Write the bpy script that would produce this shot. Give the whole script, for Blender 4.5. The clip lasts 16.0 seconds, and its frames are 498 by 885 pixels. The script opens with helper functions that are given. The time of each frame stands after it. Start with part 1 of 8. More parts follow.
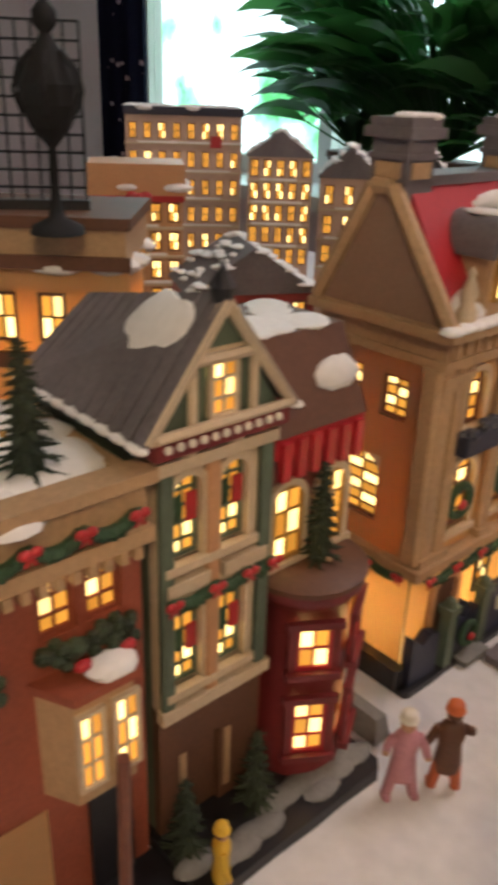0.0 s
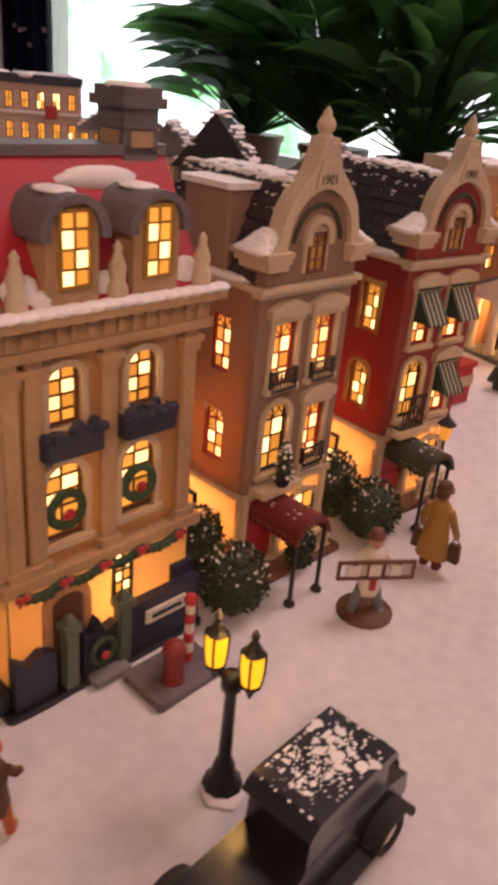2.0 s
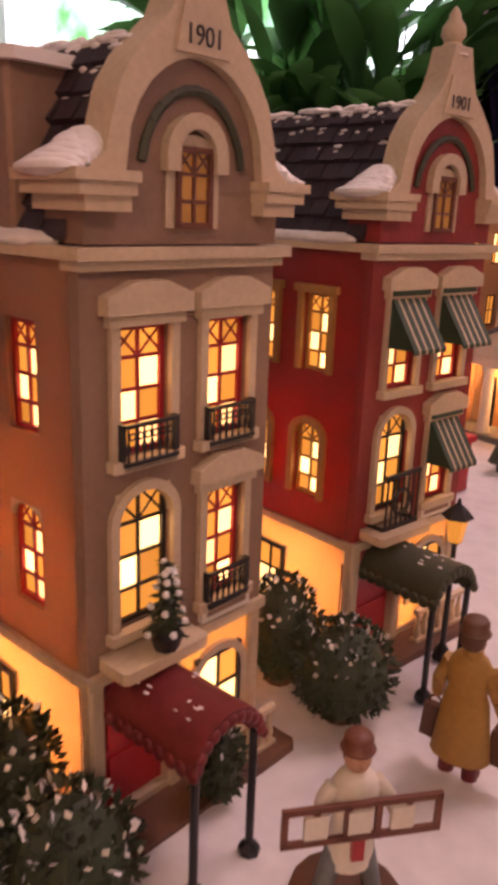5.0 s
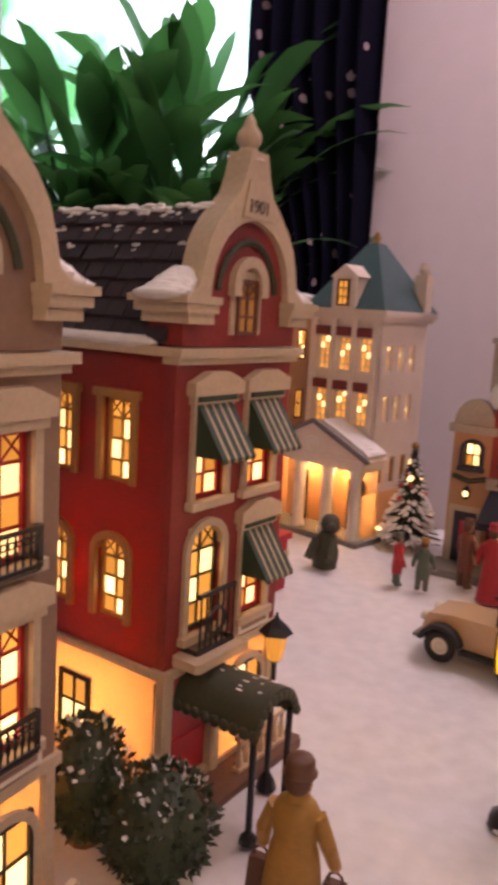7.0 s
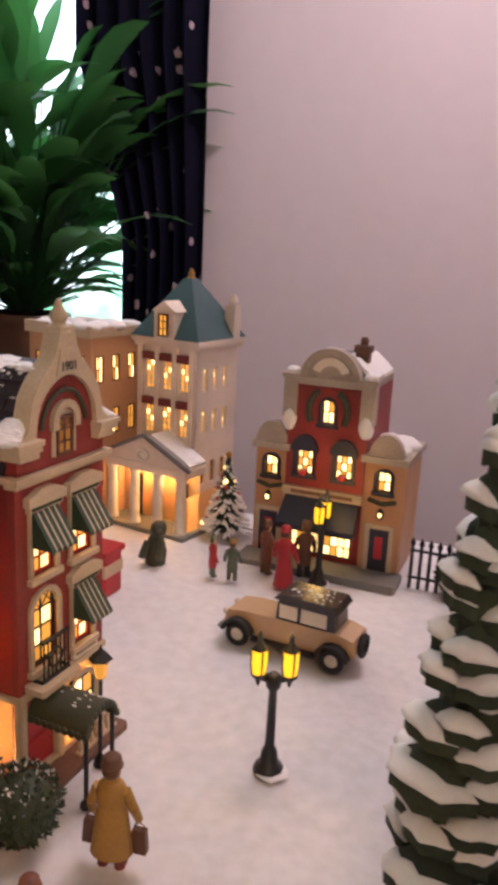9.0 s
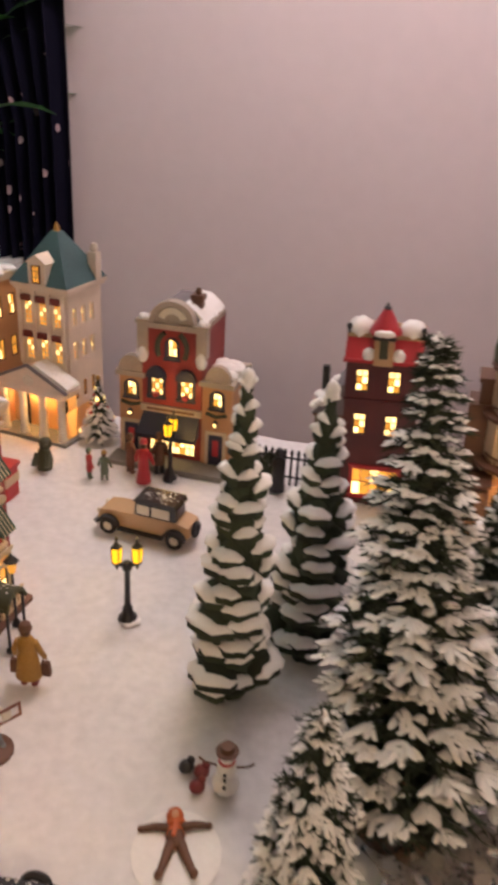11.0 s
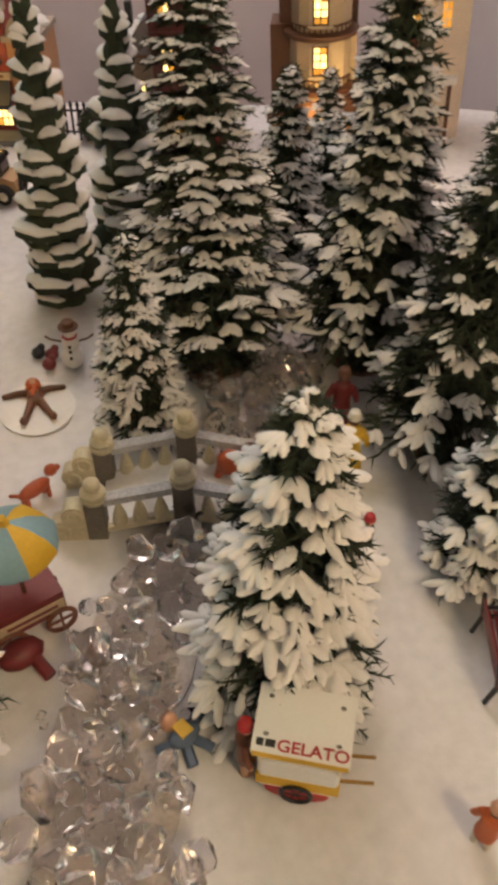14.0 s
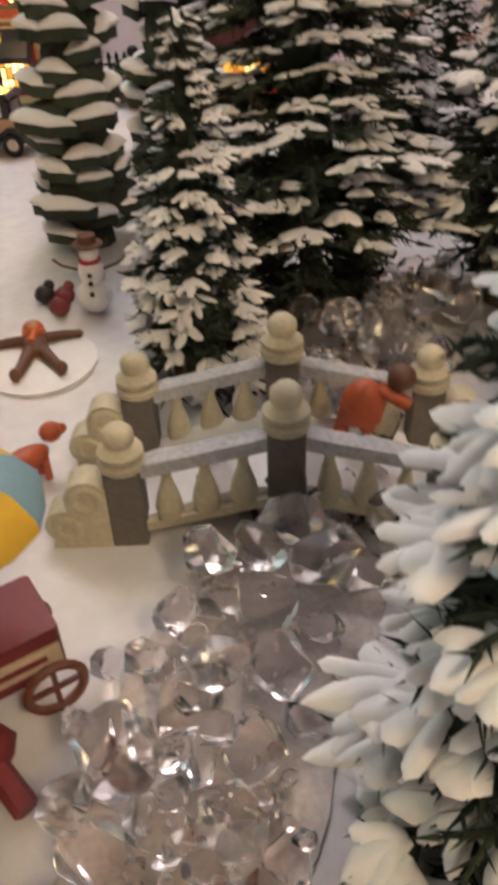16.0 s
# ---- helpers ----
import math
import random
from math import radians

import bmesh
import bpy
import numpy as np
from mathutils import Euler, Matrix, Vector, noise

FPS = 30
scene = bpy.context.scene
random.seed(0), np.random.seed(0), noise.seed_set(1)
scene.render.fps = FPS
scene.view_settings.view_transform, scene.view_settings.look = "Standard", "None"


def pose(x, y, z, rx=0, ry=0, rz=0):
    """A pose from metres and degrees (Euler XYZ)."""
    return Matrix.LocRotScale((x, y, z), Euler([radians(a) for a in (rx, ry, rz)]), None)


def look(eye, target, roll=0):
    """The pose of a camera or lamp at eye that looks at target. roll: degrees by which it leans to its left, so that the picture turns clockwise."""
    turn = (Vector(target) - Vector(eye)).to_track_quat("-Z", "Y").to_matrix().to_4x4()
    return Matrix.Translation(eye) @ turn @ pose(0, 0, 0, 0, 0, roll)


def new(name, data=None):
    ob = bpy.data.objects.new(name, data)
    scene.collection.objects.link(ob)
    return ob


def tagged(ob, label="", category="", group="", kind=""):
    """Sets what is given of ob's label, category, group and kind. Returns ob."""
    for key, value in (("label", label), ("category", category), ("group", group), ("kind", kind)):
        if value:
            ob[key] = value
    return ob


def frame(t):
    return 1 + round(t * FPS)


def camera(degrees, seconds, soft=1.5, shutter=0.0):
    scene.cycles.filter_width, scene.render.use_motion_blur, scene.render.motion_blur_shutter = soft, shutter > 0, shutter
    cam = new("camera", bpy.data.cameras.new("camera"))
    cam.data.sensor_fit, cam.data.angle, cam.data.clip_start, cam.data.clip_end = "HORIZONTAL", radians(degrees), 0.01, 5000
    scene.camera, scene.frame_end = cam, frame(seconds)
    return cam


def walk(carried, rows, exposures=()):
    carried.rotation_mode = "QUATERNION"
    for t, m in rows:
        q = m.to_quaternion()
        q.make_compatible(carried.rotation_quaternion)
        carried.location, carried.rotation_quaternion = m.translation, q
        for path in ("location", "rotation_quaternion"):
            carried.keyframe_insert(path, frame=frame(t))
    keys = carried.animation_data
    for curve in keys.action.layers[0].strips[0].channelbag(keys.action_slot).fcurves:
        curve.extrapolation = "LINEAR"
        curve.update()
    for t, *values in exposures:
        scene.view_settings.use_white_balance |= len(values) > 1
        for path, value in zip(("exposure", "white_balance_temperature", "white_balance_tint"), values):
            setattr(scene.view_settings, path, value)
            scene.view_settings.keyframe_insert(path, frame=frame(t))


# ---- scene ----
cam = camera(35.2, 16.0, soft=4.5, shutter=0.5)
PATH = [
    (0, (0.1489, 0.0053, 0.2547), (-0.0360, 0.4221, 0.0495), 1.97),
    (0.5, (0.1788, 0.0143, 0.2642), (0.0241, 0.4397, 0.0519), 2.58),
    (1, (0.2099, 0.0373, 0.2634), (0.0718, 0.4654, 0.0451), 4.39),
    (1.5, (0.2393, 0.0672, 0.2591), (0.1096, 0.5014, 0.0479), 5.07),
    (2, (0.2667, 0.0932, 0.2560), (0.1205, 0.5214, 0.0432), 5.28),
    (2.5, (0.2865, 0.1324, 0.2471), (0.1080, 0.5536, 0.0452), 4.68),
    (3, (0.2791, 0.1711, 0.2194), (0.0745, 0.5903, 0.0393), 2.65),
    (5.5, (0.2399, 0.2924, 0.1719), (0.1120, 0.7586, 0.0442), 2.05),
    (6, (0.2483, 0.3065, 0.1698), (0.1332, 0.7809, 0.0619), 2.55),
    (6.5, (0.2423, 0.3110, 0.1718), (0.1602, 0.7966, 0.0854), 3.93),
    (7, (0.2416, 0.3013, 0.1780), (0.2045, 0.7931, 0.0958), 3.37),
    (7.5, (0.2486, 0.2789, 0.1909), (0.2501, 0.7728, 0.1130), 2.18),
    (8, (0.2540, 0.2546, 0.2109), (0.2790, 0.7475, 0.1307), 2.53),
    (10.5, (0.2766, 0.0913, 0.3888), (0.3722, 0.5377, 0.1848), 3.18),
    (11, (0.2765, 0.0335, 0.4249), (0.3942, 0.4685, 0.2082), 3.48),
    (11.5, (0.2707, -0.0391, 0.4588), (0.4095, 0.3843, 0.2318), 2.25),
    (12, (0.2548, -0.1020, 0.4776), (0.4154, 0.3024, 0.2313), 2.24),
    (12.5, (0.2467, -0.1364, 0.4650), (0.4192, 0.2464, 0.1935), 2.31),
    (13, (0.2528, -0.1396, 0.4434), (0.4217, 0.2244, 0.1450), 1.57),
    (13.5, (0.2705, -0.1222, 0.3997), (0.4347, 0.2237, 0.0781), 1.25),
    (14, (0.2840, -0.1036, 0.3678), (0.4417, 0.2249, 0.0254), 0.78),
    (14.5, (0.2855, -0.0581, 0.3279), (0.4577, 0.2702, -0.0076), 2.86),
    (15, (0.2800, -0.0038, 0.2712), (0.4363, 0.3482, -0.0476), 3.30),
    (15.5, (0.2868, 0.0160, 0.2224), (0.4376, 0.3845, -0.0801), 0.32),
    (16, (0.2993, 0.0169, 0.1854), (0.4520, 0.3862, -0.1152), -2.08),
]
walk(cam, [(t, look(eye, target, roll)) for t, eye, target, roll in PATH], exposures=[(0.0, 0.05, 6050, 6), (2.5, 0.0, 7000, 40), (6.0, 0.05, 6700, 44), (7.0, 0.05, 6350, 30), (8.0, 0.25, 6000, 22), (10.5, 0.15, 6250, 13), (11.0, 0.28, 6350, 12), (12.5, 0.3, 6450, 7), (13.5, 0.14, 6450, -1), (14.0, 0.14, 6450, 2), (15.5, 0.4, 5950, 4), (16.0, 0.5, 5950, 4)])

# ---- world and lights ----
CM = 0.01
world = bpy.data.worlds.new("world")
scene.world = world
world.use_nodes = True
wn = world.node_tree.nodes
sky = wn.new("ShaderNodeTexSky")
sky.sky_type, sky.sun_disc = "NISHITA", False
sky.sun_elevation, sky.sun_rotation = radians(30), radians(20)
world.node_tree.links.new(sky.outputs[0], wn["Background"].inputs[0])
wn["Background"].inputs[1].default_value = 0.08


def lamp(name, kind, m, power, color, size=0.1, size_y=None):
    data = bpy.data.lights.new(name, kind)
    data.energy, data.color = power, color
    if kind == "AREA":
        data.shape, data.size, data.size_y = "RECTANGLE", size, size_y or size
    else:
        data.shadow_soft_size = size
    ob = new(name, data)
    ob.matrix_world = m
    return ob


# Room axes: the window wall runs at -26 degrees through (35, 200) cm.
WALL_A = -26.0
ROOM = pose(0.35, 2.0, 0, 0, 0, WALL_A)


def room(a, b, z):
    """A place in the room's axes, in cm: a along the window wall, b towards the village, z up from the table."""
    return ROOM @ Vector((a * CM, -b * CM, z * CM))


lamp("daylight_in_window", "AREA", look(room(-90, 6, 75), room(-20, 160, 0)), 9.5, (0.72, 0.88, 1.0), 1.6, 1.3)
lamp("ceiling_lamp_light", "AREA", look(room(70, 66, 150), room(72, 60, 0)), 11.0, (1.0, 0.82, 0.77), 0.6, 0.6)
lamp("table_lamp_light", "POINT", look(room(112, 215, 70), room(60, 150, 0)), 8.5, (1.0, 0.72, 0.40), 0.08)

# ---- materials ----


def material(name, color, rough=0.5, vary=0.25, scale=6.0, bump=0.15, metal=0.0, second=None, coat=0.0, fine=60.0, island=0.0):
    """Painted or grown surface: mottled at two scales with a fine relief; scales are per cm-sized features."""
    m = bpy.data.materials.new(name)
    m.use_nodes = True
    n, l = m.node_tree.nodes, m.node_tree.links
    b = n["Principled BSDF"]
    tc = n.new("ShaderNodeTexCoord")
    big, small = n.new("ShaderNodeTexNoise"), n.new("ShaderNodeTexNoise")
    big.inputs["Scale"].default_value, small.inputs["Scale"].default_value = scale * 4, fine * 8
    big.inputs["Detail"].default_value = 5
    small.inputs["Detail"].default_value = 3
    for t in (big, small):
        l.new(tc.outputs["Object"], t.inputs["Vector"])
    ramp = n.new("ShaderNodeValToRGB")
    c = Vector(color)
    dark = c * (1 - vary)
    light = Vector(second) if second else c * (1 + 0.6 * vary)
    ramp.color_ramp.elements[0].position, ramp.color_ramp.elements[1].position = 0.32, 0.68
    ramp.color_ramp.elements[0].color = (*[max(0, v) for v in dark], 1)
    ramp.color_ramp.elements[1].color = (*[min(1, v) for v in light], 1)
    mixf = n.new("ShaderNodeMath")
    mixf.operation = "MULTIPLY_ADD"
    mixf.inputs[1].default_value, mixf.inputs[2].default_value = 0.35, 0.0
    add = n.new("ShaderNodeMath")
    add.operation = "MULTIPLY_ADD"
    add.inputs[1].default_value = 0.65
    l.new(small.outputs["Fac"], mixf.inputs[0])
    l.new(big.outputs["Fac"], add.inputs[0])
    l.new(mixf.outputs[0], add.inputs[2])
    l.new(add.outputs[0], ramp.inputs[0])
    out = ramp.outputs[0]
    if island:
        geo, hsv, mul = n.new("ShaderNodeNewGeometry"), n.new("ShaderNodeHueSaturation"), n.new("ShaderNodeMapRange")
        mul.inputs[3].default_value, mul.inputs[4].default_value = 1 - island, 1 + island
        l.new(geo.outputs["Random Per Island"], mul.inputs[0])
        l.new(mul.outputs[0], hsv.inputs["Value"])
        l.new(out, hsv.inputs["Color"])
        out = hsv.outputs[0]
    l.new(out, b.inputs["Base Color"])
    b.inputs["Roughness"].default_value, b.inputs["Metallic"].default_value = rough, metal
    b.inputs["Coat Weight"].default_value, b.inputs["Coat Roughness"].default_value = coat, 0.25
    if bump:
        bp = n.new("ShaderNodeBump")
        bp.inputs["Strength"].default_value, bp.inputs["Distance"].default_value = bump, 0.0015
        l.new(add.outputs[0], bp.inputs["Height"])
        l.new(bp.outputs[0], b.inputs["Normal"])
    return m


def glow(name, color, strength, spread=0.35):
    """A lit translucent pane: the amber film itself emits in place of the bulb behind it, slightly uneven from pane to
    pane.
    """
    m = bpy.data.materials.new(name)
    m.use_nodes = True
    n, l = m.node_tree.nodes, m.node_tree.links
    b = n["Principled BSDF"]
    b.inputs["Base Color"].default_value = (*[v * 0.5 for v in color], 1)
    b.inputs["Roughness"].default_value = 0.25
    b.inputs["Emission Color"].default_value = (*color, 1)
    info, mr = n.new("ShaderNodeObjectInfo"), n.new("ShaderNodeMapRange")
    mr.inputs[3].default_value, mr.inputs[4].default_value = strength * (1 - spread), strength * (1 + spread)
    l.new(info.outputs["Random"], mr.inputs[0])
    l.new(mr.outputs[0], b.inputs["Emission Strength"])
    return m


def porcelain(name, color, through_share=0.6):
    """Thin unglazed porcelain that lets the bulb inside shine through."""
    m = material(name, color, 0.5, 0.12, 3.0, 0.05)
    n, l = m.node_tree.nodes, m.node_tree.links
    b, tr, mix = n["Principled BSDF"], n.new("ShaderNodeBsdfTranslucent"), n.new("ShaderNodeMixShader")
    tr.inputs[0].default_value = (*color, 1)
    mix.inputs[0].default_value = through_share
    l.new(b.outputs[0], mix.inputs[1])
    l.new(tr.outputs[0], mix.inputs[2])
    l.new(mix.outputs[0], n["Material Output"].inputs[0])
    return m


SNOW = material("snow_paint", (0.80, 0.77, 0.76), 0.75, 0.10, 2.5, 0.5, fine=40)
SNOW_MAT = material("snow_blanket", (0.70, 0.675, 0.685), 0.9, 0.2, 0.7, 0.9, fine=14)
CREAM = material("cream_trim", (0.56, 0.44, 0.30), 0.5, 0.22, 5, 0.15)
TAN = material("tan_stone", (0.44, 0.28, 0.15), 0.55, 0.3, 4, 0.25)
TAUPE = material("taupe_paint", (0.27, 0.165, 0.11), 0.5, 0.22, 4, 0.15)
BRICK = material("red_brick_paint", (0.27, 0.030, 0.026), 0.5, 0.35, 5, 0.25)
MAROON = material("maroon_paint", (0.17, 0.02, 0.022), 0.45, 0.3, 4, 0.15)
WINE = material("dark_wine_paint", (0.075, 0.012, 0.014), 0.5, 0.4, 5, 0.2)
UMBER = material("grey_umber_paint", (0.16, 0.115, 0.085), 0.55, 0.35, 5, 0.2)
BRICKO = material("orange_brick_paint", (0.29, 0.07, 0.034), 0.55, 0.35, 5, 0.3)
CRIMSON = material("crimson_paint", (0.42, 0.02, 0.03), 0.4, 0.2, 4, 0.1)
GREEN = material("grey_green_paint", (0.10, 0.13, 0.09), 0.5, 0.3, 4, 0.15)
SLATE = material("slate_paint", (0.15, 0.13, 0.14), 0.6, 0.35, 6, 0.4)
ROOFD = material("plum_shingle", (0.035, 0.024, 0.034), 0.6, 0.35, 5, 0.3, island=0.25)
BLACK = material("black_paint", (0.012, 0.011, 0.014), 0.4, 0.3, 5, 0.15)
NAVY = material("navy_paint", (0.02, 0.022, 0.045), 0.45, 0.3, 5, 0.2)
OLIVE = material("olive_dark", (0.05, 0.055, 0.03), 0.6, 0.3, 5, 0.2)
PINE = material("pine_needle", (0.016, 0.034, 0.022), 0.85, 0.45, 6, 0.4, second=(0.045, 0.055, 0.028), island=0.45)
LEAF = material("boxwood_leaf", (0.03, 0.045, 0.02), 0.6, 0.4, 6, 0.3, island=0.4)
WREATH = material("wreath_green", (0.03, 0.07, 0.03), 0.7, 0.4, 8, 0.4)
RED = material("bow_red", (0.45, 0.025, 0.03), 0.4, 0.25, 6, 0.1)
WHITE = material("ivory_paint", (0.72, 0.66, 0.56), 0.5, 0.15, 4, 0.1)
GOLD = material("mustard_coat", (0.36, 0.19, 0.035), 0.55, 0.25, 5, 0.15)
SKIN = material("painted_flesh", (0.55, 0.30, 0.19), 0.5, 0.12, 4, 0.05)
BROWN = material("brown_paint", (0.12, 0.05, 0.025), 0.55, 0.35, 5, 0.2)
WOOD = material("reddish_wood", (0.17, 0.055, 0.03), 0.5, 0.35, 6, 0.2)
RAIL = material("snow_dusted_stone", (0.34, 0.33, 0.34), 0.8, 0.4, 6, 0.4, second=(0.62, 0.61, 0.63))
BACKSTONE = material("weathered_sandstone", (0.52, 0.35, 0.27), 0.6, 0.3, 4, 0.2)
MATTE = material("matt_black_iron", (0.006, 0.006, 0.008), 0.85, 0.3, 5, 0.2)
GREY = material("grey_stone", (0.20, 0.19, 0.18), 0.7, 0.3, 5, 0.35)
BLUE = material("jeans_blue", (0.10, 0.14, 0.22), 0.6, 0.25, 5, 0.15)
PINK = material("pink_coat", (0.50, 0.22, 0.26), 0.6, 0.2, 5, 0.1)
ORANGE = material("orange_paint", (0.55, 0.12, 0.03), 0.5, 0.25, 5, 0.1)
RUST = material("rust_orange_paint", (0.42, 0.085, 0.03), 0.5, 0.25, 5, 0.1)
BRASS = material("ochre_window_paint", (0.42, 0.22, 0.06), 0.5, 0.25, 5, 0.15)
STONE = material("grey_brown_stone", (0.40, 0.33, 0.27), 0.65, 0.3, 5, 0.25)
TEAL = material("verdigris_roof", (0.045, 0.10, 0.11), 0.55, 0.3, 5, 0.2)
DOME = material("moss_dome", (0.105, 0.115, 0.06), 0.5, 0.3, 4, 0.2)
PEACH = material("peach_plaster", (0.52, 0.27, 0.13), 0.5, 0.2, 4, 0.12)
SAND = material("sand_limestone", (0.74, 0.62, 0.52), 0.55, 0.2, 4, 0.15)
CARCREAM = material("caramel_car_paint", (0.52, 0.33, 0.17), 0.3, 0.1, 3, 0.03, coat=0.4)
CARBLACK = material("black_car_paint", (0.012, 0.010, 0.014), 0.25, 0.2, 3, 0.03, coat=0.5)
TYRE = material("black_tyre", (0.015, 0.014, 0.016), 0.7, 0.2, 6, 0.2)
POND = material("bridge_stone", (0.56, 0.50, 0.36), 0.7, 0.3, 6, 0.35)
BRIDGE_GREY = material("weathered_slab", (0.15, 0.13, 0.11), 0.7, 0.35, 6, 0.35)
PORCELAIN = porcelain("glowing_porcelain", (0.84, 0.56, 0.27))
def thin_wall(name, like, glow_color, share=0.3):
    """Thin painted porcelain: the same paint, through which the bulb inside glows a little."""
    m = like.copy()
    m.name = name
    n, l = m.node_tree.nodes, m.node_tree.links
    tr, mix = n.new("ShaderNodeBsdfTranslucent"), n.new("ShaderNodeMixShader")
    tr.inputs[0].default_value = (*glow_color, 1)
    mix.inputs[0].default_value = share
    l.new(n["Principled BSDF"].outputs[0], mix.inputs[1])
    l.new(tr.outputs[0], mix.inputs[2])
    l.new(mix.outputs[0], n["Material Output"].inputs[0])
    return m


# Translucent tinted copies of the paints put a warm glow into chosen walls.
TAUPE_THIN = thin_wall("thin_taupe_porcelain", TAUPE, (0.78, 0.44, 0.22), 0.29)
BRICK_THIN = thin_wall("thin_red_porcelain", BRICK, (0.60, 0.10, 0.06), 0.24)
TAN_THIN = thin_wall("thin_tan_porcelain", TAN, (0.66, 0.43, 0.14), 0.30)
PANE_HOT = glow("pane_bright", (1.0, 0.66, 0.22), 2.9)
BLUE_GREY = material("grey_jeans", (0.17, 0.19, 0.20), 0.6, 0.25, 5, 0.15)
# Dim brass gable panes, given a faint emission of their own.
PANE_DULL = glow("pane_faint_glow", (0.60, 0.27, 0.06), 0.22)
ENAMEL = material("white_enamel", (0.80, 0.79, 0.77), 0.35, 0.06, 4, 0.05)
PANE_DIM = glow("pane_amber", (0.85, 0.36, 0.045), 0.95)
LANTERN = glow("lantern_glass", (1.0, 0.52, 0.012), 1.25, 0.1)
YELLOW = material("yellow_cloth", (0.65, 0.40, 0.03), 0.55, 0.15, 4, 0.1)
SKYCLOTH = material("pale_blue_cloth", (0.22, 0.36, 0.42), 0.55, 0.15, 4, 0.1)
AWN_G = material("striped_awning_green", (0.03, 0.06, 0.035), 0.6, 0.2, 5, 0.1)


# ---- mesh building ----
class Shape:
    """Collects closed forms in cm; m is the material slot of the forms that follow."""

    def __init__(self):
        self.v, self.f, self.k, self.m = [], [], [], 0

    def add(self, verts, faces):
        o = len(self.v)
        self.v += [tuple(p) for p in verts]
        self.f += [tuple(i + o for i in face) for face in faces]
        self.k += [self.m] * len(faces)
        return self

    def box(self, x0, x1, y0, y1, z0, z1, taper=0.0, bev=0.0):
        if bev:
            t = bev
            return self.extrude([(x0 + t, y0), (x1 - t, y0), (x1, y0 + t), (x1, y1 - t), (x1 - t, y1), (x0 + t, y1), (x0, y1 - t), (x0, y0 + t)], z0, z1)
        t = taper
        v = [(x0, y0, z0), (x1, y0, z0), (x1, y1, z0), (x0, y1, z0), (x0 + t, y0 + t, z1), (x1 - t, y0 + t, z1), (x1 - t, y1 - t, z1), (x0 + t, y1 - t, z1)]
        return self.add(v, [(3, 2, 1, 0), (4, 5, 6, 7), (0, 1, 5, 4), (1, 2, 6, 5), (2, 3, 7, 6), (3, 0, 4, 7)])

    def extrude(self, poly, z0, z1):
        n = len(poly)
        v = [(x, y, z0) for x, y in poly] + [(x, y, z1) for x, y in poly]
        return self.add(v, [tuple(reversed(range(n))), tuple(range(n, 2 * n))] + [(i, (i + 1) % n, n + (i + 1) % n, n + i) for i in range(n)])

    def slab(self, poly, y0, y1):
        """A form with the outline poly in (x, z), from y0 to y1."""
        n = len(poly)
        v = [(x, y0, z) for x, z in poly] + [(x, y1, z) for x, z in poly]
        return self.add(v, [tuple(range(n)), tuple(reversed(range(n, 2 * n)))] + [((i + 1) % n, i, n + i, n + (i + 1) % n) for i in range(n)])

    def side(self, poly, x0, x1):
        """A form with the outline poly in (y, z), from x0 to x1."""
        n = len(poly)
        v = [(x0, y, z) for y, z in poly] + [(x1, y, z) for y, z in poly]
        return self.add(v, [tuple(reversed(range(n))), tuple(range(n, 2 * n))] + [(i, (i + 1) % n, n + (i + 1) % n, n + i) for i in range(n)])

    def lathe(self, prof, cx=0.0, cy=0.0, n=12, sx=1.0, sy=1.0):
        """A turned form: prof of (radius, z)."""
        v, f = [], []
        for r, z in prof:
            v += [(cx + sx * r * math.cos(2 * math.pi * i / n), cy + sy * r * math.sin(2 * math.pi * i / n), z) for i in range(n)]
        for j in range(len(prof) - 1):
            f += [(j * n + i, j * n + (i + 1) % n, (j + 1) * n + (i + 1) % n, (j + 1) * n + i) for i in range(n)]
        f += [tuple(reversed(range(n))), tuple((len(prof) - 1) * n + i for i in range(n))]
        return self.add(v, f)

    def tube(self, a, b, r0, r1=None, n=6):
        a, b = Vector(a), Vector(b)
        r1 = r0 if r1 is None else r1
        q = (b - a).to_track_quat("Z", "Y")
        v = [a + q @ Vector((r0 * math.cos(2 * math.pi * i / n), r0 * math.sin(2 * math.pi * i / n), 0)) for i in range(n)]
        v += [b + q @ Vector((r1 * math.cos(2 * math.pi * i / n), r1 * math.sin(2 * math.pi * i / n), 0)) for i in range(n)]
        return self.add(v, [tuple(reversed(range(n))), tuple(range(n, 2 * n))] + [(i, (i + 1) % n, n + (i + 1) % n, n + i) for i in range(n)])

    def path(self, pts, r, n=6):
        for a, b in zip(pts, pts[1:]):
            self.tube(a, b, r, r, n)
        return self

    def ball(self, c, rx, ry=None, rz=None, n=10, rings=6, rough=0.0, rnd=None):
        ry, rz = ry or rx, rz or rx
        v, f = [(c[0], c[1], c[2] - rz)], []
        for j in range(1, rings):
            a = math.pi * j / rings - math.pi / 2
            for i in range(n):
                k = 1 + (rnd.uniform(-rough, rough) if rnd else 0)
                b = 2 * math.pi * i / n
                v.append((c[0] + k * rx * math.cos(a) * math.cos(b), c[1] + k * ry * math.cos(a) * math.sin(b), c[2] + k * rz * math.sin(a)))
        v.append((c[0], c[1], c[2] + rz))
        f += [(0, 1 + (i + 1) % n, 1 + i) for i in range(n)]
        for j in range(rings - 2):
            f += [(1 + j * n + i, 1 + j * n + (i + 1) % n, 1 + (j + 1) * n + (i + 1) % n, 1 + (j + 1) * n + i) for i in range(n)]
        last = len(v) - 1
        f += [(last, last - n + i, last - n + (i + 1) % n) for i in range(n)]
        return self.add(v, f)

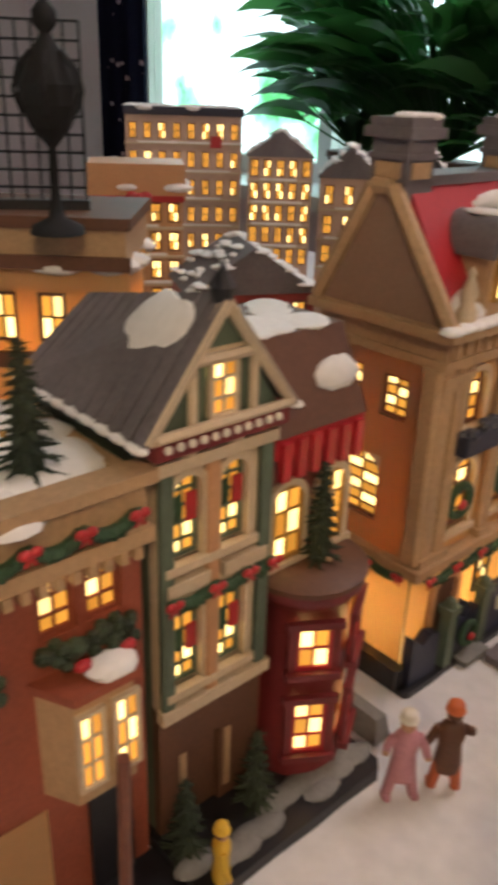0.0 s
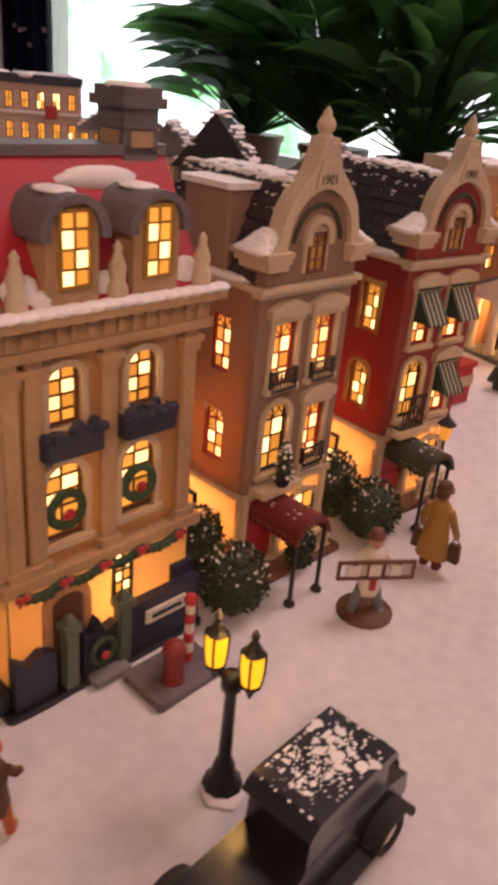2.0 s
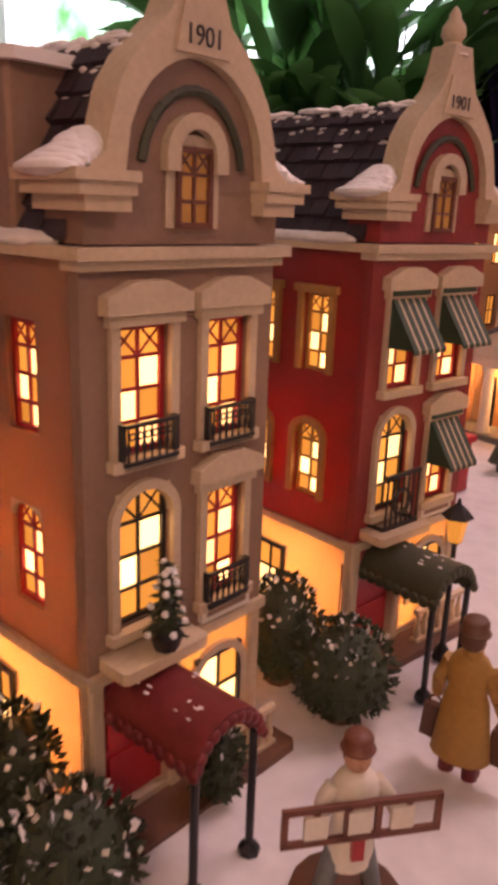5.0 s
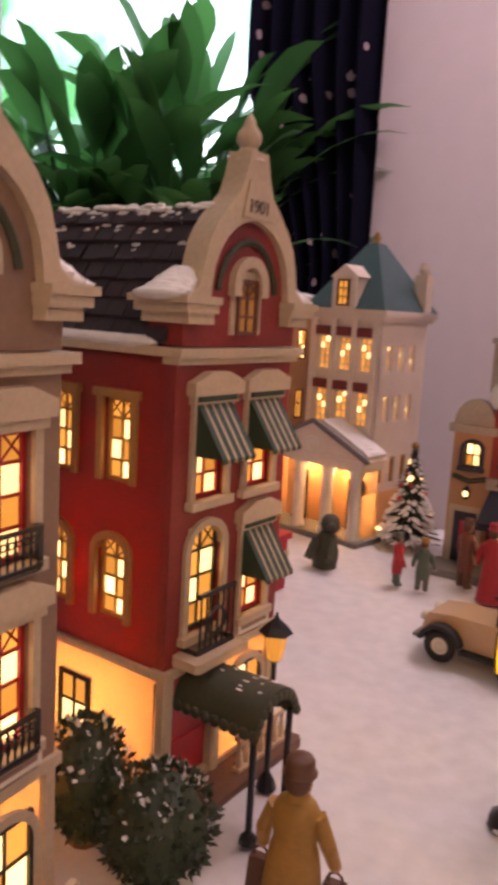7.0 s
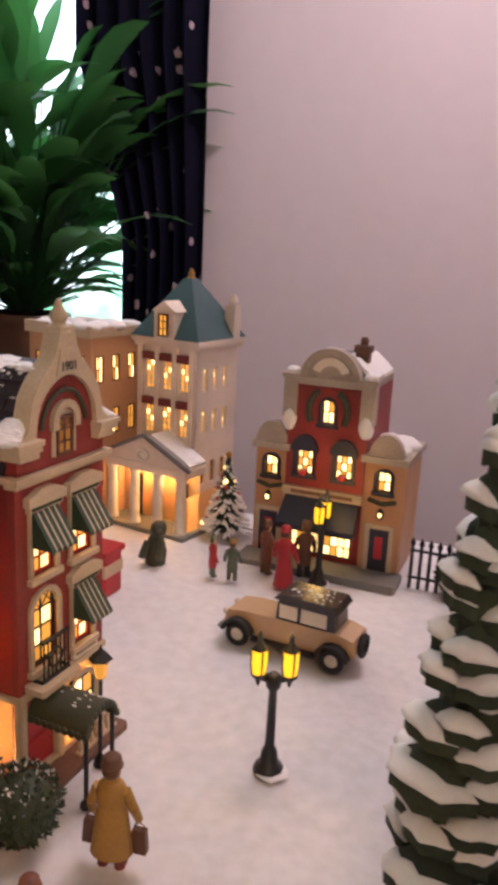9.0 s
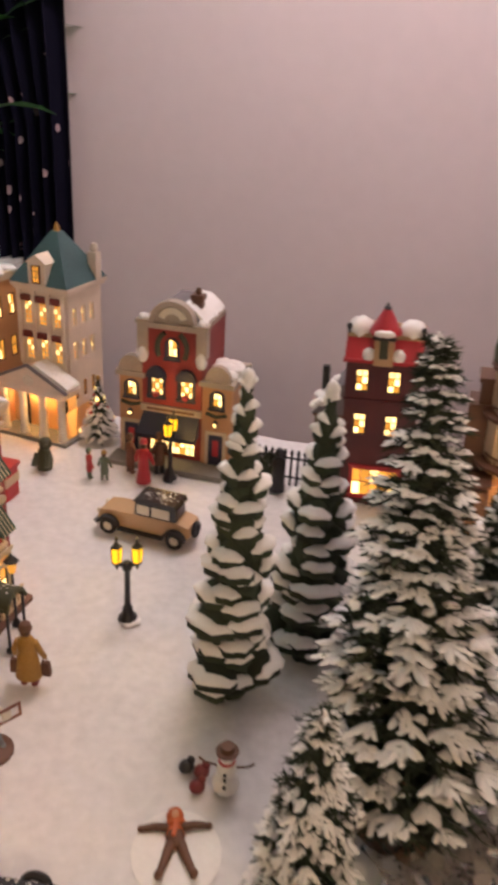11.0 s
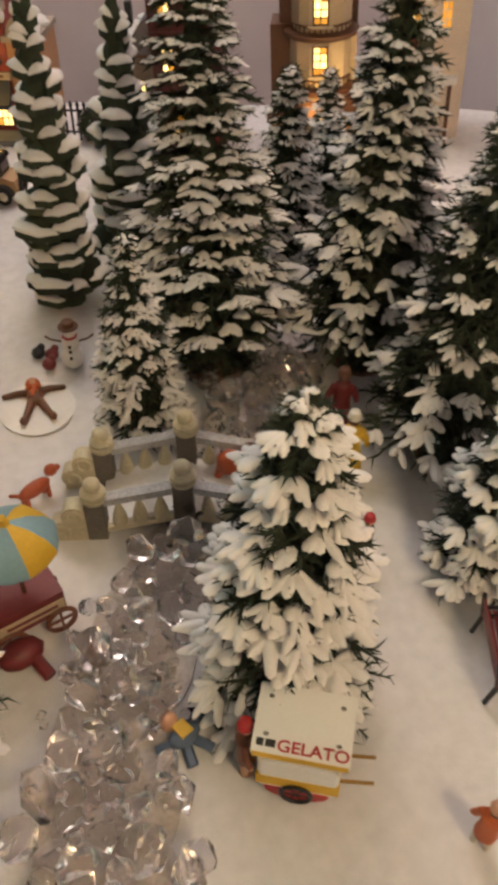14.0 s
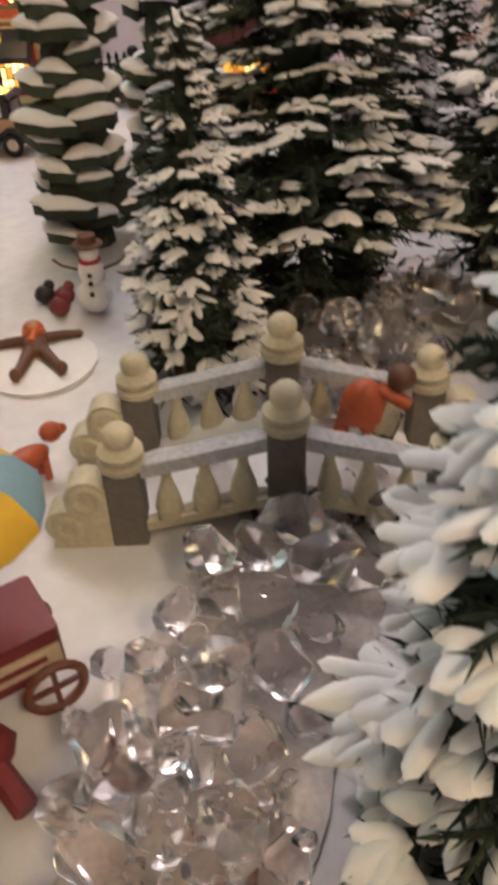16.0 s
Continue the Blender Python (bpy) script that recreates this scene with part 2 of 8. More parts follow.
    def ring(self, c, R, r, n=20, k=6, axis="y"):
        v, f = [], []
        for i in range(n):
            a = 2 * math.pi * i / n
            for j in range(k):
                b = 2 * math.pi * j / k
                p, q = (R + r * math.cos(b)), r * math.sin(b)
                x, y = p * math.cos(a), p * math.sin(a)
                v.append((c[0] + x, c[1] + q, c[2] + y) if axis == "y" else (c[0] + q, c[1] + x, c[2] + y) if axis == "x" else (c[0] + x, c[1] + y, c[2] + q))
        for i in range(n):
            f += [(i * k + j, i * k + (j + 1) % k, ((i + 1) % n) * k + (j + 1) % k, ((i + 1) % n) * k + j) for j in range(k)]
        return self.add(v, f)

    def mesh(self, name, mats, smooth=False, sharp=55):
        me = bpy.data.meshes.new(name)
        me.from_pydata([(x * CM, y * CM, z * CM) for x, y, z in self.v], [], self.f)
        for mat in mats:
            me.materials.append(mat)
        me.polygons.foreach_set("material_index", self.k)
        bm = bmesh.new()
        bm.from_mesh(me)
        bmesh.ops.recalc_face_normals(bm, faces=bm.faces)
        bm.to_mesh(me)
        bm.free()
        if smooth:
            me.polygons.foreach_set("use_smooth", [True] * len(me.polygons))
            me.set_sharp_from_angle(angle=radians(sharp))
        return me


def part(name, shape, mats, parent, label="", m=None, smooth=False):
    """One mesh object under a thing or a part."""
    mats = mats if isinstance(mats, (list, tuple)) else [mats]
    ob = new(name, shape if isinstance(shape, bpy.types.Mesh) else shape.mesh(name, mats, smooth))
    ob.parent = parent
    if m is not None:
        ob.matrix_basis = m
    return tagged(ob, label)


def thing(name, label, category, x, y, ang=0.0, z=0.0, group="", kind=""):
    ob = new(name)
    ob.empty_display_size = 0.01
    ob.matrix_world = pose(x * CM, y * CM, z * CM, 0, 0, ang)
    return tagged(ob, label, category, group, kind)


def single(name, shape, mats, label, category, x, y, ang=0.0, z=0.0, group="", kind="", smooth=True):
    mats = mats if isinstance(mats, (list, tuple)) else [mats]
    ob = new(name, shape.mesh(name, mats, smooth))
    ob.matrix_world = pose(x * CM, y * CM, z * CM, 0, 0, ang)
    return tagged(ob, label, category, group, kind)


def arc(cx, cz, rx, rz, a0, a1, n):
    return [(cx + rx * math.cos(radians(a0 + (a1 - a0) * i / n)), cz + rz * math.sin(radians(a0 + (a1 - a0) * i / n))) for i in range(n + 1)]


def band(s, poly_out, poly_in, y0, y1):
    """A flat border between two outlines with equal numbers of points, in (x, z)."""
    n = len(poly_out)
    v, f = [], []
    for (xo, zo), (xi, zi) in zip(poly_out, poly_in):
        v += [(xo, y0, zo), (xi, y0, zi), (xi, y1, zi), (xo, y1, zo)]
    for i in range(n - 1):
        o, p = 4 * i, 4 * i + 4
        f += [(o + k, o + (k + 1) % 4, p + (k + 1) % 4, p + k) for k in range(4)]
    f += [(0, 1, 2, 3), (4 * n - 1, 4 * n - 2, 4 * n - 3, 4 * n - 4)]
    return s.add(v, f)


def twig(s, p, q, w0, w1):
    """A six-sided tapered twig with a blunt tip from p to q."""
    p, q = Vector(p), Vector(q)
    d = (q - p).normalized()
    a = d.cross(Vector((0.1, 0.2, 1))).normalized()
    b = d.cross(a)
    v = []
    for c, w in ((p, w0), (p + (q - p) * 0.55, (w0 + w1) * 0.62), (q, w1)):
        v += [c + (a * math.cos(k * 1.2566) + b * math.sin(k * 1.2566) * 0.75) * w for k in range(5)]
    v.append(q + d * w1 * 0.9)
    f = [(4, 3, 2, 1, 0)]
    for o in (0, 5):
        f += [(o + k, o + (k + 1) % 5, o + 5 + (k + 1) % 5, o + 5 + k) for k in range(5)]
    f += [(10 + k, 10 + (k + 1) % 5, 15) for k in range(5)]
    s.add(v, f)


def needles(s, p, q, count, size, rnd):
    """A twig from p to q bristling with thin forward-pointing needle tufts."""
    p, q = Vector(p), Vector(q)
    d = (q - p).normalized()
    a = d.cross(Vector((0.13, 0.21, 1))).normalized()
    b = d.cross(a)
    twig(s, p, q, 0.10, 0.04)
    for i in range(count):
        u = (i + rnd.random()) / count
        an = rnd.uniform(0, 6.283)
        out = a * math.cos(an) + b * math.sin(an) * 0.8
        c = p + (q - p) * (0.1 + 0.9 * u)
        tip = c + (out * rnd.uniform(0.55, 0.9) + d * rnd.uniform(0.5, 1.0)) * size * rnd.uniform(0.7, 1.2)
        k = d.cross(out) * size * 0.16
        s.add([c + k, c - k, c + out * size * 0.12 + d * size * 0.2, tip], [(0, 1, 3), (1, 2, 3), (2, 0, 3)])


def lobe(s, p, q, w, h, rnd):
    """A small lump of snow lying along a twig from p to q: rounded above, flat below, uneven in width."""
    p, q = Vector(p), Vector(q)
    d = q - p
    side = Vector((-d.y, d.x, 0)).normalized()
    up = side.cross(d).normalized()
    if up.z < 0:
        up = -up
    v, f = [], []
    for u, k in ((0.0, 0.5), (0.3, 1.0), (0.7, 0.95), (0.95, 0.66)):
        c = p + d * u
        ww, hh = w * k * rnd.uniform(0.75, 1.25), h * k * rnd.uniform(0.8, 1.3)
        v += [c - side * ww - up * hh * 0.25, c - side * ww * 0.62 + up * hh * 0.7, c + up * hh, c + side * ww * 0.62 + up * hh * 0.7, c + side * ww - up * hh * 0.25]
    for j in range(3):
        f += [(5 * j + k, 5 * j + (k + 1) % 5, 5 * j + 5 + (k + 1) % 5, 5 * j + 5 + k) for k in range(5)]
    v.append(q + d * 0.07)
    f += [(4, 3, 2, 1, 0)] + [(15 + k, 15 + (k + 1) % 5, 20) for k in range(5)]
    s.add(v, f)


def snow_hand(s, p, an, size, w, droop, rnd, fingers):
    """A lobed clump of snow on a branch tip."""
    p = Vector(p)
    for k in range(fingers):
        da = (k - (fingers - 1) / 2) * rnd.uniform(0.55, 0.85) + rnd.uniform(-0.2, 0.2)
        ln = size * (1 - 0.15 * abs(da)) * rnd.uniform(0.55, 1.25)
        r0 = p - Vector((math.cos(an), math.sin(an), 0)) * size * rnd.uniform(0.15, 0.4)
        q = p + Vector((math.cos(an + da) * ln, math.sin(an + da) * ln, -droop * ln * rnd.uniform(0.3, 1.4)))
        lobe(s, r0, q, w * rnd.uniform(0.7, 1.25), w * 0.55, rnd)


def mini_fir(s, x, y, z, h, r, rnd, speck=0.08):
    """A tiny bristly fir in one form: slot 0 the needles, slot 1 the specks of trim."""
    s.lathe([(r * 0.5, z), (r * 0.32, z + h * 0.5), (0.04, z + h)], x, y, 7)
    n = int(26 * h)
    for i in range(n):
        u = (i + rnd.random()) / n
        an, rr = i * 2.399 + rnd.uniform(-0.3, 0.3), (r * (1 - u) + 0.1) * rnd.uniform(0.85, 1.1)
        c, e = (x + 0.3 * rr * math.cos(an), y + 0.3 * rr * math.sin(an), z + h * u), (x + rr * math.cos(an), y + rr * math.sin(an), z + h * u - 0.12 * rr)
        s.m = 0
        needles(s, c, e, 5, 0.24, rnd)
        if rnd.random() < speck:
            s.m = 1
            s.ball(e, 0.12, 0.12, 0.1, 5, 4)
    s.m = 0


FRONT = Matrix.Identity(4)


def facing(x, y, deg):
    """The frame of a wall whose outside looks along -y, turned by deg about the upright line at (x, y)."""
    return pose(x * CM, y * CM, 0, 0, 0, deg)


def wall_panel(parent, m, a0, a1, z0, z1, holes, mat, thick=0.4, name="wall", label=""):
    """An upright wall with openings through it: holes of (a0, a1, z0, z1)."""
    xs = sorted({a0, a1, *[h[0] for h in holes], *[h[1] for h in holes]})
    zs = sorted({z0, z1, *[h[2] for h in holes], *[h[3] for h in holes]})
    nx, nz = len(xs), len(zs)
    solid = {(i, j): not any(h[0] < (xs[i] + xs[i + 1]) / 2 < h[1] and h[2] < (zs[j] + zs[j + 1]) / 2 < h[3] for h in holes) for i in range(nx - 1) for j in range(nz - 1)}
    verts = [(xx, yy, zz) for yy in (0, thick) for xx in xs for zz in zs]
    at = lambda i, j, k: k * nx * nz + i * nz + j
    faces = []
    for (i, j), full in solid.items():
        if not full:
            continue
        faces += [(at(i, j, 0), at(i + 1, j, 0), at(i + 1, j + 1, 0), at(i, j + 1, 0)), (at(i, j + 1, 1), at(i + 1, j + 1, 1), at(i + 1, j, 1), at(i, j, 1))]
        for di, dj, p, q in ((-1, 0, (i, j), (i, j + 1)), (1, 0, (i + 1, j), (i + 1, j + 1)), (0, -1, (i, j), (i + 1, j)), (0, 1, (i, j + 1), (i + 1, j + 1))):
            if not solid.get((i + di, j + dj), False):
                faces.append((at(*p, 0), at(*q, 0), at(*q, 1), at(*p, 1)))
    s = Shape().add(verts, faces)
    return part(name, s, mat, parent, label, m)


PANES = {}


def window(parent, m, a, z, w, h, cols=2, rows=4, hot=(), arch=0.0, frame_mat=None, trim=None, depth=0.28, bar=0.09, diamond=False, sill=True, label="", dull=None):
    """A lit window in an opening: a frame with glazing bars, and each pane. a: middle, z: foot, arch: height of the round head."""
    fr = frame_mat or CRIMSON
    s = Shape()
    x0, x1, z1 = a - w / 2, a + w / 2, z + h
    b = bar * 1.6
    s.box(x0, x0 + b, depth - 0.12, depth + 0.06, z, z1)
    s.box(x1 - b, x1, depth - 0.12, depth + 0.06, z, z1)
    s.box(x0 + b, x1 - b, depth - 0.12, depth + 0.06, z, z + b)
    s.box(x0 + b, x1 - b, depth - 0.12, depth + 0.06, z1 - b, z1)
    cw, ch = w / cols, h / rows
    for i in range(1, cols):
        s.box(x0 + i * cw - bar / 2, x0 + i * cw + bar / 2, depth - 0.08, depth + 0.05, z + b, z1 - b)
    for j in range(1, rows):
        s.box(x0 + b, x1 - b, depth - 0.075, depth + 0.045, z + j * ch - bar / 2, z + j * ch + bar / 2)
    if diamond:
        for i in range(cols):
            xa, xb, za, zb = x0 + i * cw, x0 + (i + 1) * cw, z1 - ch, z1
            s.tube((xa, depth - 0.04, za), (xb, depth - 0.04, zb), bar * 0.45, n=4)
            s.tube((xb, depth - 0.04, za), (xa, depth - 0.04, zb), bar * 0.45, n=4)
    win = part("window", s, fr, parent, label, m)
    if arch or trim:
        s = Shape()
        if arch:
            top = arc(a, z1 - arch, w / 2, arch, 0, 180, 10)
            for p, q in zip(top, top[1:]):
                s.slab([p, q, (q[0], z1 + 0.02), (p[0], z1 + 0.02)], -0.02, depth)
        if trim:
            t = 0.28
            if arch:
                outer = [(x1 + t, z)] + arc(a, z1 - arch, w / 2 + t, arch + t, 0, 180, 12) + [(x0 - t, z)]
                inner = [(x1, z)] + arc(a, z1 - arch, w / 2, arch, 0, 180, 12) + [(x0, z)]
                band(s, outer, inner, -0.18, 0.0)
            else:
                s.box(x0 - t, x0, -0.16, 0, z, z1)
                s.box(x1, x1 + t, -0.16, 0, z, z1)
                s.box(x0 - t - 0.12, x1 + t + 0.12, -0.26, 0, z1, z1 + 0.3)
        part("surround", s, trim or CREAM, win)
    if trim and sill:
        part("sill", Shape().box(x0 - 0.38, x1 + 0.38, -0.35, 0.1, z - 0.3, z, bev=0.05), trim, win)
    key = (round(cw, 3), round(ch, 3), dull)
    if key not in PANES:
        meshes = []
        for nm, mat in (("pane", PANE_HOT), ("pane", dull or PANE_DIM)):
            q = Shape().box(-cw / 2 + 0.02, cw / 2 - 0.02, -0.03, 0.03, -ch / 2 + 0.02, ch / 2 - 0.02)
            meshes.append(q.mesh(nm, [mat]))
        PANES[key] = meshes
    for i in range(cols):
        for j in range(rows):
            bright = (i, rows - 1 - j) in hot
            part("pane", PANES[key][0 if bright else 1], None, win, "", pose((x0 + (i + 0.5) * cw) * CM, (depth + 0.03) * CM, (z + (j + 0.5) * ch) * CM))
    return win


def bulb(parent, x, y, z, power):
    """A warm bulb for a lit house; some are added only to strengthen a glow."""
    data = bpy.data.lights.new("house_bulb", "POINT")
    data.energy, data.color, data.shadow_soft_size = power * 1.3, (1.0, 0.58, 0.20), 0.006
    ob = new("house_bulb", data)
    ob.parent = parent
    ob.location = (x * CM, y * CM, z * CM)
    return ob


CHECK = ((1, 1), (0, 2), (1, 3))

# ---- setting: room, table, snow ----


def room_box(name, a0, a1, b0, b1, z0, z1, mat, label="", category="", kind="structure"):
    s = Shape().box(a0, a1, -b1, -b0, z0, z1)
    ob = new(name, s.mesh(name, [mat]))
    ob.matrix_world = ROOM.copy()
    return tagged(ob, label, category, "", kind)


PLASTER = material("rose_plaster", (0.80, 0.70, 0.73), 0.85, 0.05, 0.15, 0.25, fine=3)
CEIL = material("white_ceiling", (0.75, 0.73, 0.70), 0.9, 0.04, 0.1, 0.1, fine=2)
FLOORM = material("oak_floor", (0.22, 0.13, 0.07), 0.5, 0.3, 0.4, 0.1)
FRAMEW = material("white_window_paint", (0.75, 0.74, 0.72), 0.4, 0.05, 0.5, 0.05)

WX0, WX1, WZ0, WZ1 = -232.0, -14.0, -2.0, 150.0
WALLS = ((WX1, 250, -80, 180), (-330, WX0, -80, 180), (WX0, WX1, -80, WZ0), (WX0, WX1, WZ1, 180))
s = Shape()
for a0, a1, z0, z1 in WALLS:
    s.box(a0, a1, 0, 12, z0, z1)
ob = new("wall_north", s.mesh("wall_north", [PLASTER]))
ob.matrix_world = ROOM.copy()
tagged(ob, "rose-tinted plain plaster wall with a window opening", "wall", "", "structure")
room_box("wall_east", 118, 130, 0, 420, -80, 180, PLASTER, "plain rose plaster side wall", "wall")
room_box("wall_west", -342, -330, -12, 420, -80, 180, PLASTER, "plain plaster side wall behind the village", "wall")
room_box("wall_south", -342, 262, 420, 432, -80, 180, PLASTER, "plain plaster wall closing the room", "wall")
room_box("floor", -342, 262, -12, 432, -86, -80, FLOORM, "brown oak floor of the room", "floor")
room_box("ceiling", -342, 262, -12, 432, 180, 186, CEIL, "plain white ceiling", "ceiling")

win = thing("window_1", "tall white-framed garden window full of daylight", "window", 0, 0, kind="structure")
win.matrix_world = ROOM.copy()
s = Shape()
for a in (WX0, (WX0 + WX1) / 2 - 3, WX1 - 6):
    s.box(a, a + 6, 1, 8, WZ0, WZ1)
for z in (WZ0, WZ1 - 6):
    s.box(WX0 + 6, WX1 - 6, 1.2, 7.8, z, z + 6)
part("window_frame", s, FRAMEW, win)
part("window_sill", Shape().box(WX0 - 4, WX1 + 4, -26, 0, WZ0 - 4, WZ0, bev=0.6), FRAMEW, win)
glass = bpy.data.materials.new("window_glass")
glass.use_nodes = True
g = glass.node_tree.nodes["Principled BSDF"]
g.inputs["Transmission Weight"].default_value, g.inputs["Roughness"].default_value, g.inputs["IOR"].default_value = 1.0, 0.02, 1.1
for a0, a1 in ((WX0 + 6, (WX0 + WX1) / 2 - 3), ((WX0 + WX1) / 2 + 3, WX1 - 6)):
    p = part("pane", Shape().box(a0, a1, 4, 4.4, WZ0 + 6, WZ1 - 6), glass, win)
    p.visible_shadow = False

# bright garden far outside the window
back = bpy.data.materials.new("garden_glare")
back.use_nodes = True
n, l = back.node_tree.nodes, back.node_tree.links
n.remove(n["Principled BSDF"])
em, tc, no, rp = n.new("ShaderNodeEmission"), n.new("ShaderNodeTexCoord"), n.new("ShaderNodeTexNoise"), n.new("ShaderNodeValToRGB")
no.inputs["Scale"].default_value, no.inputs["Detail"].default_value = 2.2, 6
l.new(tc.outputs["Object"], no.inputs["Vector"])
l.new(no.outputs["Fac"], rp.inputs[0])
e = rp.color_ramp.elements
e[0].position, e[0].color = 0.36, (0.10, 0.42, 0.14, 1)
e[1].position, e[1].color = 0.52, (0.85, 1.0, 1.0, 1)
x = rp.color_ramp.elements.new(0.44)
x.color = (0.35, 0.85, 0.55, 1)
l.new(rp.outputs[0], em.inputs[0])
em.inputs[1].default_value = 3.0
l.new(em.outputs[0], n["Material Output"].inputs[0])
ob = new("backdrop", Shape().box(-700, 300, 149, 150, -120, 300).mesh("backdrop", [back]))
ob.matrix_world = ROOM.copy()
tagged(ob, "overexposed green garden seen through the window", "backdrop", "", "structure")

# table under the village, and the snow blanket that covers it
room_box("table", -118, 117, 91, 222, -6, -0.6, WOOD, "large wooden table carrying the whole village", "table", "")


def snow_height(x, y):
    """The lie of the snow blanket, in cm."""
    p = Vector((x * 0.06, y * 0.06, 0))
    q = Vector((x * 0.35, y * 0.35, 3))
    return 0.30 * noise.noise(p) + 0.12 * noise.noise(q) + 0.05 * noise.noise(q * 2.7) - 0.12


NA, NB = 260, 146
verts, faces = [], []
for i in range(NA + 1):
    for j in range(NB + 1):
        a, b = -119 + 236.5 * i / NA, 90 + 133 * j / NB
        p = ROOM @ Vector((a * CM, -b * CM, 0))
        edge = min(i, NA - i, j, NB - j)
        verts.append((p.x, p.y, (snow_height(p.x * 100, p.y * 100) - (0.45 if edge == 0 else 0)) * CM))
for i in range(NA):
    for j in range(NB):
        k = i * (NB + 1) + j
        faces.append((k, k + 1, k + NB + 2, k + NB + 1))
me = bpy.data.meshes.new("snow_blanket")
me.from_pydata(verts, [], faces)
me.materials.append(SNOW_MAT)
me.polygons.foreach_set("use_smooth", [True] * len(me.polygons))
tagged(new("ground", me), "soft white cotton snow blanket spread over the table", "snow", "", "structure")

# curtains with small pale motifs
CURTAIN = material("navy_curtain", (0.006, 0.006, 0.017), 0.95, 0.3, 0.3, 0.2)
n, l = CURTAIN.node_tree.nodes, CURTAIN.node_tree.links
n["Principled BSDF"].inputs["Specular IOR Level"].default_value = 0.1
tc, vo, lt, mx, no = n.new("ShaderNodeTexCoord"), n.new("ShaderNodeTexVoronoi"), n.new("ShaderNodeMath"), n.new("ShaderNodeMix"), n.new("ShaderNodeTexNoise")
vo.inputs["Scale"].default_value, no.inputs["Scale"].default_value = 19.0, 60.0
l.new(tc.outputs["Object"], vo.inputs["Vector"])
l.new(tc.outputs["Object"], no.inputs["Vector"])
lt.operation = "LESS_THAN"
lt.inputs[1].default_value = 0.22
wob = n.new("ShaderNodeMath")
wob.operation = "MULTIPLY_ADD"
wob.inputs[1].default_value, wob.inputs[2].default_value = 0.25, -0.08
l.new(no.outputs["Fac"], wob.inputs[0])
sm = n.new("ShaderNodeMath")
l.new(vo.outputs["Distance"], sm.inputs[0])
l.new(wob.outputs[0], sm.inputs[1])
l.new(sm.outputs[0], lt.inputs[0])
mx.data_type = "RGBA"
old = n["Principled BSDF"].inputs["Base Color"].links[0].from_socket
l.new(lt.outputs[0], mx.inputs["Factor"])
l.new(old, mx.inputs["A"])
mx.inputs["B"].default_value = (0.45, 0.33, 0.36, 1)
l.new(mx.outputs["Result"], n["Principled BSDF"].inputs["Base Color"])


def curtain(a0, a1, folds, gather=1.0):
    """A folded curtain, drawn in towards a1 below the tie."""
    s = Shape()
    k = folds * 8
    v, f = [], []
    for i in range(k + 1):
        t = i / k
        b = 7 + 2.2 * math.sin(t * folds * 2 * math.pi) + 0.6 * math.sin(t * 17)
        for off in (0, 0.4):
            for z, g in ((-70, gather), (28, gather), (48, 0.5 + 0.5 * gather), (66, 1.0), (160, 1.0)):
                v.append((a1 + (a0 - a1) * (1 - t) * g, -(b + off), z))
    for i in range(k):
        o = 10 * i
        for j in range(4):
            f += [(o + j, o + j + 10, o + j + 11, o + j + 1), (o + j + 5, o + j + 6, o + j + 16, o + j + 15)]
        f += [(o + 4, o + 14, o + 19, o + 9), (o, o + 5, o + 15, o + 10)]
    for j in range(4):
        f += [(j, j + 1, j + 6, j + 5), (10 * k + j, 10 * k + j + 5, 10 * k + j + 6, 10 * k + j + 1)]
    s.add(v, f)
    ob = new("curtain", s.mesh("curtain", [CURTAIN], True))
    ob.matrix_world = ROOM.copy()
    return tagged(ob, "navy curtain with small pale motifs hanging beside the window", "curtain", "window curtains")


curtain(-28.5, 1.5, 6, 0.6)
curtain(-247, -217, 5)

# ---- the street row ----


GARLAND_RND = random.Random(77)


def garland(parent, m, a0, a1, z, bows, sag=0.35):
    """A swagged green garland with red bows along a wall."""
    n = len(bows) - 1
    s = Shape()
    pts = []
    for k in range(n):
        for i in range(6):
            u = i / 6
            pts.append((bows[k] + (bows[k + 1] - bows[k]) * u, -0.25, z - sag * 4 * u * (1 - u)))
    pts.append((bows[-1], -0.25, z))
    s.path(pts, 0.21, 6)
    for p in pts:
        s.ball((p[0], p[1] - 0.08, p[2]), 0.2, 0.17, 0.22, 6, 4, 0.25, GARLAND_RND)
    g = part("garland", s, WREATH, parent, "green garland", m, True)
    for b in bows:
        q = Shape()
        q.ball((b - 0.16, -0.46, z + 0.05), 0.2, 0.12, 0.16, 8, 5).ball((b + 0.16, -0.46, z + 0.05), 0.2, 0.12, 0.16, 8, 5).tube((b, -0.45, z), (b - 0.15, -0.42, z - 0.35), 0.08, 0.05, 5).tube((b, -0.45, z), (b + 0.15, -0.42, z - 0.35), 0.08, 0.05, 5)
        part("bow", q, RED, g, "red bow", None, True)


def wreath(parent, m, a, z, r):
    s = Shape()
    s.ring((a, -0.15, z), r, r * 0.28, 18, 6)
    w = part("wreath", s, WREATH, parent, "green wreath", m, True)
    part("bow", Shape().ball((a, -0.35, z - r * 0.2), r * 0.4, 0.15, r * 0.35, 8, 5), RED, w, "red bow", None, True)


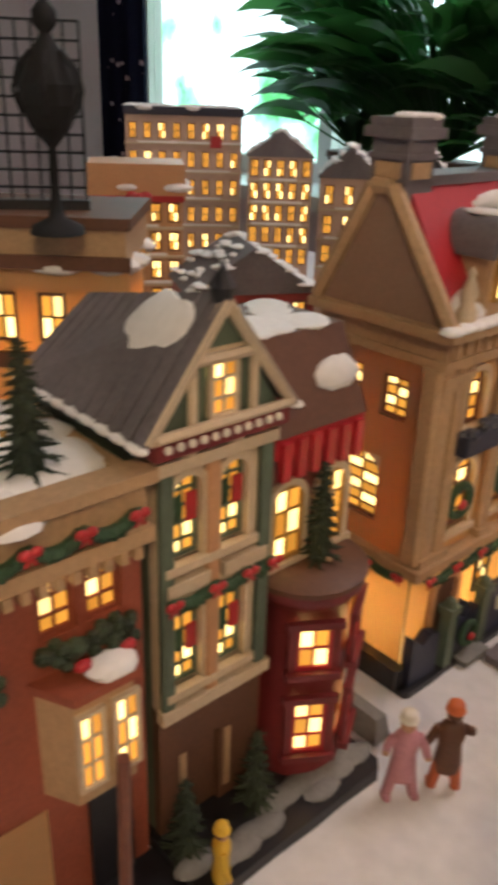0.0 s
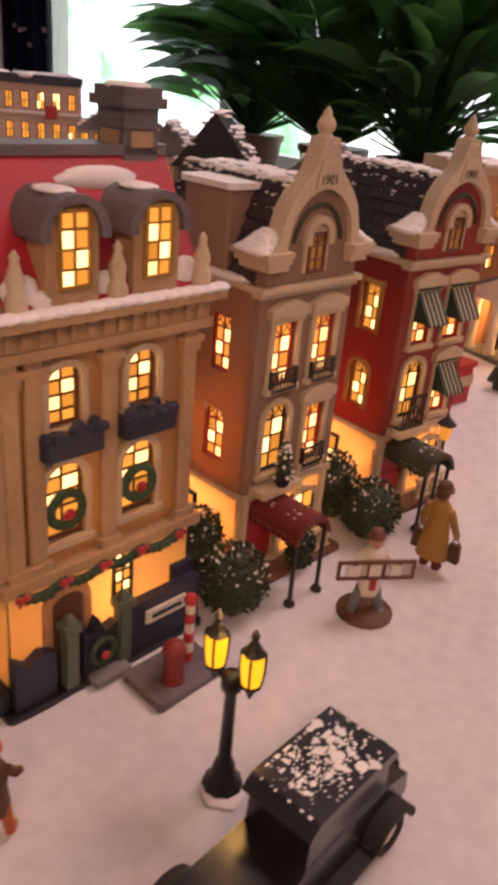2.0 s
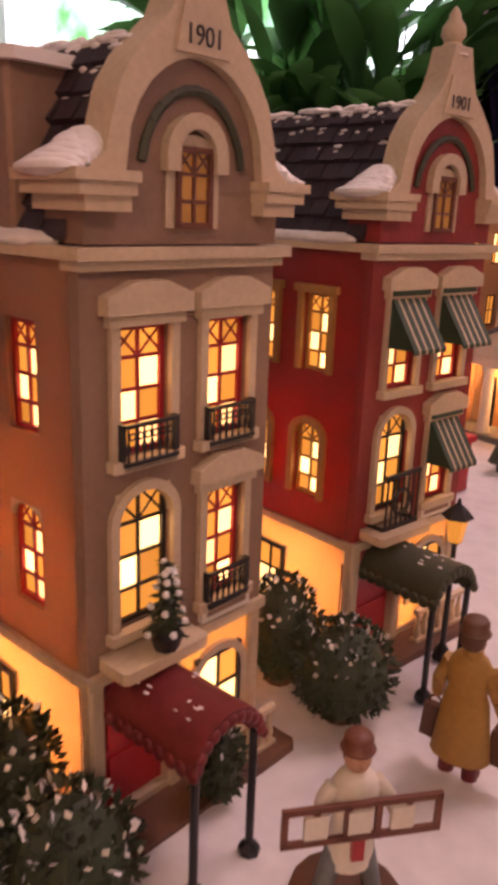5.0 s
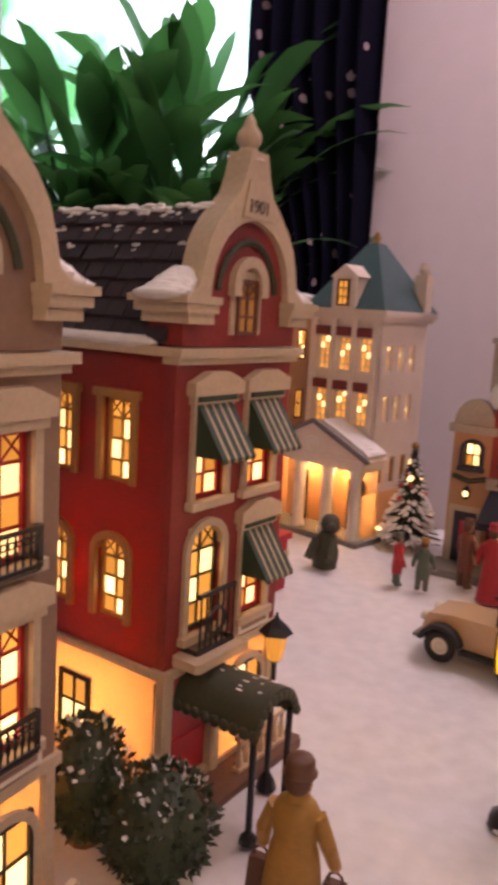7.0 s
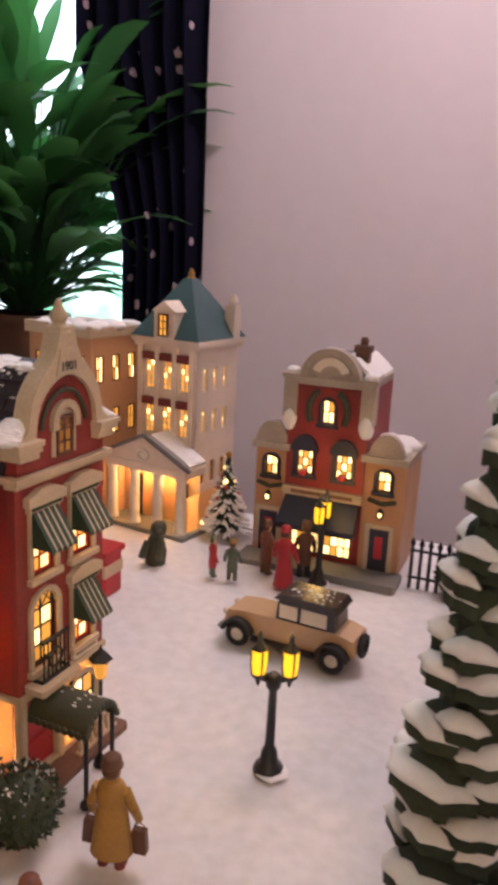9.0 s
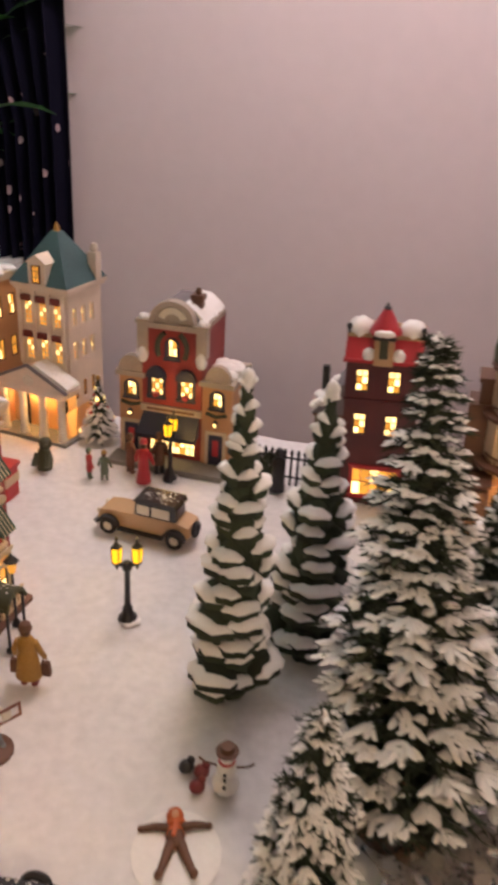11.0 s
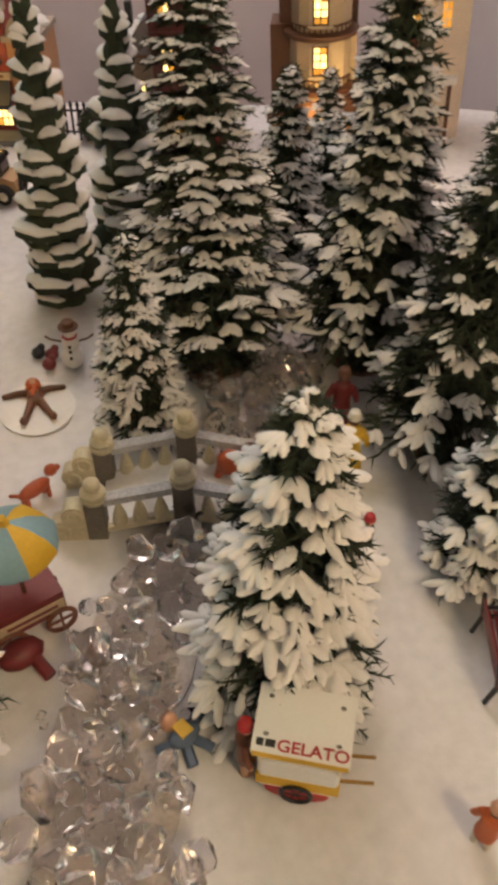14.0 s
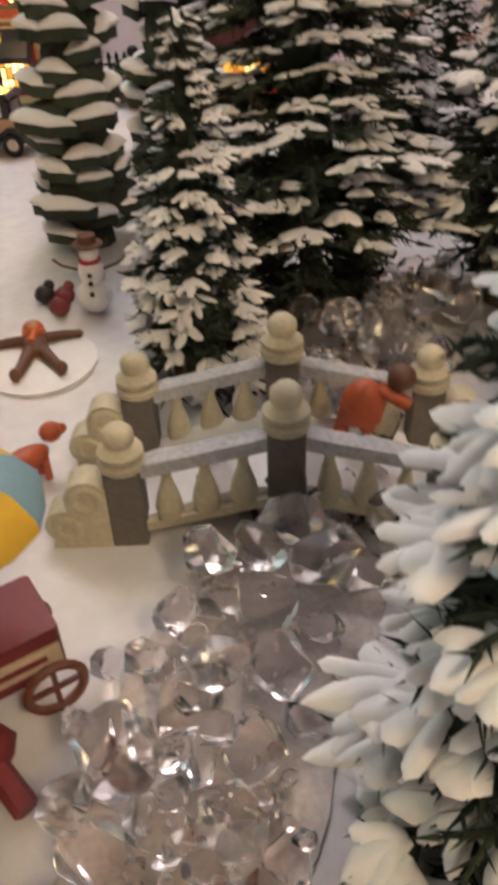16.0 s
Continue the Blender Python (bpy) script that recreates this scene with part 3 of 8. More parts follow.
def balcony_rail(parent, m, a, z, w, h, out=0.35):
    s = Shape()
    for zz in (z, z + h):
        s.box(a - w / 2, a + w / 2, -out - 0.06, -out + 0.06, zz - 0.05, zz + 0.05)
    for x in (a - w / 2, a + w / 2):
        s.box(x - 0.06, x + 0.06, -out, 0, z - 0.06, z + h + 0.06)
    s.box(a - w / 2, a + w / 2, -out, 0, z - 0.18, z - 0.06)
    bal = part("balcony", s, BLACK, parent, "black iron balcony", m)
    k = 7
    for i in range(k):
        x = a - w / 2 + w * (i + 0.5) / k
        part("bar", Shape().lathe([(0.035, z), (0.035, z + h * 0.25), (0.075, z + h * 0.42), (0.035, z + h * 0.6), (0.035, z + h)], x, -out, 6), BLACK, bal)
    for i in range(k - 1):
        x = a - w / 2 + w * (i + 1) / k
        part("scroll", Shape().ring((x, -out, z + h * 0.72), w / k * 0.36, 0.03, 10, 4), BLACK, bal)


def snow_lump(s, x, y, z, rx, ry, rz, rnd):
    s.ball((x, y, z), rx, ry, rz, 12, 7, 0.07, rnd)


def shingles(parent, x_eave, x_ridge, y0, y1, z_eave, z_ridge, rows=7, cols=9, mat=None, rnd=None):
    """Rows of overlapping shingles on a slope that runs from an eave line to a ridge line along y."""
    for r in range(rows):
        t0, t1 = r / rows, (r + 1.25) / rows
        for c in range(cols):
            off = 0.5 * (r % 2)
            ya = y0 + (y1 - y0) * max(0, (c - off) / cols)
            yb = y0 + (y1 - y0) * min(1, (c + 1 - off) / cols)
            if yb - ya < 0.1:
                continue
            x0, z0 = x_eave + (x_ridge - x_eave) * t0, z_eave + (z_ridge - z_eave) * t0
            x1, z1 = x_eave + (x_ridge - x_eave) * min(1, t1), z_eave + (z_ridge - z_eave) * min(1, t1)
            sgn = 1 if x_ridge > x_eave else -1
            k = 0.16 + rnd.uniform(-0.04, 0.04)
            s = Shape()
            s.add([(x0 - sgn * k, ya + 0.03, z0 + k), (x0 - sgn * k, yb - 0.03, z0 + k), (x1, yb - 0.03, z1 + 0.03), (x1, ya + 0.03, z1 + 0.03), (x0, ya + 0.03, z0), (x0, yb - 0.03, z0)],
                  [(0, 1, 2, 3), (0, 4, 5, 1), (0, 3, 4), (1, 5, 2)])
            part("shingle", s, mat, parent)


def gabled_townhouse(x, y, ang, wall, name_label, awning, extra):
    """The tall narrow house with a Dutch gable dated 1901."""
    rnd = random.Random(int(x * 10))
    h = thing("gabled_townhouse", name_label, "house", x, y, ang, group="porcelain village houses")
    W, D, Z1 = 6.9, 8.2, 16.2
    # The left side takes the glowing copy of the paint, the front stays opaque.
    thin = TAUPE_THIN if wall is TAUPE else BRICK_THIN
    left = facing(0, D, -90)
    flip = lambda v: D - v
    fw = [(1.95, 11.2, 1.7, 3.4), (5.0, 11.2, 1.7, 3.4), (1.95, 6.3, 1.9, 3.9), (5.05, 6.1, 1.6, 3.5)]
    holes = [(a - w / 2, a + w / 2, z, z + hh) for a, z, w, hh in fw]
    wall_panel(h, FRONT, 0, W, 5.0, Z1, holes, wall)
    sw = [(2.55, 11.6, 1.35, 3.0), (5.45, 11.6, 1.35, 3.0), (2.65, 6.5, 1.45, 3.0), (5.6, 6.5, 1.45, 3.0)]
    holes = [(flip(v) - w / 2, flip(v) + w / 2, z, z + hh) for v, z, w, hh in sw]
    wall_panel(h, left, 0, D - 0.4, 5.0, Z1, holes, thin)
    part("wall", Shape().box(W - 0.4, W, 0.4, D, 5.0, Z1), wall, h)
    # Unseen right wall made to glow as well, to warm the next house.
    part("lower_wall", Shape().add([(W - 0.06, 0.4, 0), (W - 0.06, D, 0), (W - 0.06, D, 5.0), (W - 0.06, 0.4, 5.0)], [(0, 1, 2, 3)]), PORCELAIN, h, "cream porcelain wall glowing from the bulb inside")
    part("wall", Shape().box(0.4, W - 0.4, D - 0.4, D, 0, Z1), wall, h)
    part("floor_slab", Shape().box(0.4, W - 0.4, 0.4, D - 0.4, 5.0, 5.3), CREAM, h)
    # glowing ground floor
    dl, dr = 0.5, 2.9
    s = Shape()
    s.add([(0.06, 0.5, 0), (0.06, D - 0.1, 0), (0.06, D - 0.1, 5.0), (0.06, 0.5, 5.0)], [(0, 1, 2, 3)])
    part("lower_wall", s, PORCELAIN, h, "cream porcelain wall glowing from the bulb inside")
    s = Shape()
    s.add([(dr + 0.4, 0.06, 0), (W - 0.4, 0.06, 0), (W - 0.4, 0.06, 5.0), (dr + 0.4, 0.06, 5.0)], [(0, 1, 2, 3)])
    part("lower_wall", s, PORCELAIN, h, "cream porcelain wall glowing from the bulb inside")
    s = Shape()
    for xx in (0, dr, W - 0.5):
        s.box(xx, xx + 0.5, -0.12, 0.4, 0, 5.0, bev=0.08)
    s.box(-0.12, W + 0.12, -0.18, 0.5, 4.9, 5.25)
    s.box(-0.14, 0.3, 0.5, D, 4.9, 5.2)
    s.box(0.0, W, -0.02, 0.3, 0, 0.35)
    part("corner_trim", s, CREAM, h)
    s = Shape().box(dl, dr, 0.3, 0.5, 0, 4.9)
    d = part("door", s, CRIMSON, h, "bright red panelled door")
    q = Shape()
    for zz in (0.5, 2.4):
        q.box(dl + 0.3, dr - 0.3, 0.2, 0.3, zz, zz + 1.6, bev=0.04)
    part("door_panel", q, RED, d)
    window(h, FRONT, 4.95, 1.5, 2.0, 2.6, 2, 2, ((0, 0), (1, 1)), arch=0.9, frame_mat=BLACK, trim=CREAM, depth=-0.05, sill=False)
    window(h, left, flip(4.3), 1.6, 1.6, 2.3, 2, 2, ((0, 1), (1, 1)), arch=0.7, frame_mat=BLACK, trim=None, depth=-0.12)
    # railing of the little terrace
    s = Shape().box(3.5, 6.9, -1.0, -0.75, 1.4, 1.6).box(3.5, 6.9, -1.05, -0.7, 0, 0.25)
    for i in range(7):
        s.lathe([(0.1, 0.25), (0.17, 0.6), (0.08, 1.0), (0.12, 1.4)], 3.7 + i * 0.5, -0.87, 6)
    part("balustrade", s, CREAM, h)
    part("plinth", Shape().box(-0.2, W + 0.6, -1.5, D, -0.3, 0.12, bev=0.2), BROWN, h, "brown stepped base")
    # windows
    for k, (a, z, w, hh) in enumerate(fw):
        window(h, FRONT, a, z, w, hh, 2, 4, ((1, 1), (0, 2), (1, 3)) if k != 2 else ((1, 1), (0, 2)), arch=0.85 if k == 2 else 0, frame_mat=BLACK if k == 2 else CRIMSON, trim=CREAM, diamond=True)
        if k != 2:
            q = Shape()
            q.slab([(a - w / 2 - 0.55, z + hh + 0.3), (a + w / 2 + 0.55, z + hh + 0.3), (a + w / 2 + 0.55, z + hh + 0.75), (a + 0.5, z + hh + 1.1), (a - 0.5, z + hh + 1.1), (a - w / 2 - 0.55, z + hh + 0.75)], -0.4, 0)
            part("window_head", q, CREAM, h)
    for k, (v, z, w, hh) in enumerate(sw):
        window(h, left, flip(v), z, w, hh, 2, 4, CHECK if k % 2 == 0 else ((0, 1), (1, 2), (0, 3)), arch=0.5 if k > 1 else 0, frame_mat=CRIMSON if wall is TAUPE else BRASS, trim=BRASS if wall is not TAUPE else None, diamond=True, sill=False)
    if extra == "rails":
        for k in (0, 1, 3):
            balcony_rail(h, FRONT, fw[k][0], fw[k][1] - 0.1, fw[k][2] + 0.12, 1.0)
        q = Shape()
        q.lathe([(0.35, 5.75), (0.5, 6.2), (0.35, 6.3)], 2.0, -0.9, 8)
        pt = part("planter", q, BLACK, h, "small urn", None, True)
        q = Shape()
        mini_fir(q, 2.0, -0.9, 6.25, 2.1, 0.62, rnd, 0.35)
        part("shrub", q, [LEAF, SNOW], pt)
    else:
        q = Shape()
        for i in range(7):
            q.box(1.0 + i * 0.32, 1.06 + i * 0.32, -0.75, -0.68, 5.8, 7.9)
        q.box(0.9, 3.0, -0.78, -0.64, 7.85, 8.0).box(0.9, 3.0, -0.78, -0.64, 5.75, 5.9).ring((1.95, -0.7, 6.8), 0.5, 0.08, 14, 5)
        for xx in (0.9, 3.0):
            q.box(xx - 0.05, xx + 0.05, -0.75, 0, 5.75, 5.9)
        part("balcony", q, BLACK, h, "scrolled black iron balcony")
    # sign plate with unreadable writing
    part("sign", Shape().box(4.1, 6.2, -0.2, 0, 5.35, 5.85), WHITE, h, "cream plate")
    part("sign_writing", Shape().box(4.3, 6.0, -0.225, -0.2, 5.52, 5.68), TAUPE, h)
    # balcony slab over the door
    part("balcony_slab", Shape().box(0.3, 3.4, -1.25, 0, 5.4, 5.75, bev=0.12), CREAM, h)
    # canopy on poles
    s = Shape()
    cx = 1.75
    prof = arc(0, 0, 1.3, 1.2, 180, 0, 12)
    pts0 = [(cx + p, 4.0 + q) for p, q in prof]
    pts1 = [(cx + p * 0.94, 3.85 + q * 0.94) for p, q in prof]
    band(s, pts0, pts1, -3.7, -0.1)
    s.slab(pts0, -0.3, -0.2)
    can = part("canopy", s, awning, h, "rounded cloth canopy on two black poles", None, True)
    q = Shape()
    for i in range(9):
        t = i / 8
        for sx in (-1.3, 1.3):
            q.ball((cx + sx, -3.6 + 3.3 * t, 3.95), 0.1, 0.24, 0.24, 6, 4)
    for p, z in pts1[1:-1]:
        q.ball((p, -3.7, z - 0.05), 0.2, 0.1, 0.2, 6, 4)
    part("valance", q, awning, can, "scalloped edge", None, True)
    q = Shape()
    for i in range(12):
        a2 = rnd.uniform(50, 130)
        snow_lump(q, cx + 1.31 * math.cos(radians(a2)), rnd.uniform(-3.4, -0.5), 4.0 + 1.21 * math.sin(radians(a2)), rnd.uniform(0.03, 0.09), rnd.uniform(0.04, 0.16), 0.02, rnd)
    part("snow", q, SNOW, can, "thin dusting of snow", None, True)
    for xx in (0.65, 2.85):
        q = Shape().tube((xx, -3.5, 0), (xx, -3.5, 4.0), 0.12, n=8).lathe([(0.32, -0.05), (0.32, 0.15), (0.15, 0.35)], xx, -3.5, 8)
        part("pole", q, BLACK, can)
    # cornice and gable
    s = Shape().box(-0.3, W + 0.3, -0.42, 0.5, Z1, Z1 + 0.3).box(-0.15, W + 0.15, -0.22, 0.5, Z1 - 0.25, Z1).box(-0.3, 0.5, 0.5, D, Z1, Z1 + 0.3)
    part("cornice", s, CREAM, h)
    c = W / 2
    half = [(3.45, 16.55), (3.45, 18.2), (2.9, 18.6), (2.75, 19.3), (2.5, 20.1), (2.05, 20.75), (1.5, 21.3), (1.0, 21.75), (0.72, 22.4), (0.5, 23.2)]
    inner = [(2.35, 17.2), (2.35, 18.2), (2.3, 18.6), (2.2, 19.2), (1.95, 19.75), (1.6, 20.2), (1.15, 20.55), (0.75, 20.75), (0.4, 20.85), (0.15, 20.9)]
    low = [(c - 3.35, 16.55), (c + 3.35, 16.55), (c + 3.35, 18.0), (c - 3.35, 18.0)]
    poly = [(c - 2.7, 17.9)] + [(c - max(0.1, a - 0.25), b - 0.12) for a, b in half[2:]] + [(c + max(0.1, a - 0.25), b - 0.12) for a, b in reversed(half[2:])] + [(c + 2.7, 17.9)]
    part("gable", Shape().slab(low, -0.1, 1.4).slab(poly, -0.12, 0.4), wall, h)
    s = Shape()
    band(s, [(c - a, b) for a, b in half[1:]], [(c - a, b) for a, b in inner[1:]], -0.42, 0.55)
    band(s, [(c + a, b) for a, b in half[1:]], [(c + a, b) for a, b in inner[1:]], -0.42, 0.55)
    s.slab([(c - 0.5, 23.2), (c - 0.15, 20.9), (c + 0.15, 20.9), (c + 0.5, 23.2)], -0.42, 0.55)
    for sg in (-1, 1):
        s.box(*sorted((c + sg * 2.3, c + sg * 3.62)), -0.55, 1.5, 17.3, 17.65)
        s.box(*sorted((c + sg * 2.25, c + sg * 3.85)), -0.7, 1.65, 17.65, 17.95)
        s.box(*sorted((c + sg * 2.2, c + sg * 4.0)), -0.8, 1.8, 17.95, 18.2)
    s.lathe([(0.62, 22.9), (0.5, 23.1), (0.3, 23.35), (0.46, 23.6), (0.42, 23.85), (0.2, 24.15), (0.22, 24.25), (0.05, 24.5)], c, 0.1, 10)
    part("gable_trim", s, CREAM, h, "", None, True)
    # snow on the shoulders and the eaves
    s = Shape()
    for sg in (-1, 1):
        for i in range(7):
            t = i / 6
            snow_lump(s, c + sg * (3.85 - 0.95 * t), 0.5, 18.22 + 0.45 * t, 0.45, 1.15 - 0.4 * t, 0.22 + 0.28 * t, rnd)
    for i in range(20):
        snow_lump(s, 0.0 + rnd.uniform(-0.08, 0.08), 1.6 + i * 0.34, Z1 + 0.4, 0.42, 0.75, 0.24, rnd)
    part("snow", s, SNOW, h, "white snow", None, True)
    # niche with a garland arch in the gable
    window(h, FRONT, c, 16.95, 1.25, 1.95, 2, 3, (), arch=0.25, frame_mat=WOOD, trim=CREAM, depth=-0.16, sill=False, diamond=True, dull=PANE_DULL)
    q = Shape()
    band(q, [(c + 1.05, 18.3)] + arc(c, 18.7, 1.05, 1.0, 0, 180, 10) + [(c - 1.05, 18.3)], [(c + 0.62, 18.3)] + arc(c, 18.7, 0.62, 0.62, 0, 180, 10) + [(c - 0.62, 18.3)], -0.4, -0.1)
    part("niche_surround", q, CREAM, h)
    q = Shape().path([(c + a, -0.2, b) for a, b in arc(0, 18.1, 1.75, 2.1, 10, 170, 12)], 0.13, 5)
    part("gable_garland", q, OLIVE, h, "painted green swag", None, True)
    # date plate
    part("date_plate", Shape().slab([(c - 0.9, 20.95), (c + 0.9, 20.95), (c + 0.6, 22.2), (c - 0.6, 22.2)], -0.5, -0.3), CREAM, h, "cream date plate")
    cu = bpy.data.curves.new("date_lettering", "FONT")
    cu.body, cu.size, cu.align_x, cu.extrude = "1901", 0.0064, "CENTER", 0.0002
    t = new("date_lettering", cu)
    t.parent, t.matrix_basis = h, pose(c * CM, -0.505 * CM, 21.15 * CM, 90, 0, 0)
    cu.materials.append(BLACK)
    # roof
    zr = 21.2
    s = Shape().slab([(0.1, Z1 + 0.3), (W - 0.1, Z1 + 0.3), (W - 1.9, zr), (1.9, zr)], 0.5, D)
    part("roof", s, ROOFD, h, "dark plum shingled roof")
    shingles(h, 0.0, 1.85, 0.5, D, Z1 + 0.4, zr, 7, 9, ROOFD, rnd)
    s = Shape()
    for i in range(150):
        t = rnd.random() ** 2.2
        snow_lump(s, 1.9 - 0.75 * t, 0.6 + rnd.random() * (D - 0.9), zr + 0.1 - 2.0 * t, rnd.uniform(0.1, 0.22), rnd.uniform(0.1, 0.4), 0.1, rnd)
    for i in range(60):
        snow_lump(s, rnd.uniform(1.9, W - 2.0), 0.6 + rnd.random() * (D - 0.9), zr, rnd.uniform(0.2, 0.5), rnd.uniform(0.2, 0.5), 0.1, rnd)
    part("snow", s, SNOW, h, "white snow", None, True)
    if extra == "rails":
        s = Shape().box(-0.15, 1.6, 2.4, 5.7, Z1, 20.6, bev=0.1)
        ch = part("chimney", s, TAUPE, h, "broad taupe chimney")
        part("snow", Shape().box(-0.4, 1.9, 2.1, 6.0, 20.6, 20.9, bev=0.3), SNOW, ch)
    else:
        # striped window awnings
        for k in (0, 1, 3):
            a, z, w, hh = fw[k]
            top, wd = z + hh + 0.1, w / 2 + 0.12
            aw = Shape()
            for i in range(9):
                aw.m = i % 2
                k0, k1 = (i + 1) // 2 * 0.153 + i // 2 * 0.058, (i + 2) // 2 * 0.153 + (i + 1) // 2 * 0.058
                xa, xb = a - wd + 2 * wd * k0, a - wd + 2 * wd * k1
                aw.add([(xa, -0.1, top), (xb, -0.1, top), (xb, -1.35, top - 1.85), (xa, -1.35, top - 1.85), (xa, -0.1, top - 0.15), (xb, -0.1, top - 0.15), (xb, -1.35, top - 2.0), (xa, -1.35, top - 2.0)],
                       [(0, 1, 2, 3), (7, 6, 5, 4), (0, 3, 7, 4), (1, 5, 6, 2), (3, 2, 6, 7), (0, 4, 5, 1)])
            aw.m = 0
            for xx in (a - wd, a + wd):
                aw.add([(xx, -0.1, top), (xx, -1.35, top - 1.85), (xx, -0.1, top - 1.9)], [(0, 1, 2)])
            aw.box(a - wd - 0.1, a + wd + 0.1, -0.35, 0.0, top, top + 0.3)
            part("awning", aw, [AWN_G, CREAM], h, "green and cream striped awning")
    bulb(h, 3.6, 3.8, 2.6, 0.11)
    # second bulb, added upstairs to make the thin side wall glow
    bulb(h, 2.6, 3.4, 8.2, 0.5)
    return h


gabled_townhouse(14.83, 43.79, 65.7, TAUPE, "taupe porcelain townhouse with curved gable dated 1901", MAROON, "rails")
gabled_townhouse(19.75, 55.5, 59.5, BRICK, "brick-red porcelain townhouse with striped awnings dated 1901", OLIVE, "awnings")


def mansard_house(x, y, ang):
    """The broad tan stone house with a red mansard, two dormers and a dark shop base."""
    rnd = random.Random(4)
    h = thing("mansard_house", "tan stone porcelain house with red mansard roof", "house", x, y, ang, group="porcelain village houses")
    W, D = 9.6, 6.4
    left = facing(0, D, -90)
    flip = lambda v: D - v
    fw = [(2.85, 12.5, 1.5, 2.5), (6.6, 12.5, 1.5, 2.5), (2.8, 7.4, 1.85, 3.5), (6.5, 7.5, 1.85, 3.4)]
    wall_panel(h, FRONT, 0, W, 6.2, 16.0, [(a - w / 2, a + w / 2, z, z + k) for a, z, w, k in fw], TAN_THIN)
    sw = [(4.5, 12.8, 1.2, 2.0), (2.05, 12.8, 1.4, 1.9), (3.5, 7.6, 2.2, 3.2)]
    wall_panel(h, left, 0, D - 0.4, 6.2, 16.0, [(flip(v) - w / 2, flip(v) + w / 2, z, z + k) for v, z, w, k in sw], TAUPE_THIN)
    part("wall", Shape().box(W - 0.4, W, 0.4, D, 6.0, 16), TAN, h)
    # Unseen on the right; its glow is added to light the taupe house's side.
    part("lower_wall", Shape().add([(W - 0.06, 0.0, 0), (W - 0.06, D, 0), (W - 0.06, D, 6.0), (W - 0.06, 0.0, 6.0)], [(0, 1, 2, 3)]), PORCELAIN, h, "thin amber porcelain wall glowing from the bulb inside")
    part("wall", Shape().box(0.4, W - 0.4, D - 0.4, D, 0, 16), TAN, h)
    part("floor_slab", Shape().box(0.4, W - 0.4, 0.4, D - 0.4, 6.0, 6.3), TAN, h)
    for k, (a, z, w, hh) in enumerate(fw):
        window(h, FRONT, a, z, w, hh, 2, 4 if k < 2 else 5, ((0, 0), (1, 1), (0, 2)) if k < 2 else ((0, 2), (1, 1), (0, 0)), arch=0.5 if k < 2 else 0.9, frame_mat=WOOD, trim=CREAM)
        if k >= 2:
            wreath(h, FRONT, a, z + 1.4, 0.75)
        else:
            q = Shape().box(a - 1.35, a + 1.35, -0.9, -0.05, z - 1.0, z - 0.05, bev=0.1)
            for i in range(20):
                q.ball((a + rnd.uniform(-1.3, 1.3), rnd.uniform(-0.9, -0.3), z + rnd.uniform(-0.15, 0.2)), 0.3, 0.25, 0.22, 6, 4)
            part("window_box", q, NAVY, h, "dark planted window box")
    for k, (v, z, w, hh) in enumerate(sw):
        window(h, left, flip(v), z, w, hh, 2, 4 if k < 2 else 6, ((0, 0), (1, 1), (0, 2)) if k < 2 else ((0, 1), (1, 2), (0, 3), (1, 0), (1, 4)), arch=0.9 if k == 2 else 0, frame_mat=WOOD, trim=None)
    # pilasters
    for a in (0.0, 1.0, 4.45, 8.6):
        q = Shape().box(a, a + 0.8, -0.35, 0, 6.6, 15.6, bev=0.1).box(a - 0.12, a + 0.92, -0.5, 0, 6.3, 6.8).box(a - 0.15, a + 0.95, -0.55, 0, 15.0, 15.3).box(a - 0.05, a + 0.85, -0.45, 0, 14.6, 15.0)
        part("pilaster", q, TAN, h)
    q = Shape().box(-0.45, 0, -0.35, 0.5, 6.6, 15.6, bev=0.1)
    part("pilaster", q, TAN, h)
    s = Shape().box(-0.35, W + 0.35, -0.55, D, 15.6, 16.0).box(-0.25, W + 0.25, -0.4, D, 16.0, 16.9).box(-0.8, W + 0.7, -1.0, D + 0.3, 16.9, 17.3)
    for i in range(14):
        xx = 0.2 + i * 0.68
        s.box(xx, xx + 0.25, -0.62, -0.4, 16.1, 16.85)
    part("cornice", s, TAN, h)
    s = Shape().box(-0.5, W + 0.3, -0.7, D, 5.9, 6.4, bev=0.1)
    part("belt_course", s, TAN, h)
    # mansard: side gable ends and red slopes
    pk = [(-0.55, 17.3), (6.6, 17.3), (3.95, 22.2), (2.95, 22.2)]
    part("gable_end", Shape().side(pk, -0.25, 0.3), TAUPE, h, "brown gable end")
    s = Shape()
    for (ya, za), (yb, zb) in ((pk[0], pk[3]), (pk[1], pk[2]), (pk[3], pk[2])):
        s.tube((-0.3, ya, za), (-0.3, yb, zb), 0.34, n=6)
    part("gable_border", s, TAN, h)
    s = Shape().side([(-0.3, 17.3), (6.4, 17.3), (4.2, 22.3), (2.7, 22.3)], 0.3, W)
    part("roof", s, CRIMSON, h, "red mansard roof")
    part("ridge", Shape().box(0.3, W + 0.1, 2.5, 4.4, 22.2, 22.6, bev=0.15), SLATE, h)
    s = Shape()
    for xx, yy, zz, a, b, c in ((1.2, 0.15, 17.9, 0.8, 0.35, 0.7), (4.9, 0.15, 17.8, 0.8, 0.35, 0.6), (8.8, 0.15, 17.9, 0.7, 0.35, 0.7), (5.9, 2.15, 21.4, 1.9, 0.3, 0.5), (1.9, 0.0, 17.6, 0.5, 0.4, 0.4)):
        snow_lump(s, xx, yy, zz, a, b, c, rnd)
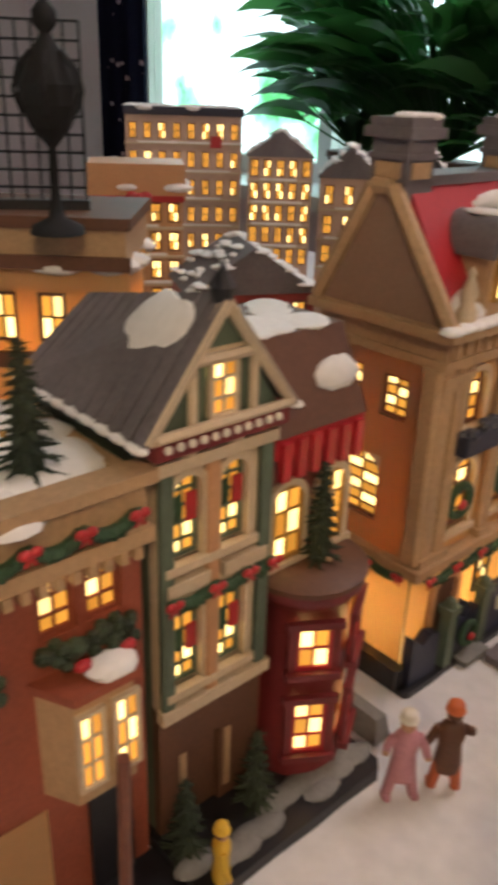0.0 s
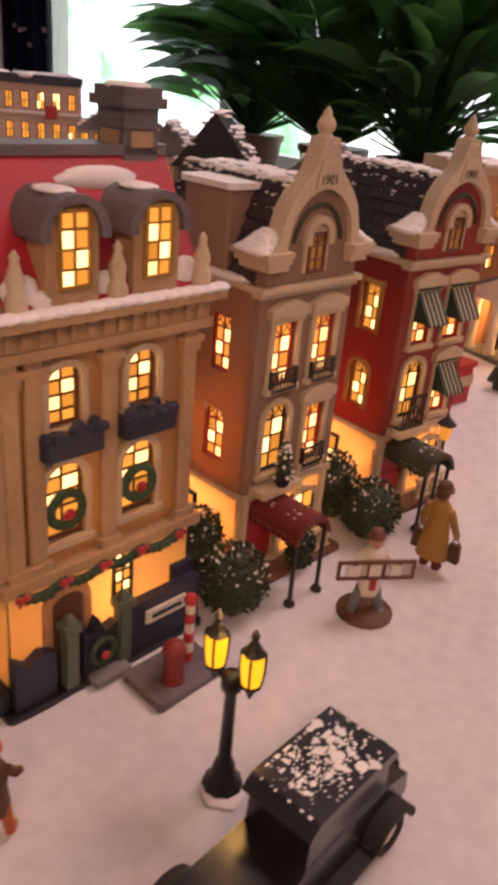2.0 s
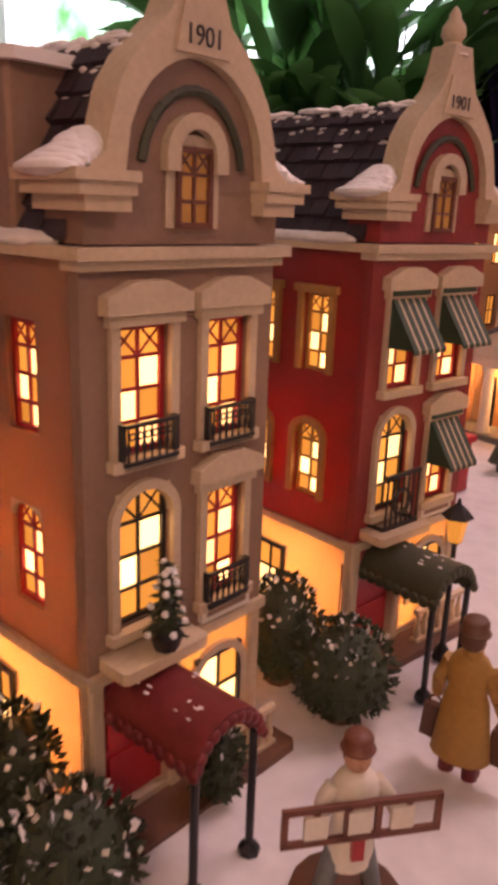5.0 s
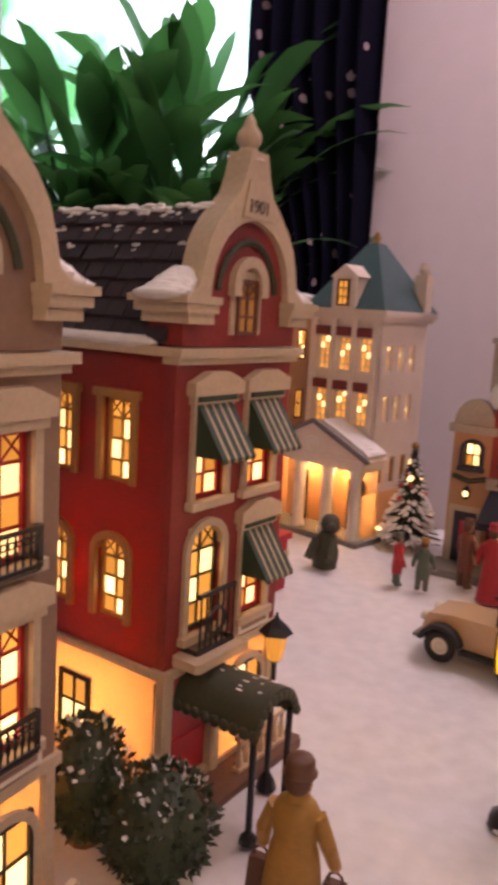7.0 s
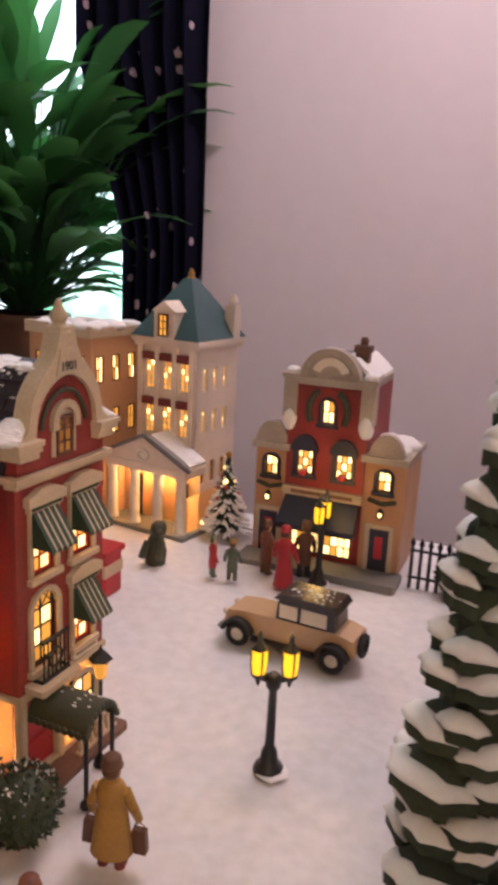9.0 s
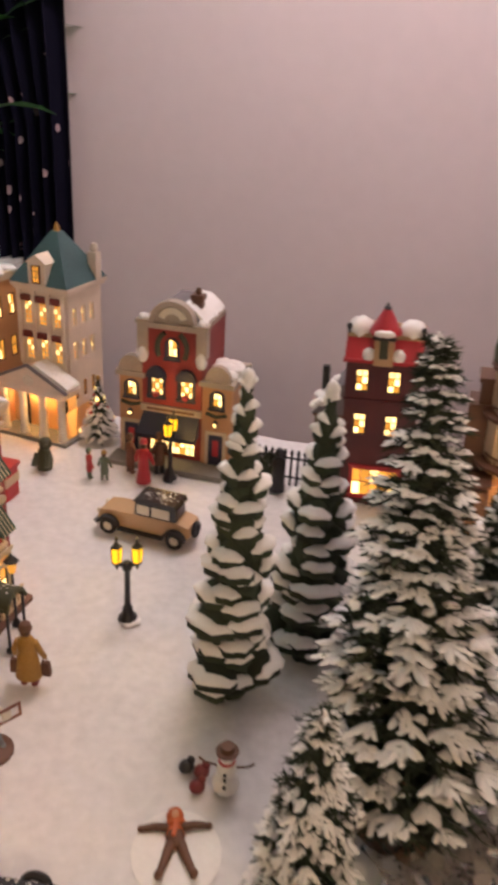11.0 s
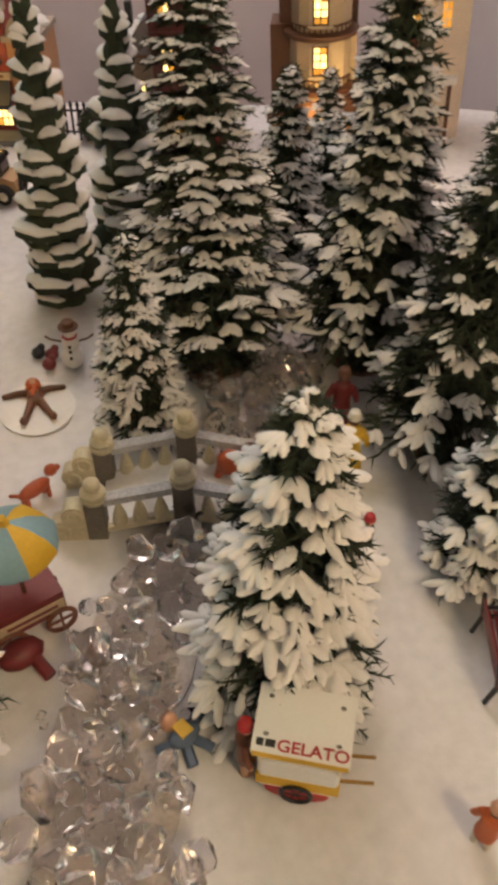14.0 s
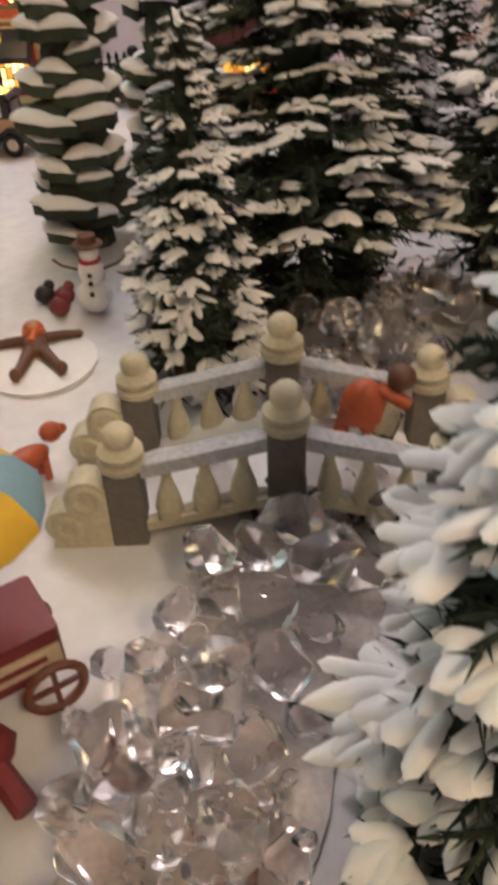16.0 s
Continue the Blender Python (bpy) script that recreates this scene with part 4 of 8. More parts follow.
    for i in range(16):
        snow_lump(s, -0.5 + i * 0.7, -0.7, 17.35, 0.6, 0.45, 0.2, rnd)
    part("snow", s, SNOW, h, "white snow", None, True)
    for a in (3.15, 6.95):
        q = Shape()
        top = arc(a, 19.95, 1.1, 1.1, 0, 180, 10)
        q.slab([(a + 1.1, 17.3)] + top + [(a - 1.1, 17.3)], -0.3, 2.2)
        d = part("dormer", q, TAN, h, "arched tan dormer")
        q = Shape()
        band(q, arc(a, 19.95, 1.45, 1.4, -8, 188, 10), arc(a, 19.95, 1.1, 1.1, -8, 188, 10), -0.6, 2.4)
        part("dormer_roof", q, SLATE, d, "grey barrel roof", None, True)
        q = Shape()
        snow_lump(q, a, 0.9, 21.3, 0.7, 1.0, 0.14, rnd)
        part("snow", q, SNOW, d, "", None, True)
        window(h, FRONT, a, 18.0, 1.4, 2.85, 2, 4, ((0, 1), (1, 2), (0, 3)), arch=0.7, frame_mat=GOLD, trim=None, depth=-0.38)
    for a in (0.8, 5.05, 9.3):
        q = Shape().lathe([(0.42, 17.3), (0.42, 17.9), (0.28, 18.1), (0.36, 18.6), (0.15, 19.2), (0.2, 19.35), (0.04, 19.6)], a, -0.35, 8)
        part("finial", q, CREAM, h, "pale stone finial", None, True)
    for xa in (-0.2, 7.4):
        q = Shape().box(xa, xa + 1.7, 2.5, 4.3, 21.6, 24.0).box(xa - 0.12, xa + 1.82, 2.38, 4.42, 23.2, 23.4).box(xa - 0.25, xa + 1.95, 2.25, 4.55, 23.95, 24.35).box(xa - 0.1, xa + 1.8, 2.4, 4.4, 24.35, 24.7)
        c = part("chimney", q, SLATE, h, "dark chimney with pale panels")
        q = Shape().box(xa + 0.3, xa + 1.4, 2.42, 2.5, 22.5, 23.1).box(xa - 0.08, xa, 2.8, 4.0, 22.5, 23.1)
        part("panel", q, TAN, c)
        q = Shape()
        for i in range(6):
            snow_lump(q, xa + rnd.uniform(0.2, 1.5), rnd.uniform(2.7, 4.1), 24.72, 0.5, 0.45, 0.16, rnd)
        part("snow", q, SNOW, c, "", None, True)
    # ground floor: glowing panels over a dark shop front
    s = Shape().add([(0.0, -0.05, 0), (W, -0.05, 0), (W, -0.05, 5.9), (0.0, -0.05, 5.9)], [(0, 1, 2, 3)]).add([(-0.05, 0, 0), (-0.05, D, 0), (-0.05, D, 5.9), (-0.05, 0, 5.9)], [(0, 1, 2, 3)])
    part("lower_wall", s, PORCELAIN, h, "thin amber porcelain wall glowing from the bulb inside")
    q = Shape().slab([(-0.3, 0), (1.7, 0), (1.7, 2.4), (1.0, 2.7), (0.4, 2.3), (-0.3, 2.9)], -0.9, -0.35)
    q.slab([(3.1, 0), (4.9, 0), (4.9, 2.5), (4.2, 2.3), (3.9, 3.1), (3.6, 2.4), (3.1, 2.6)], -0.9, -0.35)
    q.box(5.4, 9.9, -0.9, -0.35, 0, 2.9)
    q.box(8.6, 9.9, -0.35, 2.0, 0, 3.6)
    part("railing_wall", q, NAVY, h, "navy snow-flecked area wall")
    part("side_hedge", Shape().box(-0.9, -0.3, -0.6, D, 0, 1.2, bev=0.15), BLACK, h, "dark low side wall")
    wreath(h, FRONT @ pose(0, -0.9 * CM, 0), 4.0, 1.4, 0.6)
    for a in (2.1, 4.95):
        q = Shape().box(a, a + 0.6, -1.1, -0.5, 0, 3.3).box(a - 0.12, a + 0.72, -1.2, -0.4, 3.2, 3.6).lathe([(0.35, 3.6), (0.25, 3.9), (0.05, 4.1)], a + 0.3, -0.8, 8)
        part("gatepost", q, GREEN, h, "sage stone gatepost")
    q = Shape().box(1.9, 3.5, -0.15, 0.1, 0, 4.6)
    d = part("door", q, BROWN, h, "dark door in a lit arch")
    q = Shape()
    band(q, [(3.9, 0.5)] + arc(2.7, 4.3, 1.2, 0.9, 0, 180, 8) + [(1.5, 0.5)], [(3.5, 0.5)] + arc(2.7, 4.2, 0.8, 0.55, 0, 180, 8) + [(1.9, 0.5)], -0.3, -0.1)
    part("door_arch", q, PEACH, d)
    window(h, FRONT, 5.6, 2.9, 1.1, 3.0, 2, 5, ((0, 0), (1, 1), (0, 2), (1, 3), (0, 4)), frame_mat=BLACK, trim=None, depth=-0.22)
    part("sign", Shape().box(6.5, 8.9, -1.05, -0.9, 1.6, 2.3), WHITE, h, "white name board")
    part("sign_writing", Shape().box(6.8, 8.6, -1.07, -1.05, 1.82, 2.06), BLACK, h)
    part("step", Shape().box(3.2, 5.2, -1.7, -0.9, 0, 0.3, bev=0.1), GREY, h)
    part("plinth", Shape().box(-0.8, W + 0.5, -1.15, D + 0.2, -0.3, 0.2, bev=0.2), BLACK, h)
    garland(h, FRONT @ pose(0, -0.5 * CM, 0), 0, W, 5.9, [0.2, 2.2, 4.2, 6.2, 8.4])
    garland(h, left @ pose(0, -0.3 * CM, 0), 0, W, 5.9, [D - 0.2, D - 2.0, D - 4.2], 0.2)
    bulb(h, 4.6, 3.2, 3.0, 0.085)
    # added upstairs for the glow of the thin walls
    bulb(h, 4.2, 2.8, 8.6, 0.33)


mansard_house(9.65, 30.7, 66)


def green_gable_house(x, y, ang):
    rnd = random.Random(8)
    h = thing("green_gable_house", "narrow grey-green gabled porcelain house with corrugated roof", "house", x, y, ang, group="porcelain village houses")
    D = 7.0
    x0, x1 = -0.75, 3.75
    fw = [(0.35, 12.1, 1.15, 2.9), (2.2, 12.1, 1.15, 2.9), (0.35, 7.2, 1.15, 3.3), (2.2, 7.2, 1.15, 3.3)]
    wall_panel(h, FRONT, x0, x1, 6.4, 16.2, [(a - w / 2, a + w / 2, z, z + k) for a, z, w, k in fw], CREAM)
    left = facing(x0, D, -90)
    wall_panel(h, left, 0, D - 0.4, 0, 16.2, [], GREEN)
    part("wall", Shape().box(x1 - 0.4, x1, 0.4, D, 0, 16.2), GREEN, h)
    part("wall", Shape().box(x0 + 0.4, x1 - 0.4, D - 0.4, D, 0, 16.2), GREEN, h)
    part("lower_front", Shape().box(x0, 0.5, 0, 0.4, 0, 6.4).box(1.9, x1, 0, 0.4, 0, 6.4).box(0.5, 1.9, 0, 0.4, 4.2, 6.4), BROWN, h)
    d = part("door", Shape().box(0.5, 1.9, 0.25, 0.4, 0, 4.2), BROWN, h, "dark brown door")
    part("door_light", Shape().box(0.05, 0.35, -0.05, 0.0, 1.2, 4.0).box(2.1, 2.4, -0.05, 0.0, 1.2, 4.0), TAN, h)
    for k, (a, z, w, hh) in enumerate(fw):
        wn_ = window(h, FRONT, a, z, w, hh, 2, 5, ((0, 0), (1, 3), (0, 4)), arch=0.55, frame_mat=GREEN, trim=CREAM)
        q = Shape().box(a + 0.08, a + w / 2 - 0.1, 0.05, 0.14, z + 1.25, z + 2.2)
        part("wreath_bow", q, [RED], wn_, "red bow on dark greens", None)
        part("wreath_bough", Shape().ball((a - 0.22, 0.1, z + 1.75), 0.22, 0.1, 0.5, 8, 5), WREATH, wn_, "", None, True)
    for xx in (x0, 1.05, x1 - 0.5):
        part("pilaster", Shape().box(xx, xx + 0.5, -0.3, 0, 6.6, 15.4, bev=0.06), GREEN if xx != 1.05 else PEACH, h)
    s = Shape().box(x0 - 0.1, x1 + 0.1, -0.4, 0, 6.1, 6.6).box(x0 + 0.2, 1.1, -0.35, 0, 11.0, 11.5).box(1.7, x1 - 0.2, -0.35, 0, 11.0, 11.5)
    s.box(x0 - 0.1, x1 + 0.1, -0.35, 0, 15.3, 15.7)
    for a in (0.35, 2.2):
        s.ball((a, -0.15, 15.8), 0.4, 0.2, 0.35, 8, 5)
    part("front_trim", s, CREAM, h)
    garland(h, FRONT @ pose(0, -0.15 * CM, 0), 0, 3, 10.9, [-0.5, 1.2, 2.6, 3.7], 0.25)
    part("frieze", Shape().box(x0 - 0.3, x1 + 0.3, -0.5, 0.4, 15.9, 16.6), MAROON, h)
    s = Shape()
    for i in range(11):
        s.ball((x0 + 0.1 + i * 0.42, -0.58, 16.25), 0.15, 0.12, 0.15, 6, 4)
    part("dentils", s, WHITE, h)
    c, ze, zr = 1.5, 16.5, 20.1
    part("gable", Shape().slab([(x0 - 0.1, ze), (x1 + 0.1, ze), (c, zr)], -0.2, 0.4), GREEN, h)
    s = Shape()
    for sg in (-1, 1):
        s.tube((c, -0.4, zr), (c + sg * 2.75, -0.4, ze), 0.2, n=6)
        s.tube((c + sg * 1.15, -0.35, ze + 0.1), (c + sg * 1.15, -0.35, ze + 2.0), 0.16, n=6)
    s.tube((c - 1.2, -0.35, ze + 2.05), (c + 1.2, -0.35, ze + 2.05), 0.18, n=6)
    s.tube((x0 - 0.3, -0.5, ze + 0.1), (x1 + 0.3, -0.5, ze + 0.1), 0.16, n=6)
    part("gable_trim", s, CREAM, h)
    window(h, FRONT, c, ze + 0.2, 1.1, 1.8, 2, 3, ((0, 0), (1, 1)), frame_mat=CREAM, trim=CREAM, depth=-0.3, sill=False)
    for sg in (-1, 1):
        s = Shape()
        k = 12
        for i in range(k):
            ya, yb = -0.5 + (D + 0.7) * i / k, -0.5 + (D + 0.7) * (i + 0.8) / k
            xe, zz = c + sg * 3.0, ze - 0.3
            da, db = 0.2 * (ya + 0.5), 0.2 * (yb + 0.5)
            s.add([(c, ya, zr + 0.3 - da), (c, yb, zr + 0.3 - db), (xe, yb, zz + 0.3), (xe, ya, zz + 0.3), (c, ya, zr - da), (c, yb, zr - db), (xe, yb, zz), (xe, ya, zz)],
                  [(0, 1, 2, 3), (7, 6, 5, 4), (0, 3, 7, 4), (1, 5, 6, 2), (3, 2, 6, 7), (0, 4, 5, 1)])
        s.add([(c, -0.6, zr + 0.12), (c, D + 0.2, zr + 0.12 - 1.54), (c + sg * 3.0, D + 0.2, ze - 0.2), (c + sg * 3.0, -0.6, ze - 0.2)], [(0, 1, 2, 3)])
        r = part("roof", s, SLATE, h, "grey corrugated roof slope")
        q = Shape()
        if sg < 0:
            rim, cap = [], []
            for k in range(18):
                b = 2 * math.pi * k / 18
                t, yy_ = 0.24 + 0.23 * math.cos(b) * (1 + 0.2 * math.sin(3 * b) + 0.1 * math.sin(7 * b)), 1.9 + 1.6 * math.sin(b)
                for lst, kk, up in ((rim, 1.0, 0.22), (cap, 0.8, 0.42)):
                    tt, yk = 0.24 + (t - 0.24) * kk, 1.9 + (yy_ - 1.9) * kk
                    lst.append((c - 3.0 * tt, yk, zr + (ze - 0.3 - zr) * tt + up + 0.1 - 0.2 * (yk + 0.5) * (1 - tt)))
            q.add(rim + cap, [tuple(18 + k for k in range(18))] + [(k, (k + 1) % 18, 18 + (k + 1) % 18, 18 + k) for k in range(18)])
        for i in range(9):
            snow_lump(q, c + sg * 2.95, -0.2 + i * 0.85, ze - 0.1, 0.25, 0.5, 0.14, rnd)
        part("snow", q, SNOW, r, "", None, True)
    part("ridge_finial", Shape().lathe([(0.3, zr), (0.4, zr + 0.4), (0.1, zr + 0.9), (0.02, zr + 1.2)], c, -0.2, 8), BLACK, h)
    # stepped base and its snow
    part("plinth", Shape().box(x0 - 0.3, 8.2, -3.0, D, -0.3, 0.6, bev=0.4), BLACK, h, "dark base")
    q = Shape()
    for i in range(14):
        snow_lump(q, rnd.uniform(-0.5, 7.8), rnd.uniform(-2.4, -1.3), 0.62, 0.9, 0.5, 0.2, rnd)
    part("base_snow", q, GREY, h, "trodden grey snow", None, True)
    for a, r, hh in ((-0.4, 0.75, 3.4), (2.9, 0.8, 3.6)):
        q = Shape()
        mini_fir(q, a, -1.0, 0.5, hh, r * 1.15, rnd, 0.0)
        part("shrub", q, PINE, h, "dark clipped shrub", None)


green_gable_house(4.6, 18.5, 66)


def bay_house(x, y, ang):
    """The red house with a round bay, a small tree on the bay and a brown roof."""
    rnd = random.Random(5)
    h = thing("bay_house", "dark red porcelain house with a round bay window", "house", x, y, ang, group="porcelain village houses")
    part("wall", Shape().box(0, 4.2, 0.6, 6.5, 0.6, 14.6), MAROON, h)
    s = Shape()
    R = 1.95
    cx, cy = 1.9, 0.4
    s.lathe([(R, 0.6), (R, 1.6), (R - 0.1, 1.7), (R - 0.1, 8.4), (R + 0.1, 8.6), (R + 0.35, 9.0), (R + 0.35, 9.3), (R - 0.2, 9.4)], cx, cy, 20)
    part("bay", s, MAROON, h, "round red bay", None, True)
    part("bay_ledge", Shape().lathe([(R + 0.4, 9.3), (R + 0.45, 9.55), (R + 0.2, 9.7)], cx, cy, 20), BROWN, h, "", None, True)
    for deg in (-32, 32):
        for z in (2.1, 6.1):
            m = pose(cx * CM, cy * CM, 0, 0, 0, deg) @ pose(0, -(R + 0.12) * CM, 0)
            window(h, m, 0, z, 1.35, 1.9 if z > 4 else 2.5, 2, 2 if z > 4 else 3, ((0, 0), (1, 1)) if z > 4 else ((0, 0), (1, 1), (0, 2)), frame_mat=CRIMSON, trim=MAROON, depth=0.05)
    m = FRONT @ pose(0, 0.6 * CM, 0)
    window(h, m, 0.9, 9.9, 1.5, 3.0, 2, 3, ((0, 0), (1, 1), (0, 2)), arch=0.7, frame_mat=GOLD, trim=CREAM, depth=-0.05)
    window(h, m, 3.2, 9.9, 1.3, 3.0, 2, 3, ((1, 0),), arch=0.6, frame_mat=GOLD, trim=CREAM, depth=-0.05)
    s = Shape().box(-0.1, 4.3, 0.2, 6.5, 14.2, 15.0)
    for i in range(6):
        s.box(0.1 + i * 0.72, 0.5 + i * 0.72, 0.0, 0.25, 13.4, 14.8)
    part("cornice", s, CRIMSON, h, "bright red bracketed cornice")
    part("roof", Shape().side([(0.1, 15.0), (6.6, 15.0), (5.5, 18.0), (1.6, 18.0)], -0.1, 4.3), BROWN, h, "brown mansard roof")
    q = Shape()
    snow_lump(q, 3.3, 0.9, 16.4, 1.15, 0.45, 0.7, rnd)
    for i in range(8):
        snow_lump(q, rnd.uniform(0.5, 3.8), rnd.uniform(2.2, 5), 18.0, 0.9, 0.8, 0.14, rnd)
    part("snow", q, SNOW, h, "white snow patch", None, True)
    q = Shape()
    mini_fir(q, cx + 0.3, cy - 0.4, 9.6, 4.0, 0.85, rnd, 0.12)
    part("roof_tree", q, [PINE, TAN], h, "small green fir on the bay", None)
    part("side_fence", Shape().box(4.4, 5.4, -2.0, 4.0, 0.4, 1.6, taper=0.2), GREY, h, "snowy side step")


bay_house(6.4, 22.4, 66)


def brick_shop(x, y, ang):
    rnd = random.Random(6)
    h = thing("brick_shop", "red brick porcelain shop with tan cornice and snowy flat roof", "house", x, y, ang, group="porcelain village houses")
    x0, x1, D = -9.5, -1.3, 7.5
    up = [(-4.1, 11.3, 1.2, 1.9), (-2.6, 11.3, 1.2, 1.9), (-6.9, 11.3, 1.2, 1.9)]
    lo = [(-4.2, 6.6, 0.9, 2.8), (-2.6, 6.6, 1.1, 2.9), (-6.2, 6.6, 0.9, 2.8)]
    wall_panel(h, FRONT, x0, x1, 0, 13.6, [(a - w / 2, a + w / 2, z, z + k) for a, z, w, k in up], BRICKO)
    part("wall", Shape().box(x1 - 0.4, x1, 0.4, D, 0, 13.6), BRICKO, h)
    part("wall", Shape().box(x0, x0 + 0.4, 0.4, D, 0, 13.6), BRICKO, h)
    part("wall", Shape().box(x0 + 0.4, x1 - 0.4, D - 0.4, D, 0, 13.6), BRICKO, h)
    for a, z, w, hh in up:
        window(h, FRONT, a, z, w, hh, 2, 3, ((0, 0), (0, 1)), frame_mat=BRICKO, trim=None)
        q = Shape()
        for i in range(26):
            q.ball((a + rnd.uniform(-0.8, 0.8), rnd.uniform(-0.6, -0.1), z - 0.4 + rnd.uniform(-0.4, 0.3)), 0.25, 0.22, 0.2, 6, 4)
        wb = part("window_box", q, LEAF, h, "green window box", None)
        part("bow", Shape().ball((a + 0.3, -0.7, z - 0.8), 0.3, 0.2, 0.2, 8, 5), RED, wb, "red bow")
    bay = Shape().extrude([(-5.0, 0), (-4.4, -1.1), (-2.4, -1.1), (-1.8, 0)], 5.8, 9.8)
    part("bay", bay, TAN, h, "cream stone bay window")
    part("bay_roof", Shape().extrude([(-5.2, 0), (-4.5, -1.4), (-2.3, -1.4), (-1.6, 0)], 9.8, 10.1), BRICKO, h)
    for a in (-3.95, -2.75):
        window(h, FRONT @ pose(0, -1.1 * CM, 0), a, 6.4, 0.95, 2.9, 2, 3, ((0, 0), (1, 1), (0, 2)) if a > -3.5 else ((0, 0),), frame_mat=CREAM, trim=None, depth=-0.08)
    q = Shape()
    snow_lump(q, -3.0, -0.9, 10.25, 0.85, 0.6, 0.35, rnd)
    part("bay_snow", q, SNOW, h, "white snow", None, True)
    part("shop_door", Shape().box(-3.6, -2.0, -0.15, 0.1, 0, 4.6), BLACK, h, "black shop door")
    # Amber sheet over the brick stands in for the light on the lower wall.
    part("amber_glow_sheet", Shape().add([(x0, -0.08, 0), (-5.0, -0.08, 0), (-5.0, -0.08, 5.2), (x0, -0.08, 5.2)], [(0, 1, 2, 3)]), PORCELAIN, h)
    s = Shape().box(x0 - 0.2, x1 + 0.2, -0.5, 0.3, 13.5, 14.0).box(x0 - 0.1, x1 + 0.1, -0.25, 0.4, 14.0, 15.4).box(x0 - 0.3, x1 + 0.3, -0.6, 0.4, 15.4, 15.8).box(x1 - 0.3, x1 + 0.15, 0.4, D, 13.6, 15.5)
    for i in range(16):
        s.box(x0 + 0.2 + i * 0.5, x0 + 0.45 + i * 0.5, -0.55, -0.2, 13.1, 13.5)
    part("cornice", s, TAN, h, "tan cornice")
    garland(h, FRONT @ pose(0, -0.2 * CM, 0), 0, 0, 14.6, [-8.4, -6.6, -5.0, -3.4, -1.7], 0.35)
    s = Shape().box(x0, x1, 0.3, D, 13.6, 15.2)
    part("roof", s, GREY, h)
    q = Shape()
    for i in range(70):
        snow_lump(q, rnd.uniform(x0 + 0.3, x1 - 0.3), rnd.uniform(0.2, D - 0.2), 15.3, 1.0, 1.0, 0.45, rnd)
    part("roof_snow", q, SNOW, h, "thick white snow", None, True)
    q = Shape()
    mini_fir(q, -3.7, 1.8, 15.5, 3.9, 1.0, rnd, 0.1)
    part("roof_tree", q, [PINE, GOLD], h, "small green fir on the roof", None)
    part("base", Shape().box(x0, x1 + 0.4, -2.6, 0, -0.3, 0.4), BLACK, h)
    part("street_post", Shape().tube((-4.2, -3.0, 0), (-4.0, -3.0, 9.0), 0.2, n=8), WOOD, h, "wooden post")


brick_shop(4.6, 18.5, 66)

# ---- houses along the back of the table ----


def plain_body(h, W, D, H, mat, front, sidew=(), z0=0.0, trim=None, **kw):
    """Four walls with lit windows in the front and in the left side: rows of (middle, foot, width, height, cols, rows, hot, arch)."""
    left = facing(0, D, -90)
    right = facing(W, 0, 90)
    wall_panel(h, FRONT, 0, W, z0, H, [(a - w / 2, a + w / 2, z, z + k) for a, z, w, k, *_ in front], mat)
    wall_panel(h, left, 0, D - 0.4, z0, H, [], mat)
    part("wall", Shape().box(0.4, W - 0.4, D - 0.4, D, z0, H), mat, h)
    wall_panel(h, right, 0.4, D, z0, H, [(a - w / 2, a + w / 2, z, z + k) for a, z, w, k, *_ in sidew], mat)
    for a, z, w, k, cols, rows, hot, ar in front:
        window(h, FRONT, a, z, w, k, cols, rows, hot, arch=ar, trim=trim, **kw)
    for a, z, w, k, cols, rows, hot, ar in sidew:
        window(h, right, a, z, w, k, cols, rows, hot, arch=ar, trim=None, **kw)


